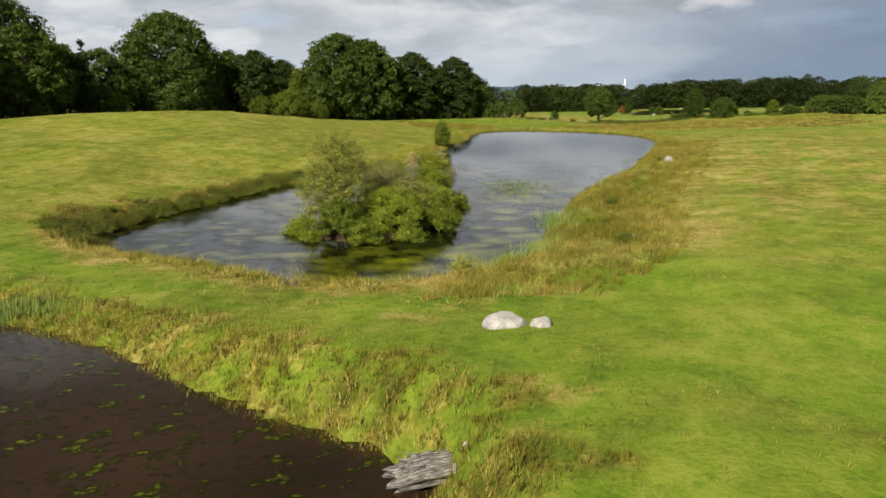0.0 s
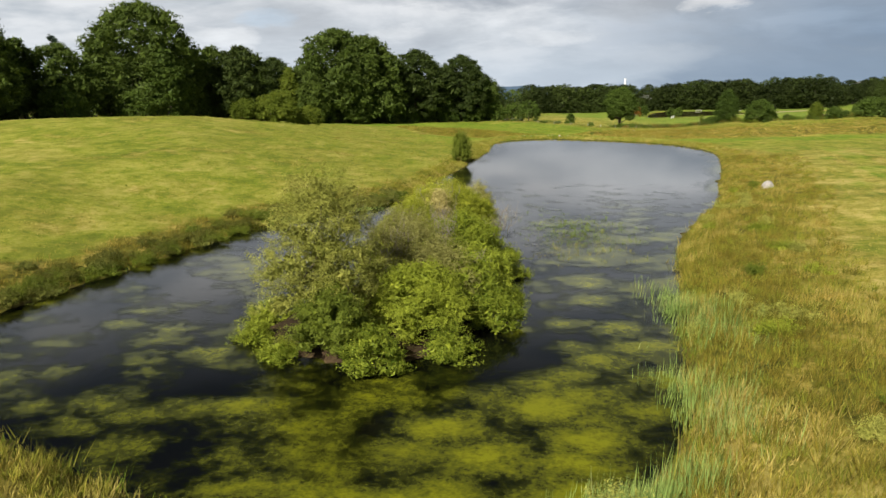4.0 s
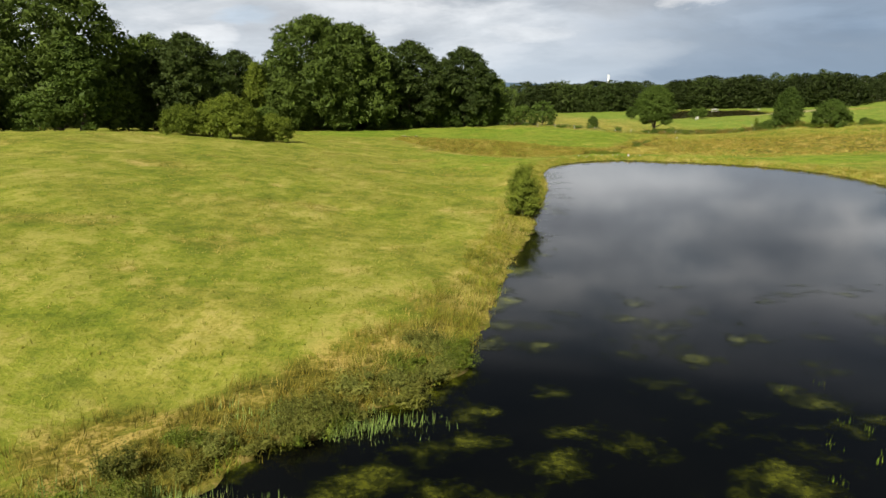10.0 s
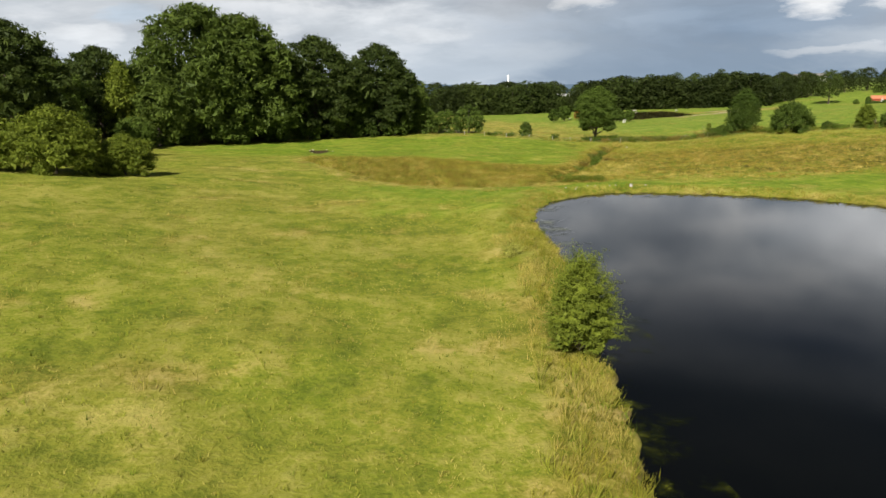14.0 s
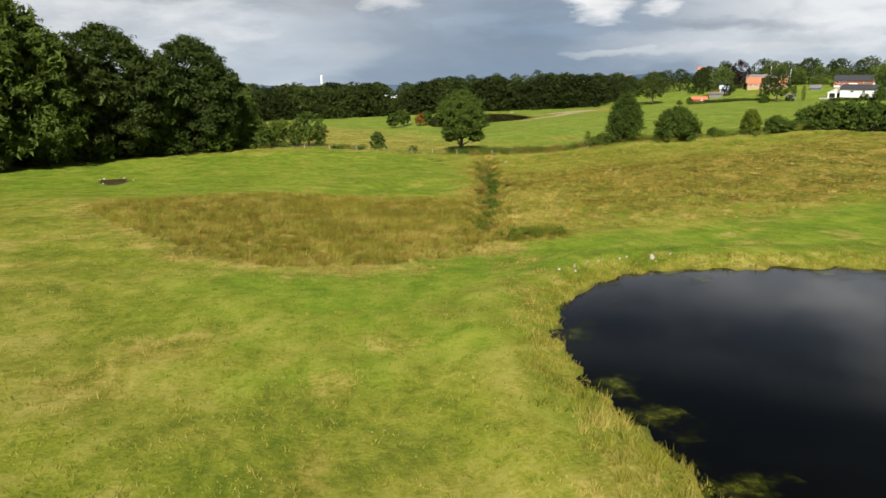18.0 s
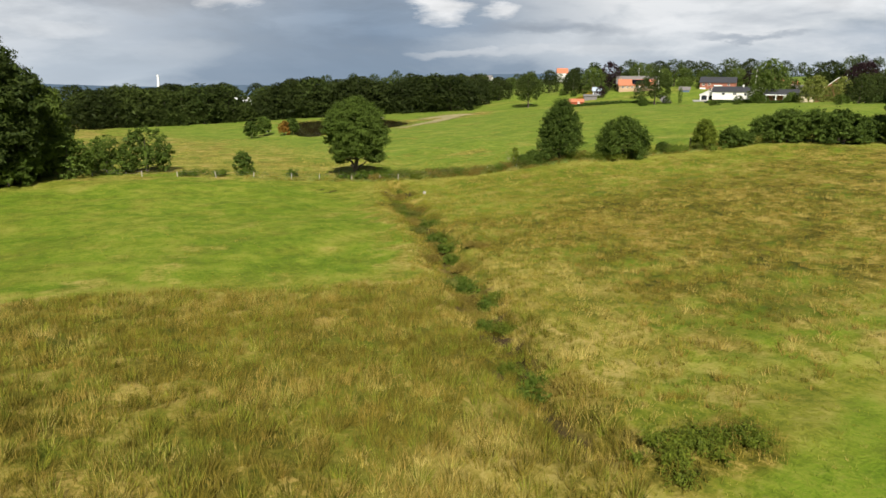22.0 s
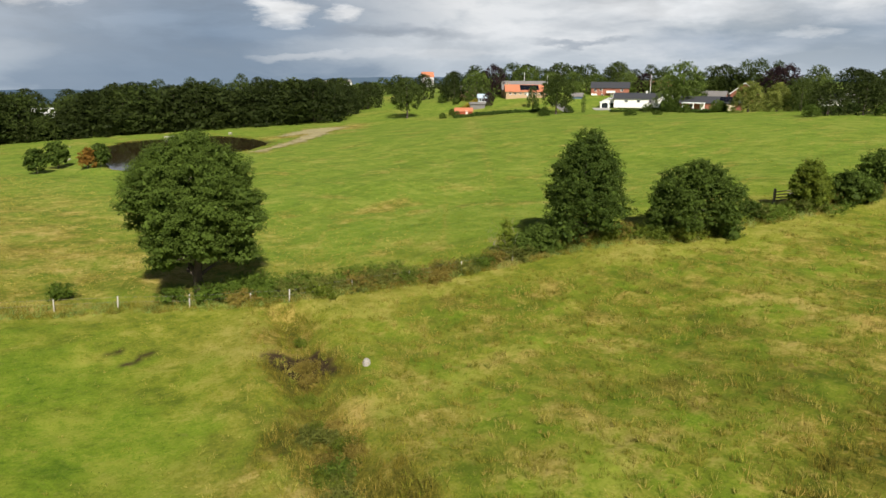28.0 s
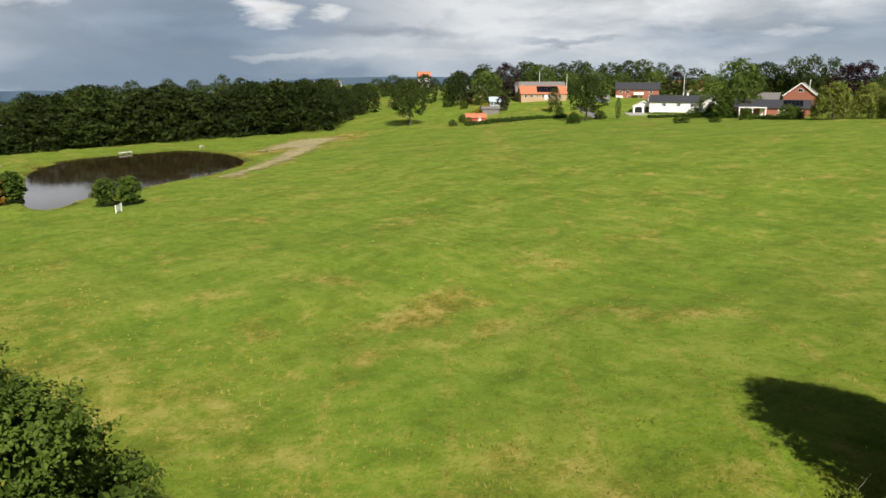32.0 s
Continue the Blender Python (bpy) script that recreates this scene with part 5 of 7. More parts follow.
# behind and among the houses
for kind, x, y, h, wd in ((FAR_OAK, 318, 494, 13.5, 0.9), (FAR_ASH, 322, 478, 13, 0.95), (FAR_OAK, 302, 458, 13.8, 0.74), (FAR_OAK, 332, 484, 13, 0.9), (FAR_OAK, 345, 482, 13, 0.9), (GARDEN, 305, 446, 13.8, 1.16),
                           (FAR_ASH, 320, 460, 16.0, 1.01), (COPPER, 318, 446, 15.5, 0.81), (FAR_ASH, 349, 458, 15.2, 1.23), (GARDEN, 345, 447, 13.4, 1.25), (FAR_ASH, 360, 451, 13.0, 1.00), (FAR_ASH, 359, 443, 11.6, 1.25),
                           (FAR_ASH, 359, 434, 14.7, 1.25), (GARDEN, 348, 432, 10.1, 1.25), (FAR_ASH, 370, 425, 13.8, 1.25), (GARDEN, 359, 413, 9.8, 1.25), (GARDEN, 354, 423, 10.6, 1.25), (FAR_ASH, 382, 414, 15.1, 1.23),
                           (GARDEN, 371, 401, 10.8, 1.25), (COPPER, 374, 394, 9.9, 1.15), (FAR_ASH, 367, 382, 12.8, 1.25), (GARDEN, 346, 368, 11.8, 1.20), (GARDEN, 295.8, 338.4, 18.3, 0.95), (GARDEN, 301, 339, 15.0, 0.97),
                           (GARDEN, 300, 345, 9.0, 0.8), (FAR_ASH, 389, 366, 14.0, 1.12), (FAR_OAK, 391, 361, 14.4, 0.92), (FAR_ASH, 383, 354, 13.8, 1.09), (FAR_ASH, 379, 346, 17.1, 0.73), (FAR_ASH, 371, 337, 17.8, 0.72),
                           (FAR_ASH, 373, 330, 16.7, 0.68), (FAR_ASH, 380, 343, 11.0, 1.25), (COPPER, 317, 312, 14.6, 0.96), (COPPER, 313, 307, 15.1, 0.84), (FAR_ASH, 325, 300, 14.6, 0.89), (FAR_ASH, 314, 301, 11.3, 0.99),
                           (GARDEN, 320, 297, 11.6, 0.96), (FAR_ASH, 306, 302, 10.4, 1.04), (FAR_ASH, 382, 336, 10.0, 1.25),
                           (GARDEN, 324, 455, 8.1, 1.40), (FAR_ASH, 333, 451, 8.6, 1.40), (FAR_ASH, 347, 431, 5.6, 1.40), (GARDEN, 340, 413, 6.2, 1.40), (FAR_ASH, 379, 419, 7.6, 1.40), (FAR_ASH, 382, 403, 7.2, 1.40), (GARDEN, 370, 387, 7.9, 1.40), (FAR_ASH, 332, 349, 9.4, 1.27), (FAR_ASH, 381, 359, 9.5, 1.40),
                           (FAR_OAK, 383, 352, 10.0, 1.38), (FAR_ASH, 372, 337, 6.9, 1.40), (GARDEN, 306, 302, 8.4, 1.17), (FAR_ASH, 315, 299, 8.9, 1.22), (FAR_OAK, 308, 500, 13, 0.8), (FAR_OAK, 336, 492, 11, 1.0), (FAR_OAK, 340, 470, 9, 1.1), (SHRUB, 299, 463, 4, 0.9), (FAR_ASH, 424, 592, 8.2, 1.2), (FAR_ASH, 430, 588, 7.4, 1.2), (FAR_OAK, 417, 596, 7.8, 1.2), (GARDEN, 314, 353, 8.1, 1.40),
                           (COPPER, 289, 426, 6.2, 0.95), (WILLOW, 266, 303, 9.5, 1.0), (WILLOW, 271, 296, 9, 0.9), (FAR_ASH, 268, 288, 9.5, 0.8), (FAR_ASH, 292, 404, 9, 0.7), (SHRUB, 268, 381, 3.5, 1.0), (SHRUB, 263, 378, 3.0, 1.1), (SHRUB, 290, 340, 5.0, 1.2), (SHRUB, 268, 313, 2.6, 1.6), (SHRUB, 265, 343, 2.1, 1.9), (SHRUB, 265, 333, 1.8, 1.6), (SHRUB, 275, 328, 3.4, 1.0), (SHRUB, 273, 292, 3.1, 1.4), (SHRUB, 278, 290, 3.6, 1.25), (GARDEN, 283, 373, 7.5, 0.3), (SHRUB, 252, 420, 2.4, 1.0), (SHRUB, 256, 416, 3.0, 0.9), (SHRUB, 300, 434, 5, 0.9), (SHRUB, 280, 378, 3.2, 1.0), (SHRUB, 296, 352, 3.4, 1.1), (SHRUB, 302, 348, 3.2, 1.1), (SHRUB, 309, 351, 4, 1.1), (SHRUB, 322, 349, 4.5, 1.1),
                           (SHRUB, 276, 317, 4, 1.0), (SHRUB, 270, 313, 3.6, 1.0), (SHRUB, 292, 448, 3.6, 0.8), (SHRUB, 286, 398, 3, 0.9), (FAR_ASH, 299, 392, 6, 0.5), (SHRUB, 262, 424, 3, 0.8),
                           (FAR_OAK, 228, 270, 8, 1.0), (FAR_OAK, 236, 264, 10, 1.0), (FAR_ASH, 244, 261, 11, 1.0), (FAR_OAK, 252, 258, 11, 1.1), (FAR_BEECH, 262, 252, 12, 1.0), (FAR_OAK, 275, 262, 13, 1.0), (FAR_OAK, 300, 280, 12, 1.0), (FAR_BEECH, 330, 290, 13, 1.0), (FAR_OAK, 290, 270, 12, 1.0),
                           (SHRUB, 222, 272, 3, 1.2), (SHRUB, 232, 258, 3, 1.3), (FAR_ASH, 276, 240, 11, 1.0), (FAR_OAK, 290, 235, 12, 1.0)):
    grow(kind, x, y, h, wd)

# ---- village ----
wall_white = plain("white render", (0.78, 0.77, 0.74), 0.85, 0.07, 1.5)
wall_cream = plain("cream render", (0.62, 0.54, 0.38), 0.85, 0.1, 1.5)
wall_brick = plain("red brick wall", (0.30, 0.115, 0.075), 0.9, 0.3, 5.0)
wall_stone = plain("yellow brick wall", (0.42, 0.29, 0.18), 0.9, 0.3, 5.0)
paint_red = plain("red painted boards", (0.42, 0.085, 0.04), 0.75, 0.25, 4.0)
roof_orange = plain("orange clay tiles", (0.46, 0.165, 0.085), 0.85, 0.25, 3.0)
roof_dark = plain("dark slate roof", (0.045, 0.047, 0.055), 0.6, 0.3, 3.0)
roof_pale = plain("pale corrugated roof", (0.55, 0.55, 0.54), 0.7, 0.1, 2.0)
roof_grey = plain("grey fibre-cement roof", (0.17, 0.16, 0.155), 0.85, 0.25, 2.0)
solar = plain("solar panels", (0.008, 0.009, 0.014), 0.15, 0.3, 2.0)
trim_white = plain("white paint", (0.80, 0.80, 0.78), 0.6, 0.06, 4.0)
glass_dark = plain("window glass", (0.02, 0.024, 0.03), 0.06, 0.3, 1.0)
asphalt = plain("pale asphalt drive", (0.21, 0.20, 0.195), 0.95, 0.2, 1.0)
paving = plain("concrete paving", (0.38, 0.37, 0.35), 0.95, 0.15, 1.0)
hedge_leaf = leaf_material("clipped hedge", (0.025, 0.05, 0.010), (0.08, 0.13, 0.025))
hedge_gold = leaf_material("golden hedge", (0.13, 0.11, 0.012), (0.33, 0.26, 0.03))


def height_at(x, y):
    return float(ground(np.array([float(x)]), np.array([float(y)]))[0])


def roof_mesh(length, width, eave, ridge, mat, over=0.45, thick=0.16):
    """Two pitched slabs that meet at the ridge."""
    w, l = width / 2 + over, length / 2 + over
    drop = (ridge - eave) * over / (width / 2)
    V, Q = [], []
    for sx in (-l, l):
        V += [(sx, -w, eave - drop), (sx, 0, ridge), (sx, w, eave - drop), (sx, w, eave - drop + thick), (sx, 0, ridge + thick), (sx, -w, eave - drop + thick)]
    for i in range(6):
        j = (i + 1) % 6
        Q.append((i, j, j + 6, i + 6))
    Q += [(0, 5, 4, 1), (1, 4, 3, 2), (6, 7, 10, 11), (7, 8, 9, 10)]
    bm = bmesh.new()
    vs = [bm.verts.new(v) for v in V]
    for q in Q:
        bm.faces.new([vs[i] for i in q])
    bmesh.ops.recalc_face_normals(bm, faces=bm.faces[:])
    return mesh_bm("roof", bm, mat)


def wall_mesh(length, width, eave, ridge, mat):
    l, w = length / 2, width / 2
    bm = bmesh.new()
    vs = [bm.verts.new(v) for v in [(-l, -w, -1.2), (-l, w, -1.2), (-l, w, eave), (-l, 0, ridge), (-l, -w, eave), (l, -w, -1.2), (l, w, -1.2), (l, w, eave), (l, 0, ridge), (l, -w, eave)]]
    for q in ((0, 1, 2, 3, 4), (9, 8, 7, 6, 5), (0, 4, 9, 5), (1, 6, 7, 2), (4, 3, 8, 9), (3, 2, 7, 8)):
        bm.faces.new([vs[i] for i in q])
    bmesh.ops.recalc_face_normals(bm, faces=bm.faces[:])
    return mesh_bm("wall", bm, mat)


def window(parent, x, y, z, w, h, axis):
    """A framed window: axis 'y' faces along y, 'x' along x; the sign of the offset faces out."""
    s = 1 if axis[0] == "+" else -1
    d0, d1 = sorted((s * -0.03, s * 0.05))
    f = 0.09
    rows = [(-w / 2, d0, -h / 2, w / 2, d1, -h / 2 + f), (-w / 2, d0, h / 2 - f, w / 2, d1, h / 2), (-w / 2, d0, -h / 2 + f, -w / 2 + f, d1, h / 2 - f), (w / 2 - f, d0, -h / 2 + f, w / 2, d1, h / 2 - f), (-f / 3, d0, -h / 2 + f, f / 3, d1, h / 2 - f)]
    turn = 0 if axis[1] == "y" else 90
    frame_ob = part("window", boxes("window_frame", rows, trim_white), parent, "", pose(x, y, z, 0, 0, turn))
    part("pane", boxes("pane", [(-w / 2 + f, min(0, s * 0.015), -h / 2 + f, w / 2 - f, max(0, s * 0.015), h / 2 - f)], glass_dark), frame_ob)


def house(name, x, y, turn, length, width, eave, ridge, walls, tiles, label, windows=(), gable_windows=(), door=None, chimneys=(), panels=None, white_verge=False, z=None):
    """A gabled house; its front looks along local -y. windows: (x, z, w, h)."""
    root = new(name)
    root.matrix_basis = pose(x, y, height_at(x, y) if z is None else z, 0, 0, turn)
    part("wall", wall_mesh(length, width, eave, ridge, walls), root)
    part("roof", roof_mesh(length, width, eave, ridge, tiles), root)
    for wx, wz, ww, wh in windows:
        window(root, wx, -width / 2, wz, ww, wh, "-y")
    for wy, wz, ww, wh in gable_windows:
        window(root, -length / 2, wy, wz, ww, wh, "-x")
    if door:
        dx, dw = door
        part("door", boxes("door", [(dx - dw / 2, -width / 2 - 0.06, 0, dx + dw / 2, -width / 2 + 0.04, 2.1)], trim_white), root)
    for cx in chimneys:
        c = part("chimney", boxes("chimney", [(cx - 0.35, -0.35, ridge - 0.8, cx + 0.35, 0.35, ridge + 1.0)], walls, 0.03), root)
        part("cap", boxes("cap", [(cx - 0.42, -0.42, ridge + 1.0, cx + 0.42, 0.42, ridge + 1.12)], roof_grey), c)
    if panels:
        x0, x1, rows = panels
        run, rise = width / 2, ridge - eave
        slope = math.hypot(run, rise)
        k = max(1, round((x1 - x0) / 1.05))
        for i in range(k):
            for j in range(rows):
                a, b = x0 + (x1 - x0) * i / k, x0 + (x1 - x0) * (i + 1) / k
                s0, s1 = slope * (0.12 + 0.8 * j / rows), slope * (0.12 + 0.8 * (j + 1) / rows)
                part("solar_panel", boxes("solar_panel", [(a + 0.02, s0 + 0.02, 0.20, b - 0.02, s1 - 0.02, 0.24)], solar), root, "",
                     Matrix.Translation((0, -run, eave)) @ Matrix.Rotation(math.atan2(rise, run), 4, "X"))
    if white_verge:
        for s in (-1, 1):
            for q in (-1, 1):
                a = math.atan2(ridge - eave, width / 2)
                part("bargeboard", boxes("bargeboard", [(-0.06, 0, -0.16, 0.06, math.hypot(width / 2, ridge - eave) + 0.45, 0.18)], trim_white), root, "",
                     Matrix.Translation((s * (length / 2 + 0.5), q * (width / 2 + 0.35), eave - 0.28)) @ (Matrix.Rotation(math.pi if q > 0 else 0, 4, "Z") @ Matrix.Rotation(a, 4, "X")))
    tagged(root, label, "house")
    return root


row = [(-7.5 + 2.4 * i, 1.4, 1.2, 1.1) for i in range(7)]
house("longhouse", 318.8, 427.6, -46, 19.0, 8.0, 2.5, 5.4, wall_stone, roof_orange, "long low farmhouse with an orange tiled roof and solar panels", row, (), (0.9, 1.1), (-8.6,), (-2.7, 6.2, 2), z=2.6)
house("farmhouse_barn", 326, 434, -46, 21, 9, 3.2, 7.2, wall_stone, roof_grey, "grey-roofed barn behind the long farmhouse", z=2.4)
house("white_bungalow", 316.9, 365.2, -66, 23, 8.2, 2.6, 4.7, wall_white, roof_dark, "white rendered bungalow with a dark slate roof", [(-6.5, 1.5, 1.4, 1.1), (-1.5, 1.5, 1.4, 1.1), (3.2, 1.4, 1.2, 1.2)], (), (6.3, 1.0), (1.5,), white_verge=True, z=0.6)
house("white_annex", 315.2, 353.2, 24, 8.5, 7.2, 2.6, 4.9, wall_white, roof_dark, "white gabled end of the bungalow with tall windows", (), [(-1.2, 1.5, 1.6, 2.0), (1.2, 1.5, 1.6, 2.0)], None, (), None, True, z=0.5)
g = house("double_garage", 313, 378.5, 24, 7.6, 7.2, 2.4, 4.3, wall_white, roof_grey, "white double garage with two dark panels for its arched openings", (), (), None, (), None, True, z=-0.9)
# dark panels on the closed gable stand in for shade inside the bays
for q in (-1.65, 1.65):
    part("garage_opening", boxes("garage_opening", [(-3.86, q - 1.25, 0.0, -3.74, q + 1.25, 1.75), (-3.86, q - 0.85, 1.75, -3.74, q + 0.85, 2.05)], glass_dark), g, "dark panel put on for the shade inside a garage bay")
bh = house("brick_house", 356, 403, -62, 18, 8.5, 5.0, 7.6, wall_brick, roof_dark, "two-storey red brick house with a dark roof", [(-7, 3.9, 1.3, 1.3), (-4.2, 3.9, 1.3, 1.3), (5.6, 3.9, 1.3, 1.3), (-7, 1.5, 1.3, 1.2), (-3.5, 1.5, 1.3, 1.2), (6.2, 1.5, 1.3, 1.2)], (), (0.8, 1.2), z=1.7)
part("balcony", boxes("balcony", [(-1.6, -5.7, 2.5, 2.6, -4.25, 2.65), (-1.6, -5.7, 2.65, 2.6, -5.6, 3.6)], trim_white), bh, "white balcony")
part("base_wall", boxes("base_wall", [(-8.9, -4.33, -1.0, -6.0, -4.27, 2.2)], trim_white), bh, "white painted wall panel")
house("garden_shed", 265.5, 420.5, -44, 7.0, 4.2, 1.9, 3.1, paint_red, roof_orange, "small red wooden shed with an orange roof", (), (), (1.2, 1.0), z=-4.2)
house("conservatory", 297, 436, -44, 4.2, 3.6, 2.1, 3.6, plain("glazed white frame", (0.40, 0.46, 0.52), 0.25, 0.2, 3.0), plain("glass roof", (0.42, 0.50, 0.58), 0.2, 0.2, 3.0), "small white-framed garden greenhouse", [(-1.2, 1.1, 1.0, 1.7), (0, 1.1, 1.0, 1.7), (1.2, 1.1, 1.0, 1.7)], z=0.2)
house("low_shed", 283, 427.5, -44, 6.5, 3.0, 1.6, 2.2, roof_grey, roof_grey, "low grey garden shed", z=-1.6)
house("blue_shed", 331, 406, -55, 5, 4, 2.2, 3.6, plain("blue boards", (0.10, 0.16, 0.24), 0.7, 0.2, 4.0), roof_grey, "blue-grey wooden garden shed", z=0.8)
house("gable_house", 349, 334, 12, 12.0, 11.0, 3.0, 7.4, wall_brick, roof_grey, "brick house with a tall white-edged gable", (), [(0, 4.8, 1.8, 1.2)], None, (), None, True, z=2.4)
house("brick_wing", 339, 345, -78, 12, 8.0, 2.7, 5.2, wall_brick, roof_grey, "low brick wing with a grey roof", [(-3, 1.4, 1.2, 1.1), (1, 1.4, 1.2, 1.1)], z=1.0)
bg = house("dark_bungalow", 297.6, 327.9, -72, 21, 8.5, 2.5, 4.6, wall_brick, roof_dark, "brick bungalow with a dark roof and covered terrace", [(-6.5, 1.4, 1.5, 1.2), (5, 1.5, 1.6, 1.0)], (), (-3.0, 1.0), (), (3.0, 8.5, 2), z=0.4)
part("terrace_roof", boxes("terrace_roof", [(-9.5, -8.0, 2.35, -1.5, -4.3, 2.6)], trim_white), bg, "white flat terrace roof")
for q in (-9.2, -5.5, -1.8):
    part("terrace_post", boxes("terrace_post", [(q - 0.2, -7.8, -1, q + 0.2, -7.4, 2.35)], trim_white), bg)
part("render_wall", boxes("render_wall", [(1.5, -4.33, -1, 8.5, -4.27, 2.0)], wall_cream), bg, "cream rendered wall")
house("orange_roof_house", 402, 399, -62, 11, 8, 3.0, 6.4, wall_cream, roof_orange, "cream house with an orange roof behind trees", z=3.4)
house("summer_house", 343, 353, 0, 4.2, 4.2, 3.2, 6.6, wall_cream, roof_orange, "small garden pavilion with a steep orange roof", z=1.2)
house("red_porch_house", 333, 303, -75, 10, 7, 2.4, 4.6, paint_red, roof_orange, "low red house half hidden by trees", z=1.8)
house("grey_roof_house", 322, 292, -75, 12, 8, 2.6, 5.0, wall_white, roof_grey, "white house with a grey roof and solar panels", [(-3, 1.4, 1.3, 1.2), (2, 1.4, 1.3, 1.2)], panels=(-5, 2, 2), z=1.8)
house("hidden_cottage", 330, 470, -46, 12, 7, 2.6, 5.2, wall_stone, roof_grey, "cottage half hidden behind garden trees", z=2.2)
# church and hamlets on the skyline
ch = house("church", 466.5, 632, -40, 9, 7, 7.5, 11.2, wall_white, roof_orange, "white village church tower with an orange saddle roof", z=3.6)
for x, y, s, c in ((397, 718, 10, wall_white), (410, 711, 12, wall_cream), (434, 716, 18, wall_white), (446, 712, 12, wall_white)):
    house("hamlet_house", x, y, -60, s, 8, 3.4, 7.0, c, roof_grey, "pale distant house on the ridge", z=height_at(x, y) + 1.0)
for x, y, s in ((158, 585, 9), (186, 584, 10)):
    house("farm_barn", x, y, 10, s, 9, 5.0, 7.6, wall_white, roof_pale, "white farm building beyond the wood", z=-11.2)


def flagpole(x, y, base, top):
    root = new("flagpole")
    root.matrix_basis = pose(x, y, base)
    h = top - base
    V, Q = tubes([([(0, 0, -0.5), (0, 0, h * 0.5), (0, 0, h)], (0.16, 0.13, 0.09))], 8)
    part("pole", mesh_of("pole", V, Q, trim_white, True), root)
    bm = bmesh.new()
    bmesh.ops.create_uvsphere(bm, u_segments=8, v_segments=6, radius=0.16, matrix=Matrix.Translation((0, 0, h + 0.12)))
    part("knob", mesh_bm("knob", bm, trim_white, True), root)
    tagged(root, "tall white flagpole in a garden", "flagpole", "village flagpoles")


for x, y, b, t in ((335.5, 440.4, 3.0, 13.8), (333.6, 425, 2.8, 12.5), (360.6, 384, 2.4, 12.8), (399.6, 365.6, 3.8, 13.8), (345.6, 330.5, 1.0, 10.6), (376.2, 339, 2.6, 13.7)):
    flagpole(x, y, b, t)


def clipped_hedge(pts, high, wide, mat, label, seed):
    """A hedge of leaf clusters along a line."""
    r = np.random.RandomState(seed)
    out = []
    for (ax, ay), (bx, by) in zip(pts, pts[1:]):
        k = max(2, int(math.dist((ax, ay), (bx, by)) / (wide * 0.7)))
        for i in range(k):
            f = (i + r.uniform(0, 0.5)) / k
            x, y = ax + (bx - ax) * f, ay + (by - ay) * f
            hh = high * r.uniform(0.85, 1.15)
            out.append((x, y, height_at(x, y) + hh * 0.45, wide * 0.62, wide * 0.62, hh * 0.6))
    V, Q = foliage(r, out, len(out) * 22, 10, 0.35, 0.2, 0, 0.85)
    ob = new("hedge", mesh_of("hedge", V, Q, mat))
    tagged(ob, label, "hedge")


clipped_hedge([(254, 415), (262, 410), (272, 401), (280, 391)], 1.3, 1.6, hedge_leaf, "low dark hedge at the foot of the gardens", 3)
clipped_hedge([(292, 366), (297, 361), (301, 357)], 0.9, 1.4, hedge_leaf, "low green garden hedge", 4)
clipped_hedge([(301, 352), (290, 338), (282, 322), (276, 314)], 1.1, 1.5, hedge_leaf, "clipped dark hedge round the gardens", 5)
clipped_hedge([(272, 428), (288, 436), (306, 442)], 1.6, 2.2, hedge_gold, "golden-leaved hedge beside the lawn", 6)
clipped_hedge([(243, 275), (258, 270), (280, 278)], 1.8, 2.0, hedge_leaf, "long green hedge beyond the field", 7)


def laid(x, y):
    """Height of the ground's own mesh, between its corners."""
    i, j = int(np.clip(np.searchsorted(gx, x) - 1, 0, nx - 2)), int(np.clip(np.searchsorted(gy, y) - 1, 0, ny - 2))
    u, v = (x - gx[i]) / (gx[i + 1] - gx[i]), (y - gy[j]) / (gy[j + 1] - gy[j])
    h = Z.reshape(ny, nx)
    return float((h[j, i] * (1 - u) + h[j, i + 1] * u) * (1 - v) + (h[j + 1, i] * (1 - u) + h[j + 1, i + 1] * u) * v)


def ribbon(name, pts, width, mat, label, category, lift=0.12):
    """A strip laid on the ground."""
    V, Q = [], []
    fine = [(a[0] + (b[0] - a[0]) * s / 6, a[1] + (b[1] - a[1]) * s / 6) for a, b in zip(pts, pts[1:]) for s in range(6)] + [pts[-1]]
    for i, (x, y) in enumerate(fine):
        ax, ay = fine[max(i - 1, 0)]
        bx, by = fine[min(i + 1, len(fine) - 1)]
        l = math.dist((ax, ay), (bx, by))
        nx_, ny_ = -(by - ay) / l, (bx - ax) / l
        for k in (-1, -0.33, 0.33, 1):
            px, py = x + nx_ * width / 2 * k, y + ny_ * width / 2 * k
            V.append((px, py, laid(px, py) + lift))
    for i in range(len(fine) - 1):
        for k in range(3):
            Q.append((i * 4 + k, i * 4 + k + 1, i * 4 + k + 5, i * 4 + k + 4))
    tagged(new(name, mesh_of(name, V, Q, mat)), label, category, kind="structure")


ribbon("drive", [(285, 381), (290, 386), (299, 394), (308, 402)], 4.2, asphalt, "pale asphalt drive up to the houses", "drive")
ribbon("forecourt", [(300, 373.5), (304, 377), (308, 380)], 7.0, paving, "concrete forecourt of the garage", "paving")

dry_soil = plain("dry trodden grass and soil", (0.33, 0.285, 0.14), 0.95, 0.35, 0.35)


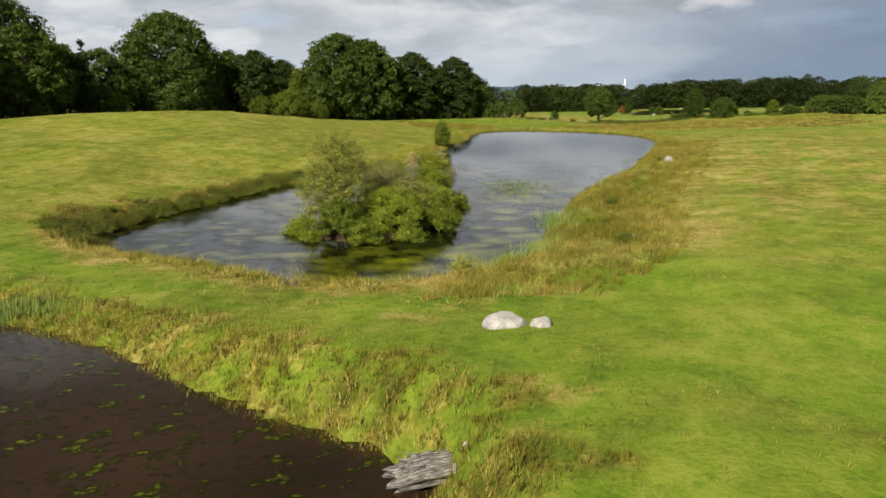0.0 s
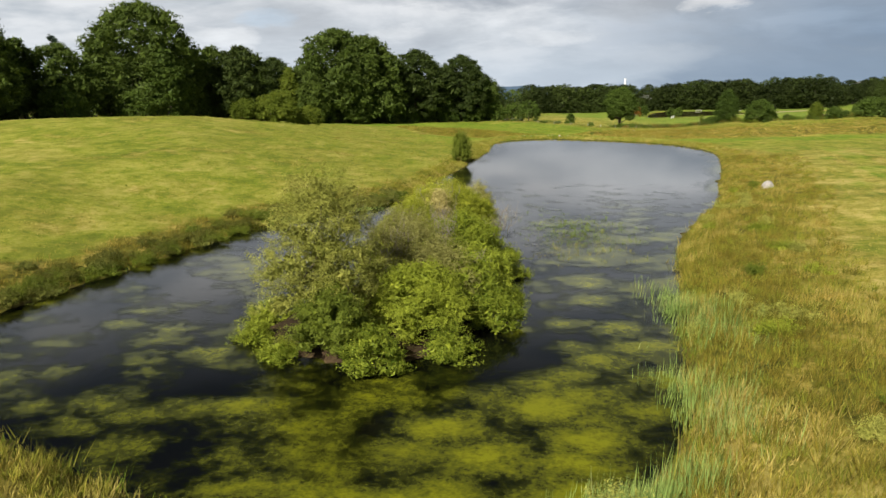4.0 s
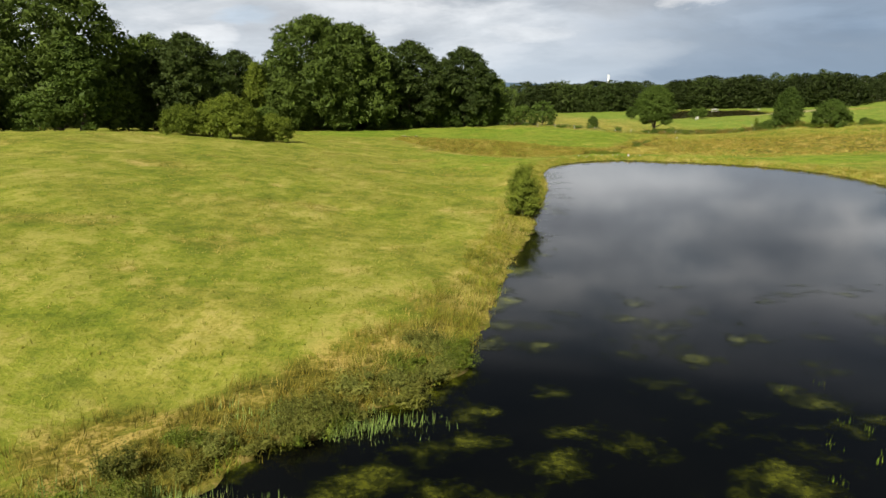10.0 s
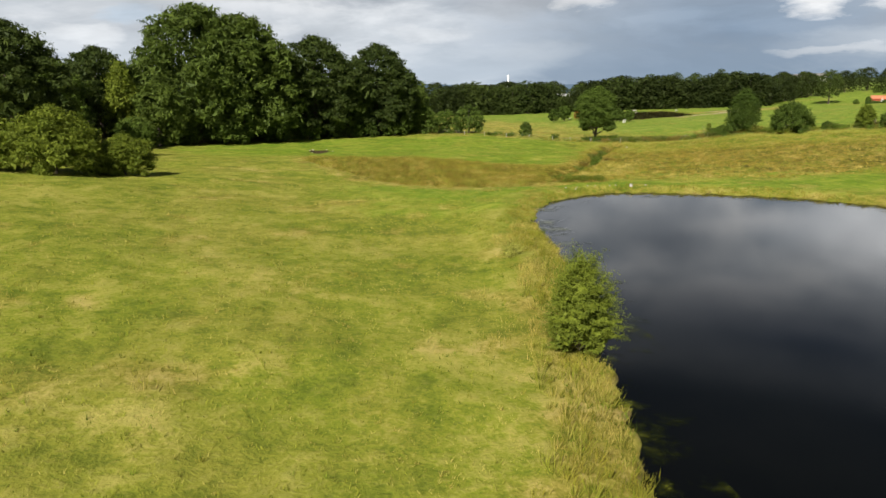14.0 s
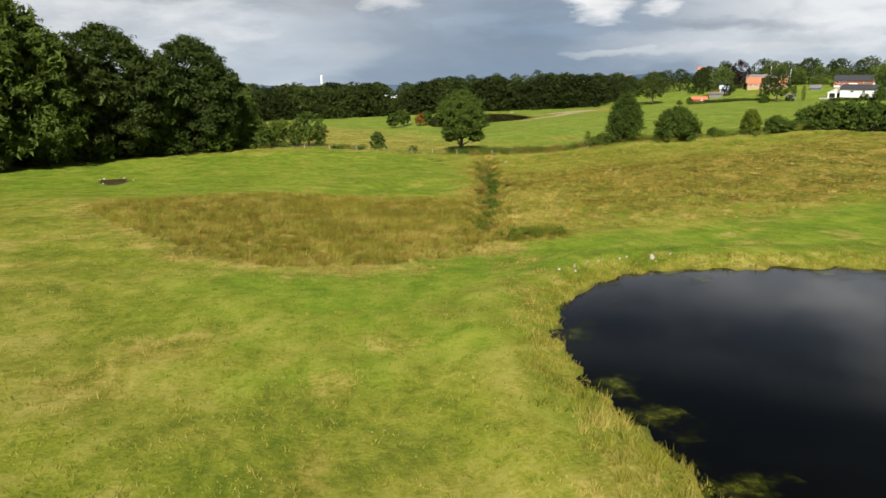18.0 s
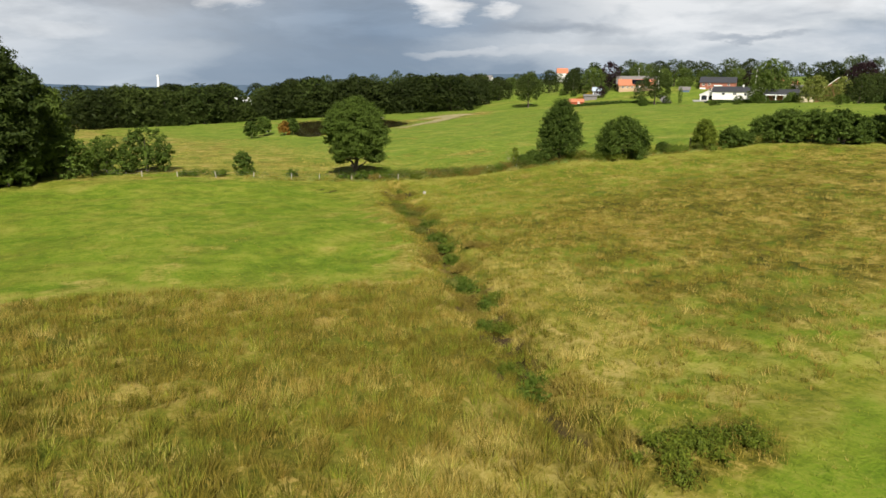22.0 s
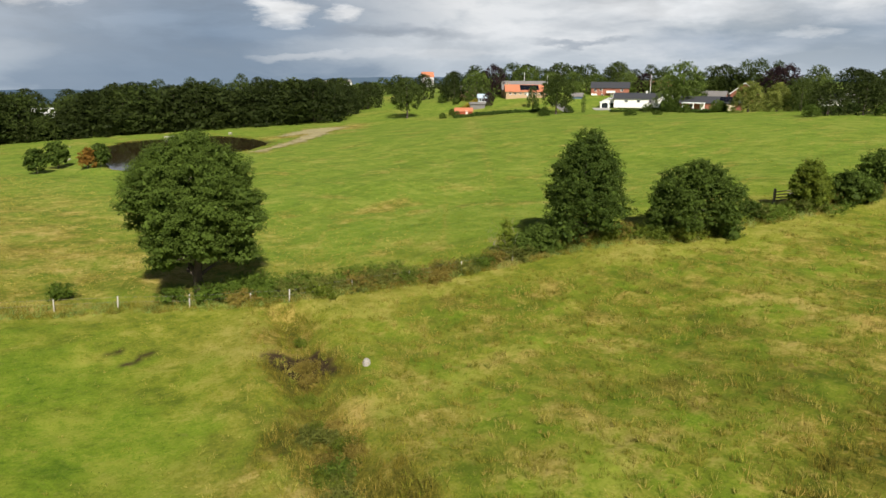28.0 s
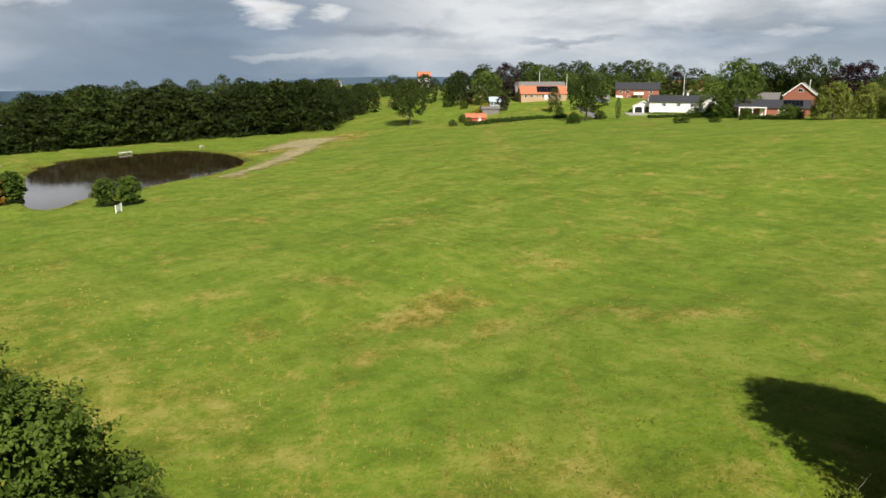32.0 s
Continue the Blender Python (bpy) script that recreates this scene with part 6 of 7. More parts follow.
def dry_patch(poly, step, label, seed):
    """Bare dry ground with a ragged edge, laid on the pasture."""
    x0, x1 = min(p[0] for p in poly), max(p[0] for p in poly)
    y0, y1 = min(p[1] for p in poly), max(p[1] for p in poly)
    V, Q = [], []
    for xc in np.arange(x0 - 3, x1 + 3, step):
        for yc in np.arange(y0 - 3, y1 + 3, step):
            one = np.array([xc]), np.array([yc])
            if float(away(poly, *one)[0]) + 1.5 * float(wave(*one, 5, seed)[0]) + 0.8 * float(wave(*one, 1.6, seed + 1)[0]) < 0:
                k = len(V)
                V += [(xc + a * step, yc + b * step, laid(xc + a * step, yc + b * step) + 0.10) for a, b in ((0, 0), (1, 0), (1, 1), (0, 1))]
                Q.append((k, k + 1, k + 2, k + 3))
    tagged(new("dry_patch", mesh_of("dry_patch", V, Q, dry_soil)), label, "bare ground", kind="structure")


dry_patch([(173, 424), (203, 446), (218, 440), (190, 420)], 1.0, "pale dry trampled patch by the far pond", 301)
dry_patch([(187, 422), (191, 418), (158, 392), (138, 380), (136, 382), (156, 396)], 0.8, "pale dry track along the pasture", 303)

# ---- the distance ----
# the hills' haze is painted on as a blue emission
hills, n = material("blue haze glow")
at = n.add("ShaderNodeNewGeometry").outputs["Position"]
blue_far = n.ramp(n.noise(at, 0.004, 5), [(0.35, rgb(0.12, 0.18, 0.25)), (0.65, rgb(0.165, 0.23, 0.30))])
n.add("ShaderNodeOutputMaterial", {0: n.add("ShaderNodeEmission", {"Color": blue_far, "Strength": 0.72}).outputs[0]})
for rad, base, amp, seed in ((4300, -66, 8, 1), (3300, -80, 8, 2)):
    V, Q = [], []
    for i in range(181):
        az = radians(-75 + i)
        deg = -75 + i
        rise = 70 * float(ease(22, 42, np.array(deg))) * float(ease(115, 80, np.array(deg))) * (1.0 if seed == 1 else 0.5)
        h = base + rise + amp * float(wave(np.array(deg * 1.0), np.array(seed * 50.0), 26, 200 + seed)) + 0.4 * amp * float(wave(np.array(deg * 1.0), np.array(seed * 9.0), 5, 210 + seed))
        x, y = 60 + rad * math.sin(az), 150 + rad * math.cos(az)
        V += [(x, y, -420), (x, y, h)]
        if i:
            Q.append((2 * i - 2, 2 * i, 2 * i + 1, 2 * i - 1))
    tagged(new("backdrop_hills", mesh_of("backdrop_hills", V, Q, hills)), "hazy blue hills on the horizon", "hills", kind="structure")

# tower of a far wind turbine, built without blades
tower = new("chimney_tower")
tower.matrix_basis = pose(806, 3200, -45)
V, Q = tubes([([(0, 0, -20), (0, 0, 20), (0, 0, 38)], (5.0, 4.6, 4.2))], 12)
part("shaft", mesh_of("shaft", V, Q, trim_white, True), tower)
V, Q = tubes([([(0, 0, 37), (0, 0, 40)], (4.9, 4.9))], 12)
part("top_ring", mesh_of("top_ring", V, Q, trim_white, True), tower)
tagged(tower, "white tower far off in the valley", "tower")


# ---- stones, stump, fence, gate ----
rock_mat, n = material("lichened granite")
at = n.add("ShaderNodeTexCoord").outputs["Object"]
f = n.math("ADD", n.math("MULTIPLY", n.noise(at, 1.6, 6, 0.65), 0.6), n.math("MULTIPLY", n.noise(at, 14, 4, 0.7), 0.4))
finish(n, n.ramp(f, [(0.36, rgb(0.17, 0.155, 0.135)), (0.5, rgb(0.36, 0.335, 0.30)), (0.62, rgb(0.50, 0.475, 0.44))]), 0.9, f, 0.6, 0.05)
wood_grey, n = material("weathered grey wood")
at = n.add("ShaderNodeTexCoord").outputs["Object"]
grain = n.noise(n.add("ShaderNodeMapping", {0: at, "Scale": (1.2, 9, 9)}).outputs[0], 2.5, 6, 0.7)
finish(n, n.ramp(grain, [(0.38, rgb(0.035, 0.030, 0.024)), (0.52, rgb(0.17, 0.15, 0.125)), (0.68, rgb(0.46, 0.43, 0.39))]), 0.9, grain, 0.8, 0.03)
post_mat = plain("bleached post", (0.42, 0.39, 0.34), 0.9, 0.3, 5.0)


def boulder(x, y, w, d, h, seed, label, turn=0.0, sink=0.12, mat=None):
    r = np.random.RandomState(seed)
    bm = bmesh.new()
    bmesh.ops.create_icosphere(bm, subdivisions=4 if w > 1 else 3, radius=1)
    cuts = []
    for i in range(9):
        nrm = Vector(r.normal(0, 1, 3))
        nrm.z = abs(nrm.z) * 0.7
        nrm.normalize()
        cuts.append((nrm, r.uniform(0.72, 0.95)))
    for v in bm.verts:
        p = v.co.copy()
        for nrm, k in cuts:
            e = p.dot(nrm) - k
            if e > 0:
                p -= nrm * e * 0.8
        p *= 1 + 0.06 * noise.noise(p * 2.2 + Vector((seed, 0, 0))) + 0.02 * noise.noise(p * 7)
        v.co = (p.x * w / 2, p.y * d / 2, max(p.z, -0.35) * h * 0.8 + h * 0.2)
    ob = new("boulder", mesh_bm("boulder", bm, mat or rock_mat, True))
    ob.matrix_basis = pose(x, y, height_at(x, y) - sink * h, 0, 0, turn)
    tagged(ob, label, "boulder")


boulder(2.7, 27.4, 1.95, 1.5, 0.62, 1, "large rounded pale granite boulder on the grass")
boulder(4.05, 27.0, 0.95, 0.75, 0.45, 2, "smaller pale granite boulder beside the large one", 20)
boulder(30.2, 94.8, 1.5, 1.2, 0.8, 3, "white boulder in the tall bank grass", 40)
boulder(0.75, 18.2, 0.24, 0.2, 0.3, 4, "small pale stone in the grass")
boulder(0.45, 17.75, 0.18, 0.15, 0.26, 5, "small pale stone in the grass", 50, 0.05)
boulder(20.9, 164.0, 0.35, 0.3, 0.3, 6, "white stone on the pond's edge", 10)
for i, (x, y) in enumerate(((14.1, 163.6), (15.4, 163.9), (16.6, 164.3), (17.4, 164.3), (18.9, 164.2), (19.6, 164.4), (22.6, 163.9), (15.0, 163.2))):
    boulder(x, y + 0.4, 0.17, 0.14, 0.13, 10 + i, "small pale stone along the pond's edge", 37 * i)
boulder(58.4, 250.2, 0.72, 0.5, 0.40, 20, "upright white stone in the rough grass", 30)
for i, (x, y, w) in enumerate(((-11.0, 249.6, 0.5), (-11.6, 248.4, 0.35), (-8.2, 250.6, 0.5), (-7.0, 246.2, 0.4), (-11.1, 244.4, 0.3))):
    boulder(x, y, w, w * 0.7, w * 0.4, 60 + i, "pale stone beside the bare feeding place", 33 * i)
boulder(12.6, 45.6, 0.28, 0.22, 0.2, 21, "small pale stone on the bank")
for i, (x, y) in enumerate(((121, 466), (124, 468), (118.5, 465), (101.5, 411), (103, 413))):
    boulder(x, y, 0.9, 0.7, 0.35, 30 + i, "pale stone on the far pond's lawn", 41 * i)


def stump(x, y, z, turn):
    """A fallen, hollowed grey trunk that juts over the water."""
    root = new("tree_stump")
    root.matrix_basis = pose(x, y, z, 0, -4, turn) @ Matrix.Diagonal((1.2, 1.15, 1.15, 1.0))
    r = np.random.RandomState(5)
    V, Q = [], []
    L, S = 12, 20
    for i in range(L):
        s = i / (L - 1)
        rad = 0.40 + 0.16 * math.sin(2.6 * s + 0.4)
        for k in range(S):
            a = 2 * math.pi * k / S
            ridge = 1 + 0.16 * math.sin(5 * a + 1.3 * math.sin(4 * s)) + 0.09 * math.sin(11 * a + 3 * s) + r.normal(0, 0.02)
            px = -1.15 + 2.3 * s + (0.14 * math.sin(4 * a) if i in (0, L - 1) else 0)
            V.append((px, rad * ridge * math.cos(a) * 0.95, rad * ridge * math.sin(a) * 0.50 + 0.10 * math.sin(3 * s)))
    for i in range(L - 1):
        for k in range(S):
            Q.append((i * S + k, i * S + (k + 1) % S, (i + 1) * S + (k + 1) % S, (i + 1) * S + k))
    # hollow ends
    for i, back in ((0, 0.5), (L - 1, -0.4)):
        base = len(V)
        for k in range(S):
            v = V[i * S + k]
            V.append((v[0] + back, v[1] * 0.5, v[2] * 0.5))
        for k in range(S):
            Q.append((i * S + k, base + k, base + (k + 1) % S, i * S + (k + 1) % S))
    part("log", mesh_of("log", V, Q, wood_grey, True), root)
    spl = []
    for i in range(7):
        a = np.array((r.uniform(-0.7, 0.6), r.uniform(-0.3, 0.3), 0.3))
        spl.append((crooked(r, a, a + (r.uniform(-0.9, 0.5), r.uniform(-0.2, 0.2), r.uniform(0.02, 0.2)), 4, 0.03), (0.09, 0.07, 0.05, 0.015)))
    V, Q = tubes(spl, 6)
    part("splinter", mesh_of("splinter", V, Q, wood_grey, True), root)
    spl = []
    for i in range(5):
        a = np.array((-0.7 + 0.1 * i, -0.25 + 0.1 * i, -0.1))
        spl.append((crooked(r, a, a + (-0.7, r.uniform(-0.5, 0.4), -0.6), 5, 0.05), (0.11, 0.09, 0.07, 0.05, 0.02)))
    V, Q = tubes(spl, 6)
    part("root", mesh_of("root", V, Q, wood_grey, True), root)
    tagged(root, "grey weathered hollow tree stump at the water's edge", "tree stump")


stump(-0.05, 18.4, height_at(-0.45, 18.35) + 0.62, 12)


def fence_post(x, y, h, lean, turn):
    root = new("fence_post")
    root.matrix_basis = pose(x, y, height_at(x, y), lean, lean * 0.4, turn)
    r = 0.06
    V, Q = tubes([([(0, 0, -0.4), (0.01, 0, h * 0.5), (0, 0, h), (0, 0, h + 0.03)], (r, r * 0.96, r * 0.9, r * 0.5))], 7)
    part("stake", mesh_of("stake", V, Q, post_mat, True), root)
    part("staple", boxes("staple", [(-0.03, -r - 0.02, h * 0.8, 0.03, -r + 0.02, h * 0.8 + 0.05)], roof_grey), root)
    tagged(root, "bleached wooden fence post at the pasture's edge", "fence post", "pasture fence posts")


posts = [(14.2, 296.4), (22.1, 291.1), (28.6, 286.7), (33.4, 284.0), (38.7, 281.3), (43.9, 278.3), (49.5, 276.1), (53.3, 273.6), (57.3, 269.8), (61.0, 266.9), (63.0, 264.5), (68.3, 263.0), (72.4, 260.4), (76.5, 258.1), (81.0, 255.9)]
r = np.random.RandomState(9)
for x, y in posts:
    fence_post(x, y, r.uniform(0.8, 1.1), r.uniform(-6, 6), r.uniform(0, 90))
wire = [(x, y, height_at(x, y) + h) for h in (0.55, 0.95) for x, y in posts]
k = len(posts)
V, Q = tubes([(wire[:k], [0.007] * k), (wire[k:], [0.007] * k)], 4)
tagged(new("fence_wire", mesh_of("fence_wire", V, Q, roof_grey)), "thin wire strung between the fence posts", "wire")


def field_gate(x, y, turn):
    root = new("field_gate")
    root.matrix_basis = pose(x, y, height_at(x, y), 0, 0, turn)
    for px in (0, 3.4):
        part("gate_post", boxes("gate_post", [(px - 0.1, -0.1, -0.3, px + 0.1, 0.1, 1.7)], wood_grey, 0.015), root)
    for i in range(4):
        part("rail", boxes("rail", [(0.1, -0.03, 0.3 + 0.32 * i, 3.3, 0.03, 0.41 + 0.32 * i)], wood_grey, 0.008), root)
    part("brace", boxes("brace", [(-0.05, -0.05, 0, 0.05, -0.03, 2.2)], wood_grey), root, "", pose(2.4, 0, 0.2, 0, 28, 0))
    tagged(root, "grey wooden field gate in the hedge", "gate")


field_gate(110.8, 243.6, -20)


def white_hurdle(x, y, turn):
    root = new("hurdle")
    root.matrix_basis = pose(x, y, height_at(x, y), 0, 0, turn)
    for i in range(4):
        part("rail", boxes("rail", [(-1.0, -0.03, 0.25 + 0.28 * i, 1.0, 0.03, 0.38 + 0.28 * i)], trim_white), root)
    for px in (-0.95, 0.95):
        part("upright", boxes("upright", [(px - 0.07, -0.07, -0.2, px + 0.07, 0.07, 1.3)], trim_white), root)
    tagged(root, "white wooden hurdle by the bushes", "hurdle")


white_hurdle(106.5, 362.5, 40)


def jetty(x, y, turn):
    root = new("jetty")
    root.matrix_basis = pose(x, y, FAR_LEVEL + 0.5, 0, 0, turn)
    for i in range(9):
        part("plank", boxes("plank", [(-1.8 + 0.4 * i, -0.5, 0, -1.42 + 0.4 * i, 0.5, 0.08)], trim_white), root)
    for px in (-1.6, 0, 1.6):
        for py in (-0.4, 0.4):
            part("pile", boxes("pile", [(px - 0.09, py - 0.09, -1.3, px + 0.09, py + 0.09, 0.3)], post_mat), root)
    tagged(root, "small white jetty on the far pond", "jetty")


jetty(150, 451.4, 12)
bench = new("bench")
bench.matrix_basis = pose(176, 456, height_at(176, 456), 0, 0, 20)
part("seat", boxes("seat", [(-0.9, -0.25, 0.42, 0.9, 0.25, 0.48)], post_mat), bench)
part("backrest", boxes("backrest", [(-0.9, 0.22, 0.55, 0.9, 0.27, 0.9)], post_mat), bench)
for px in (-0.7, 0.7):
    part("leg", boxes("leg", [(px - 0.05, -0.22, -0.1, px + 0.05, 0.26, 0.42)], post_mat), bench)
tagged(bench, "plain wooden bench above the far pond", "bench")


# ---- dead wood on the island and in the hedge ----
def dead_branches(x, y, z, count, reach, seed, label):
    r = np.random.RandomState(seed)
    paths = []
    for i in range(count):
        a = np.array((r.normal(0, 0.35), r.normal(0, 0.35), 0.0))
        az = r.uniform(0, 6.28)
        up_ = r.uniform(0.6, 1.25)
        tip = a + np.array((math.cos(az) * reach * 0.4, math.sin(az) * reach * 0.4, reach * up_))
        main = crooked(r, a, tip, 6, 0.09 * reach)
        paths.append((main, np.linspace(0.020, 0.005, 6)))
        for j in range(7):
            b = main[r.randint(2, 6)]
            paths.append((crooked(r, b, b + r.normal(0, 0.16, 3) * reach * 0.8 + (0, 0, 0.25 * reach), 4, 0.03), np.linspace(0.009, 0.003, 4)))
    V, Q = tubes(paths, 4)
    ob = new("dead_shrub", mesh_of("dead_shrub", V, Q, twig))
    ob.matrix_basis = pose(x, y, z)
    tagged(ob, label, "dead shrub")


for i, (x, y, z, c, rch) in enumerate(((-4.6, 65.4, 2.3, 16, 1.5), (-0.6, 60.2, 1.4, 12, 1.2), (-2.4, 62.8, 2.6, 16, 1.4), (-2.6, 66.8, 2.4, 16, 1.4), (-2.4, 71.2, 3.3, 12, 1.1), (-0.6, 72.6, 3.1, 12, 1.1), (-3.8, 72.4, 2.8, 12, 1.2), (0.6, 67.0, 1.9, 12, 1.2), (-6.0, 62.8, 2.2, 14, 1.6), (-7.8, 60.2, 2.0, 5, 2.7), (-9.2, 57.4, 2.0, 4, 3.0), (-5.2, 59.4, 1.8, 12, 2.2), (1.6, 71.6, 1.6, 9, 1.5))):
    dead_branches(x, y, z, c, rch, 60 + i, "bare grey dead branches in the island's thicket")
dead_branches(-7.8, 36.2, height_at(-7.8, 36.2), 9, 0.9, 70, "dry bare shrub on the bank")
dead_branches(81.7, 257.7, height_at(81.7, 257.7), 8, 2.6, 71, "half-bare grey branches in the hedge")

# ---- herbs along ditch and hedge ----
def herb_patch(name, x, y, w, h, seed, mat, label, leaf=0.1):
    r = np.random.RandomState(seed)
    lobes = [(r.normal(0, w * 0.3), r.normal(0, w * 0.3), h * r.uniform(0.3, 0.6), w * r.uniform(0.22, 0.36), w * r.uniform(0.22, 0.36), h * r.uniform(0.35, 0.5)) for _ in range(8)]
    V, Q = foliage(r, lobes, 110, 20, 0.2, leaf * 0.7, 0, 0.5, 1.2, True)
    ob = new(name, mesh_of(name, V, Q, mat))
    ob.matrix_basis = pose(x, y, height_at(x, y))
    tagged(ob, label, "plants")


for i, (x, y, w, h) in enumerate(((39.9, 220.8, 2.0, 0.9), (38.2, 217.0, 1.5, 0.8), (31.4, 205.6, 1.8, 0.8), (33.0, 208.2, 1.1, 0.6), (29.8, 200.8, 1.2, 0.6), (21.2, 187.0, 1.4, 0.8), (43.6, 227.6, 1.7, 0.6), (47.6, 238.4, 1.2, 0.5), (49.4, 242.0, 1.5, 0.6), (36.6, 214.0, 1.0, 0.7), (27.0, 197.6, 0.9, 0.5))):
    herb_patch("nettle_clump", x, y, w, h, 100 + i, herb, "dark green nettles growing in the ditch", 0.09)
for i, (x, y) in enumerate(((19.4, 179.0), (21.0, 178.4), (22.8, 177.8))):
    herb_patch("bramble_patch", x, y, 1.5, 0.4, 340 + i, leaf_hill, "low dark scrub at the head of the ditch", 0.08)
r = np.random.RandomState(33)
for i in range(58):
    s = i / 57.0
    j = min(int(s * 6.999), 6)
    a, b = HEDGE[4 + j], HEDGE[5 + j]
    f = s * 7 - j
    x, y = a[0] + (b[0] - a[0]) * f + r.normal(0, 0.5), a[1] + (b[1] - a[1]) * f + r.normal(0, 0.5) + 0.4
    herb_patch("bramble_patch", x, y, r.uniform(2.0, 3.0), r.uniform(0.8, 1.4), 200 + i, (herb, bramble, bramble, rusty_herb, leaf_hill)[r.randint(5)], "low bramble and nettle growth along the fence", 0.09)
for i, (x, y, w, h) in enumerate(((64.5, 269.0, 3.6, 1.6), (67.1, 267.9, 2.6, 1.1), (69.9, 265.7, 2.6, 1.2), (63.1, 271.0, 2.4, 1.2), (72.8, 263.5, 2.2, 1.0), (50.6, 279.1, 2.0, 1.2), (43.6, 282.1, 2.4, 1.0), (36.6, 285.0, 2.4, 1.0), (40.2, 283.0, 2.0, 0.9), (57.8, 273.1, 1.8, 0.8))):
    herb_patch("bramble_bush", x, y, w, h, 300 + i, herb, "green bramble scrub beside the oak and fence", 0.11)
for i, (x, y, w, h) in enumerate(((60.6, 269.4, 3.2, 1.5), (57.9, 270.8, 2.6, 1.3), (62.8, 268.2, 2.8, 1.4), (64.6, 266.6, 2.6, 1.3))):
    herb_patch("bramble_bush", x, y, w, h, 330 + i, herb, "green bramble scrub at the oak's foot", 0.11)
r = np.random.RandomState(34)
for i in range(46):
    y = r.uniform(36, 100)
    x = 3.5 + (y - 42) * 0.32 + r.uniform(-1.0, 8.5)
    if float(away(LONG_POND, np.array([x]), np.array([y]))[0]) > 0.6:
        herb_patch("herb_clump", x, y, r.uniform(0.5, 1.1), r.uniform(0.25, 0.5), 500 + i, (leaf_hill, leaf_willow, leaf_lime, leaf_willow)[r.randint(4)], "leafy green herbs among the bank grass", 0.06)
for i in range(130):
    y = r.uniform(48, 95)
    x = float(np.interp(y, (48, 53, 60, 69, 78, 83.5, 88.6, 92, 97.3, 106), (-23, -26.5, -25.5, -21.5, -18.3, -15.5, -11, -6.6, -5, -2.9))) - abs(r.normal(0, 1.5))
    if float(away(LONG_POND, np.array([x]), np.array([y]))[0]) > 0.1:
        herb_patch("sedge_clump", x, y, r.uniform(0.8, 1.7), r.uniform(0.25, 0.6), 5600 + i, (sedge_leaf, sedge_leaf, sedge_leaf, bramble, leaf_hill)[r.randint(5)], "brown-green sedge and herbs on the steep bank", 0.05)
r = np.random.RandomState(35)
for i in range(46):
    s = r.uniform(0.08, 0.97) * (len(DITCH) - 1)
    a, b, q = DITCH[int(s)], DITCH[int(s) + 1], s - int(s)
    x, y = a[0] + (b[0] - a[0]) * q + r.normal(0.3, 1.0), a[1] + (b[1] - a[1]) * q + r.normal(0, 0.6)
    herb_patch("weed_clump", x, y, r.uniform(0.7, 1.5), r.uniform(0.2, 0.5), 600 + i, (bramble, rusty_herb, rusty_herb, rusty_herb, leaf_hill)[r.randint(5)], "olive and brown weeds on the ditch's banks", 0.08)
herb_patch("bank_shrub", 1.6, 38.2, 1.8, 0.8, 320, leaf_willow, "low grey-green shrub on the bank", 0.06)
herb_patch("thistle_patch", 2.0, 139.1, 1.3, 0.5, 321, leaf_willow, "bluish thistles in the meadow", 0.06)

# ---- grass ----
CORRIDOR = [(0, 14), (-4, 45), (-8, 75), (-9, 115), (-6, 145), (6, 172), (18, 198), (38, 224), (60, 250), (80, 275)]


def tuft_mesh(name, x, y, z, high, blades, wide, splay, mat, label, seed):
    """Tufts of bent grass blades, one triangle each."""
    r = np.random.RandomState(seed)
    k = len(x)
    p = np.repeat(np.stack([x, y, z], -1), blades, 0)
    h = np.repeat(high, blades) * r.uniform(0.55, 1.15, k * blades)
    p[:, :2] += r.normal(0, 1, (k * blades, 2)) * (np.repeat(high, blades) * 0.30 + 0.03)[:, None]
    a = r.uniform(0, 6.28, k * blades)
    side = np.stack([np.cos(a), np.sin(a), np.zeros_like(a)], -1) * (wide * r.uniform(0.6, 1.4, k * blades))[:, None]
    b = r.uniform(0, 6.28, k * blades)
    tip = p + np.stack([np.cos(b) * splay * h + 0.10 * h, np.sin(b) * splay * h + 0.06 * h, h], -1)
    p[:, 2] -= 0.03
    V = np.stack([p - side, p + side, tip], 1).reshape(-1, 3)
    tagged(new(name, mesh_of(name, V, np.arange(len(V)).reshape(-1, 3), mat)), label, "grass", kind="stuff")


def scatter(count, x0, x1, y0, y1, seed):
    r = np.random.RandomState(seed)
    return r.uniform(x0, x1, count), r.uniform(y0, y1, count), r


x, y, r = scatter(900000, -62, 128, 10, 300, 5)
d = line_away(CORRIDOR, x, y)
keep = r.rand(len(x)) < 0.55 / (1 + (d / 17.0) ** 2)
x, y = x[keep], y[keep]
wet = np.minimum(away(LONG_POND, x, y), away(NEAR_POND, x, y))
x, y, wet = x[wet > 0.2], y[wet > 0.2], wet[wet > 0.2]
cv = covers(x, y)
u = r.rand(len(x))
rushes = cv[:, 2] > 0.25 + 0.5 * u
straws = ~rushes & (cv[:, 1] > 0.2 + 0.55 * u)
greens = ~rushes & ~straws & (cv[:, 0] > 0.15 + 0.6 * u)
short = ~rushes & ~straws & ~greens
bare = cv[:, 3] > 0.5
size = 0.75 + 0.45 * wave(x, y, 2.4, 14)
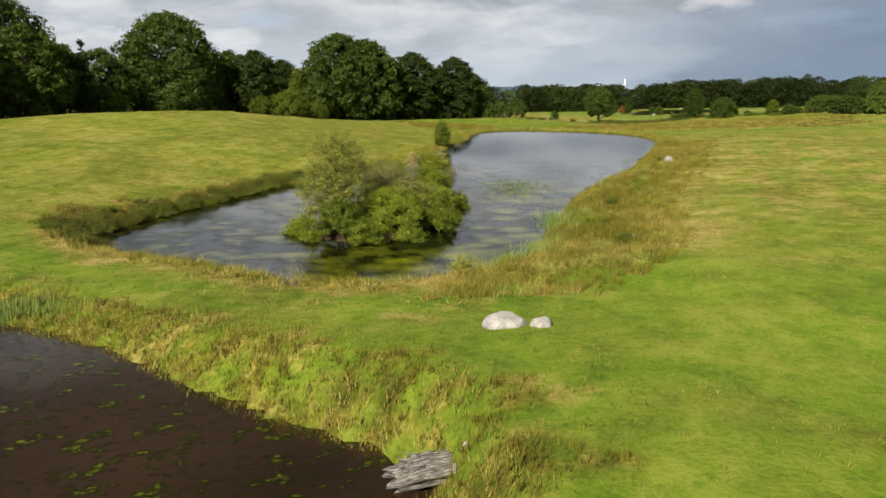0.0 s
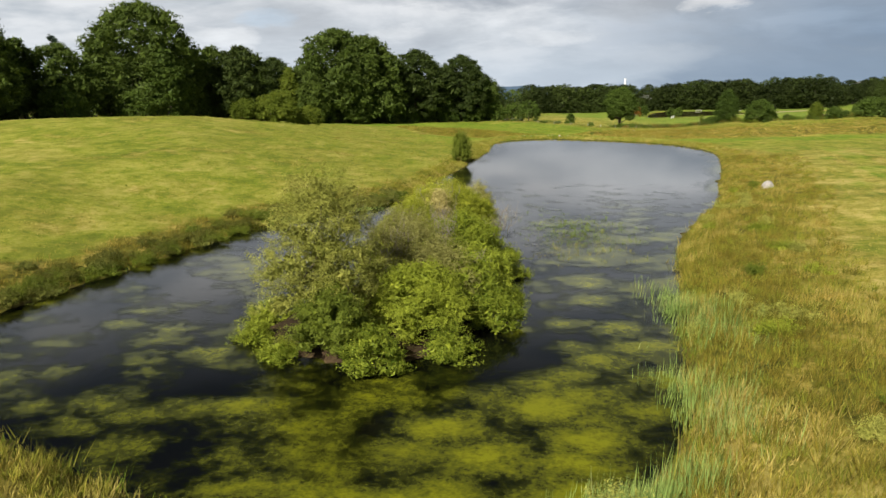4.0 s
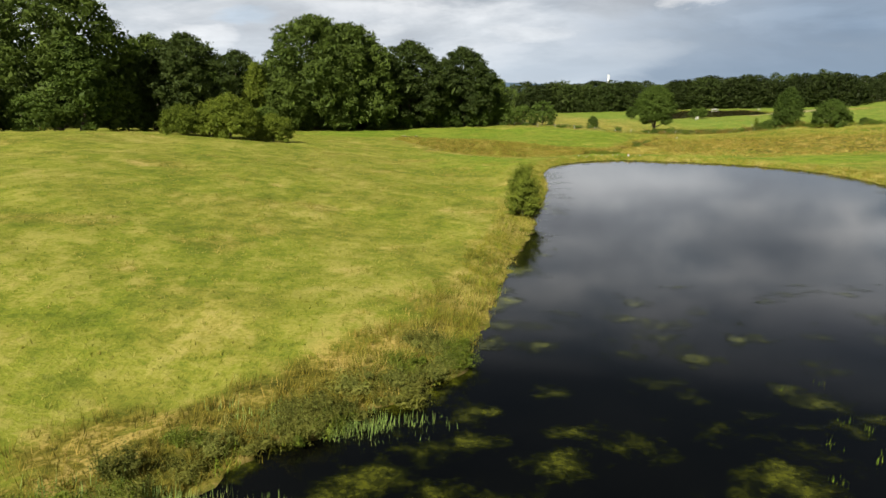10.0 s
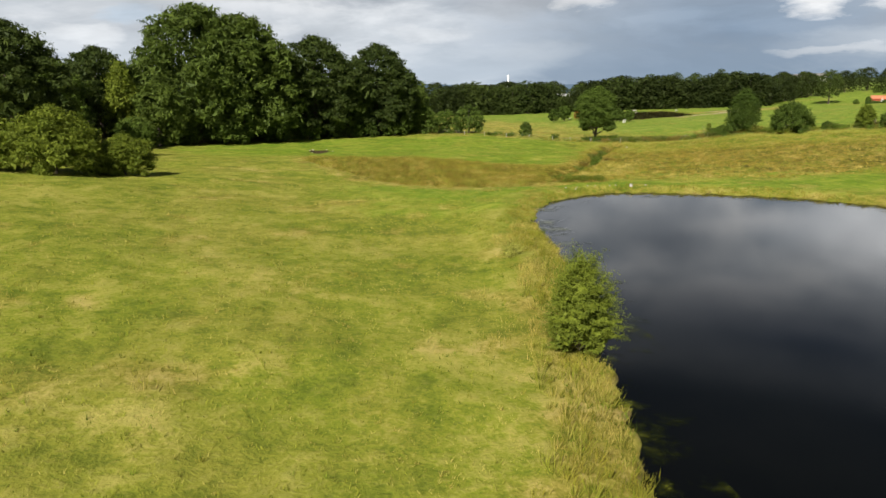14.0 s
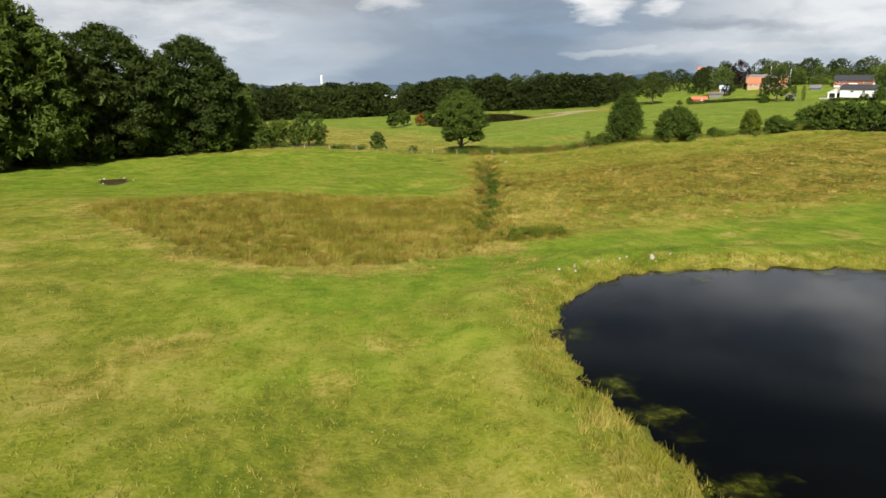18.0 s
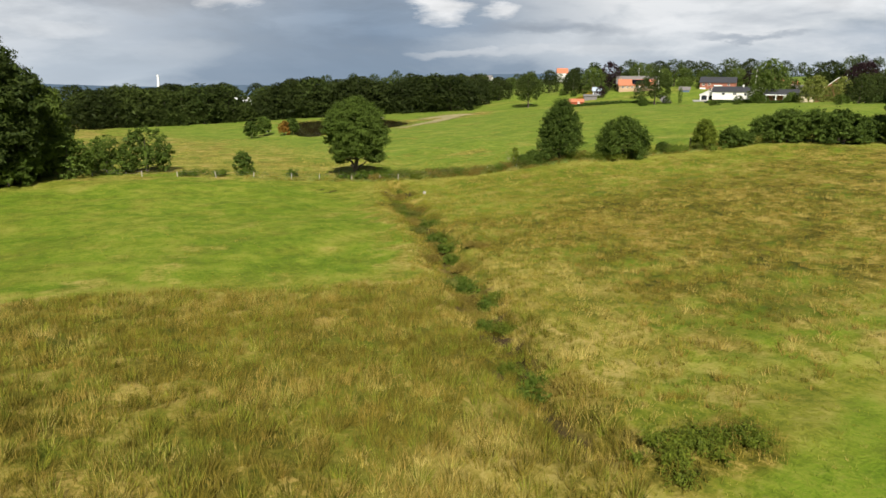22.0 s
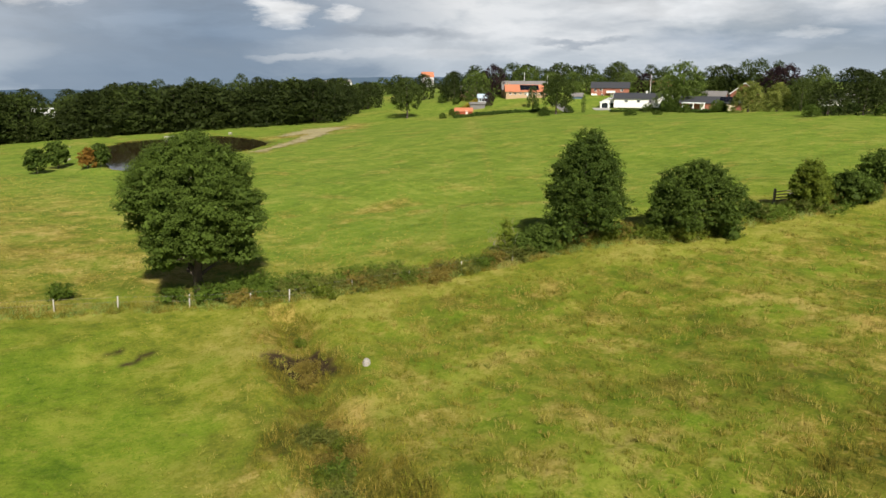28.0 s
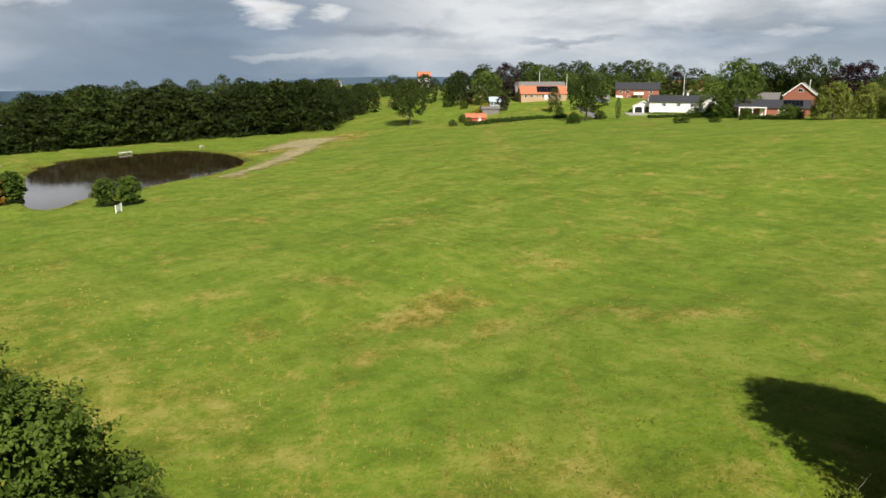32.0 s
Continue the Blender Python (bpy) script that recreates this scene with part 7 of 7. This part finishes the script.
for sel, lo, hi, nb, wd, spl, mat, label, seed in (
        (rushes, 0.30, 0.75, 5, 0.017, 0.35, blades_rush, "tall brown rushes and seeding grasses", 1),
        (straws, 0.16, 0.42, 4, 0.017, 0.55, blades_bank, "straw-coloured long grass", 2),
        (greens, 0.07, 0.17, 3, 0.020, 0.7, blades_lush, "short lush green grass", 3),
        (short, 0.08, 0.22, 3, 0.020, 0.7, blades_meadow, "tufted pasture grass", 4)):
    sel = sel & ~bare
    if sel.sum() > 46000:
        sel = sel & (r.rand(len(x)) < 46000 / sel.sum())
    xs, ys = x[sel], y[sel]
    tuft_mesh("grass", xs, ys, ground(xs, ys), np.clip(r.uniform(lo, hi, len(xs)) * size[sel], lo * 0.6, hi * 1.3), nb, wd, spl, mat, label, seed)


# the fringe of tall grass round the ponds
def fringe(poly, count, reach, lo, hi, mat, label, seed, test=None, blades=7, wide=0.016, inner=-0.1):
    x, y, r = scatter(count, min(p[0] for p in poly) - reach, max(p[0] for p in poly) + reach, min(p[1] for p in poly) - reach, max(p[1] for p in poly) + reach, seed)
    dd = away(poly, x, y)
    keep = (dd > inner) & (dd < reach) & (r.rand(len(x)) < 1.2 - dd / reach)
    if test is not None:
        keep &= test(x, y)
    x, y = x[keep], y[keep]
    clump = np.clip(0.7 + 0.6 * wave(x, y, 2.0, seed + 5), 0.25, 1.4)
    tuft_mesh("bank_grass", x, y, ground(x, y), r.uniform(lo, hi, len(x)) * clump * (1 - 0.5 * ease(80, 95, y)), blades, wide, 0.5, mat, label, seed)


near_side = lambda x, y: y < 168
fringe(LONG_POND, 130000, 2.6, 0.3, 0.75, blades_bank, "tall straw-coloured grass on the pond's bank", 11, lambda x, y: (y < 168) & ~((x < -8) & (y > 52) & (y < 90)))
fringe(LONG_POND, 60000, 2.4, 0.3, 0.7, blades_rush, "brown sedge on the pond's bank", 12, lambda x, y: (y < 168) & ~((y < 50) & (x < 3)))
fringe(LONG_POND, 40000, 1.4, 0.3, 0.7, blades_lush, "green grass at the water's edge", 13, near_side)
fringe(NEAR_POND, 30000, 3.2, 0.15, 0.38, blades_meadow, "long green grass on the brown pond's bank", 14, lambda x, y: (y > 10) & (x > -28))
fringe(NEAR_POND, 30000, 3.6, 0.18, 0.42, blades_rush, "brown sedge on the brown pond's bank", 21, lambda x, y: (y > 10) & (x > -28))
fringe(NEAR_POND, 4000, 2.4, 0.2, 0.4, blades_wisp, "bleached grass on the brown pond's bank", 22, lambda x, y: (y > 10) & (x > -28))
fringe(LONG_POND, 210000, 3.4, 0.2, 0.5, blades_wisp, "bleached tall grass along the near shore", 23, lambda x, y: (y < 56) & (x < 8), 6, 0.018, 0.4)
fringe(NEAR_POND, 14000, 2.6, 0.2, 0.42, blades_bank, "long straw-coloured grass on the brown pond's bank", 15, lambda x, y: (y > 10) & (x > -28))
fringe(ISLAND, 5000, 0.3, 0.25, 0.7, blades_reed, "green reeds along the island", 16, lambda x, y: (x > -0.5) & (y > 58), 6, 0.018, -1.2)
fringe(FAR_POND, 16000, 2.4, 0.4, 0.8, blades_bank, "straw-coloured grass round the far pond", 17, None, 5, 0.03)
right_side = lambda x, y: (x > 2 + (y - 42) * 0.30) & (y < 128) & (y > 33)
fringe(LONG_POND, 130000, 9.0, 0.3, 0.7, blades_rush, "rough brown and green bank growth", 18, right_side, 6)
fringe(LONG_POND, 40000, 10.0, 0.3, 0.65, blades_bank, "rough straw grass on the broad bank", 19, right_side, 6)


def tussocks(name, x, y, lo, hi, blades, mat, label, seed):
    """Big clumps: blades that spread from one root."""
    r = np.random.RandomState(seed)
    k = len(x)
    z = ground(x, y)
    root = np.repeat(np.stack([x, y, z], -1), blades, 0)
    h = np.repeat(r.uniform(lo, hi, k), blades)
    a = r.uniform(0, 6.28, k * blades)
    rad = np.sqrt(r.rand(k * blades))
    out = np.stack([np.cos(a), np.sin(a), np.zeros_like(a)], -1)
    p = root + out * (rad * h * 0.30)[:, None] - (0, 0, 0.04)
    tip = p + out * (h * (0.06 + 0.42 * rad))[:, None] + np.stack([0.08 * h, 0.05 * h, h * r.uniform(0.6, 1.05, k * blades) * (1 - 0.35 * rad)], -1)
    b = r.uniform(0, 6.28, k * blades)
    side = np.stack([np.cos(b), np.sin(b), np.zeros_like(b)], -1) * (0.008 + 0.010 * r.rand(k * blades))[:, None]
    V = np.stack([p - side, p + side, tip], 1).reshape(-1, 3)
    tagged(new(name, mesh_of(name, V, np.arange(len(V)).reshape(-1, 3), mat)), label, "grass", kind="stuff")


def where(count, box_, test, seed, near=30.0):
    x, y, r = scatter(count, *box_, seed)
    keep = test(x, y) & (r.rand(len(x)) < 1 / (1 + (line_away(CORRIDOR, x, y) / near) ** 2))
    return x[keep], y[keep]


dry = lambda x, y: np.minimum(away(LONG_POND, x, y), away(NEAR_POND, x, y)) > 0.1
bank_zone = lambda x, y: dry(x, y) & (away(LONG_POND, x, y) < 3.0 + 7 * ((x > 2 + (y - 42) * 0.3) & (y < 128))) & (y > 32) & (y < 150) & (away(LONG_POND, x, y) > 0.2)
for mat, label, seed in ((blades_bank, "tussocks of straw-coloured grass on the bank", 401), (blades_rush, "olive and brown tussocks on the bank", 402), (blades_meadow, "green grass tussocks on the bank", 403)):
    x, y = where(11000, (-34, 52, 32, 150), (lambda x, y: bank_zone(x, y) & ((x > 2 + (y - 42) * 0.3) | (y < 92))) if seed == 402 else (lambda x, y: bank_zone(x, y) & ~((x < -6) & (y > 50) & (y < 92))), seed, 40)
    tussocks("tussock", x, y, 0.35, 0.85, 34, mat, label, seed)
reed_zone = lambda x, y: away(REEDBED, x, y) < 1.5
rough_zone = lambda x, y: (away(ROUGH, x, y) < 1.0) | (line_away(DITCH, x, y) < 3.5)
for mat, label, seed in ((blades_bank, "straw-coloured tussocks among the rushes", 411), (blades_rush, "brown rush tussocks", 412), (blades_meadow, "green rush tussocks", 413)):
    x, y = where(1900, (-14, 34, 172, 216), reed_zone, seed, 60)
    tussocks("rush_tussock", x, y, 0.5, 1.0, 34, blades_rush if seed == 411 else mat, "tall rush tussocks in the wet hollow" if seed == 411 else label, seed)
    x, y = where(7500, (18, 128, 176, 266), (lambda x, y: rough_zone(x, y) & (y < 226)) if seed == 412 else rough_zone, seed + 10, 32)
    tussocks("rush_tussock", x, y, 0.28, 0.62, 20, mat, label + " in the rough pasture", seed + 10)
x, y = where(34000, (-14, 128, 172, 264), lambda x, y: reed_zone(x, y) | rough_zone(x, y) | (line_away(HEDGE[2:9], x, y) < 4), 440, 60)
keep = wave(x, y, 5.0, 441) + 0.6 * wave(x, y, 1.8, 442) > 0.2
x, y = x[keep], y[keep]
upper = y + 0.3 * x > 238
pale = (wave(x, y, 6.0, 443) + 0.5 * wave(x, y, 2.0, 444) > 0.3) | (line_away(DITCH[1:4], x - 4.5, y) < 4.0)
tussocks("grass_wisps", x[upper], y[upper], 0.30, 0.60, 15, blades_bank, "long yellow-green grass below the fence", 446)
pale, x, y = pale[~upper], x[~upper], y[~upper]
tussocks("grass_wisps", x[pale], y[pale], 0.40, 0.75, 15, blades_wisp, "bleached wisps of tall seeding grass", 440)
tussocks("grass_wisps", x[~pale], y[~pale], 0.40, 0.75, 15, blades_tan, "tan seed heads of tall rough grass", 445)
pasture_zone = lambda x, y: dry(x, y) & (away(REEDBED, x, y) > 0.5) & (away(ROUGH, x, y) > 0.5)
for mat, label, seed in ((blades_bank, "pale tussocks scattered over the pasture", 421), (blades_meadow, "green tussocks scattered over the pasture", 422), (blades_lush, "dark green tussocks scattered over the pasture", 423)):
    x, y = where(12000, (-58, 120, 12, 300), pasture_zone, seed, 24)
    tussocks("pasture_tussock", x, y, 0.14, 0.30, 13, mat, label, seed)
field_zone = lambda x, y: (y > 271 - 0.5 * (x - 62)) & (x > 30 - 0.2 * (y - 260)) & (away(FAR_POND, x, y) > 2)
for mat, label, seed in ((blades_lush, "dark green tussocks in the grazed field", 451), (blades_meadow, "yellow-green tussocks in the grazed field", 452), (blades_wisp, "bleached tussocks in the grazed field", 453)):
    x, y = where(9000, (20, 200, 236, 400), field_zone, seed, 90)
    if seed == 453:
        west = where(14000, (8, 84, 262, 400), lambda x, y: field_zone(x, y) & (wave(x, y, 12.0, 455) > -0.35), 456, 200)
        keep = wave(x, y, 9.0, 454) > 0.25
        x, y = np.concatenate([x[keep], west[0]]), np.concatenate([y[keep], west[1]])
    tussocks("field_tussock", x, y, 0.16, 0.36, 11, mat, label, seed)
hedge_zone = lambda x, y: line_away(HEDGE[2:], x, y) < 1.5
for mat, label, seed in ((blades_bank, "long pale grass along the fence", 431), (blades_rush, "tall brown weeds along the fence", 432), (blades_reed, "tall green weeds along the fence", 433)):
    x, y = where(14000, (40, 160, 232, 282), hedge_zone, seed, 200)
    tussocks("fence_grass", x, y, 0.45, 0.95, 18, mat, label, seed)
    x, y = where(6000, (58, 88, 252, 272), lambda x, y: (line_away(HEDGE[4:9], x, y) < 1.3) & (wave(x, y, 3.0, seed) > -0.2), seed + 5, 300)
    tussocks("fence_grass", x, y, 0.5, 1.0, 14, mat, label + " beside the oak", seed + 5)


def reed_clump(cx, cy, rx, ry, count, lo, hi, mat, label, seed):
    r = np.random.RandomState(seed)
    x, y = cx + r.normal(0, rx, count), cy + r.normal(0, ry, count)
    z = np.maximum(ground(x, y), LEVEL - 0.15)
    tuft_mesh("reeds", x, y, z, r.uniform(lo, hi, count), 6, 0.014, 0.16, mat, label, seed)


reed_clump(7.0, 47.5, 0.6, 2.2, 300, 0.4, 0.95, blades_reed, "pale green reeds at the water's edge", 31)
reed_clump(9.8, 57.5, 0.6, 3.0, 380, 0.4, 0.95, blades_reed, "pale green reeds at the water's edge", 32)
reed_clump(2.8, 41.0, 0.9, 0.7, 500, 0.5, 1.1, blades_reed, "pale green reeds at the water's edge", 33)
reed_clump(-15.2, 83.6, 1.4, 0.5, 260, 0.3, 0.7, blades_reed, "pale green reeds at the water's edge", 34)
reed_clump(-10.8, 88.5, 1.4, 0.4, 220, 0.3, 0.6, blades_reed, "pale green reeds at the water's edge", 35)
reed_clump(8.6, 79.0, 2.0, 3.4, 500, 0.25, 0.5, blades_lush, "thin brown sedge standing in the water", 36)
reed_clump(7.2, 74.0, 1.6, 3.0, 200, 0.2, 0.45, blades_bank, "thin pale sedge standing in the water", 37)
reed_clump(-21, 32.6, 1.4, 0.5, 260, 0.4, 0.8, blades_reed, "pale green reeds by the brown pond", 38)
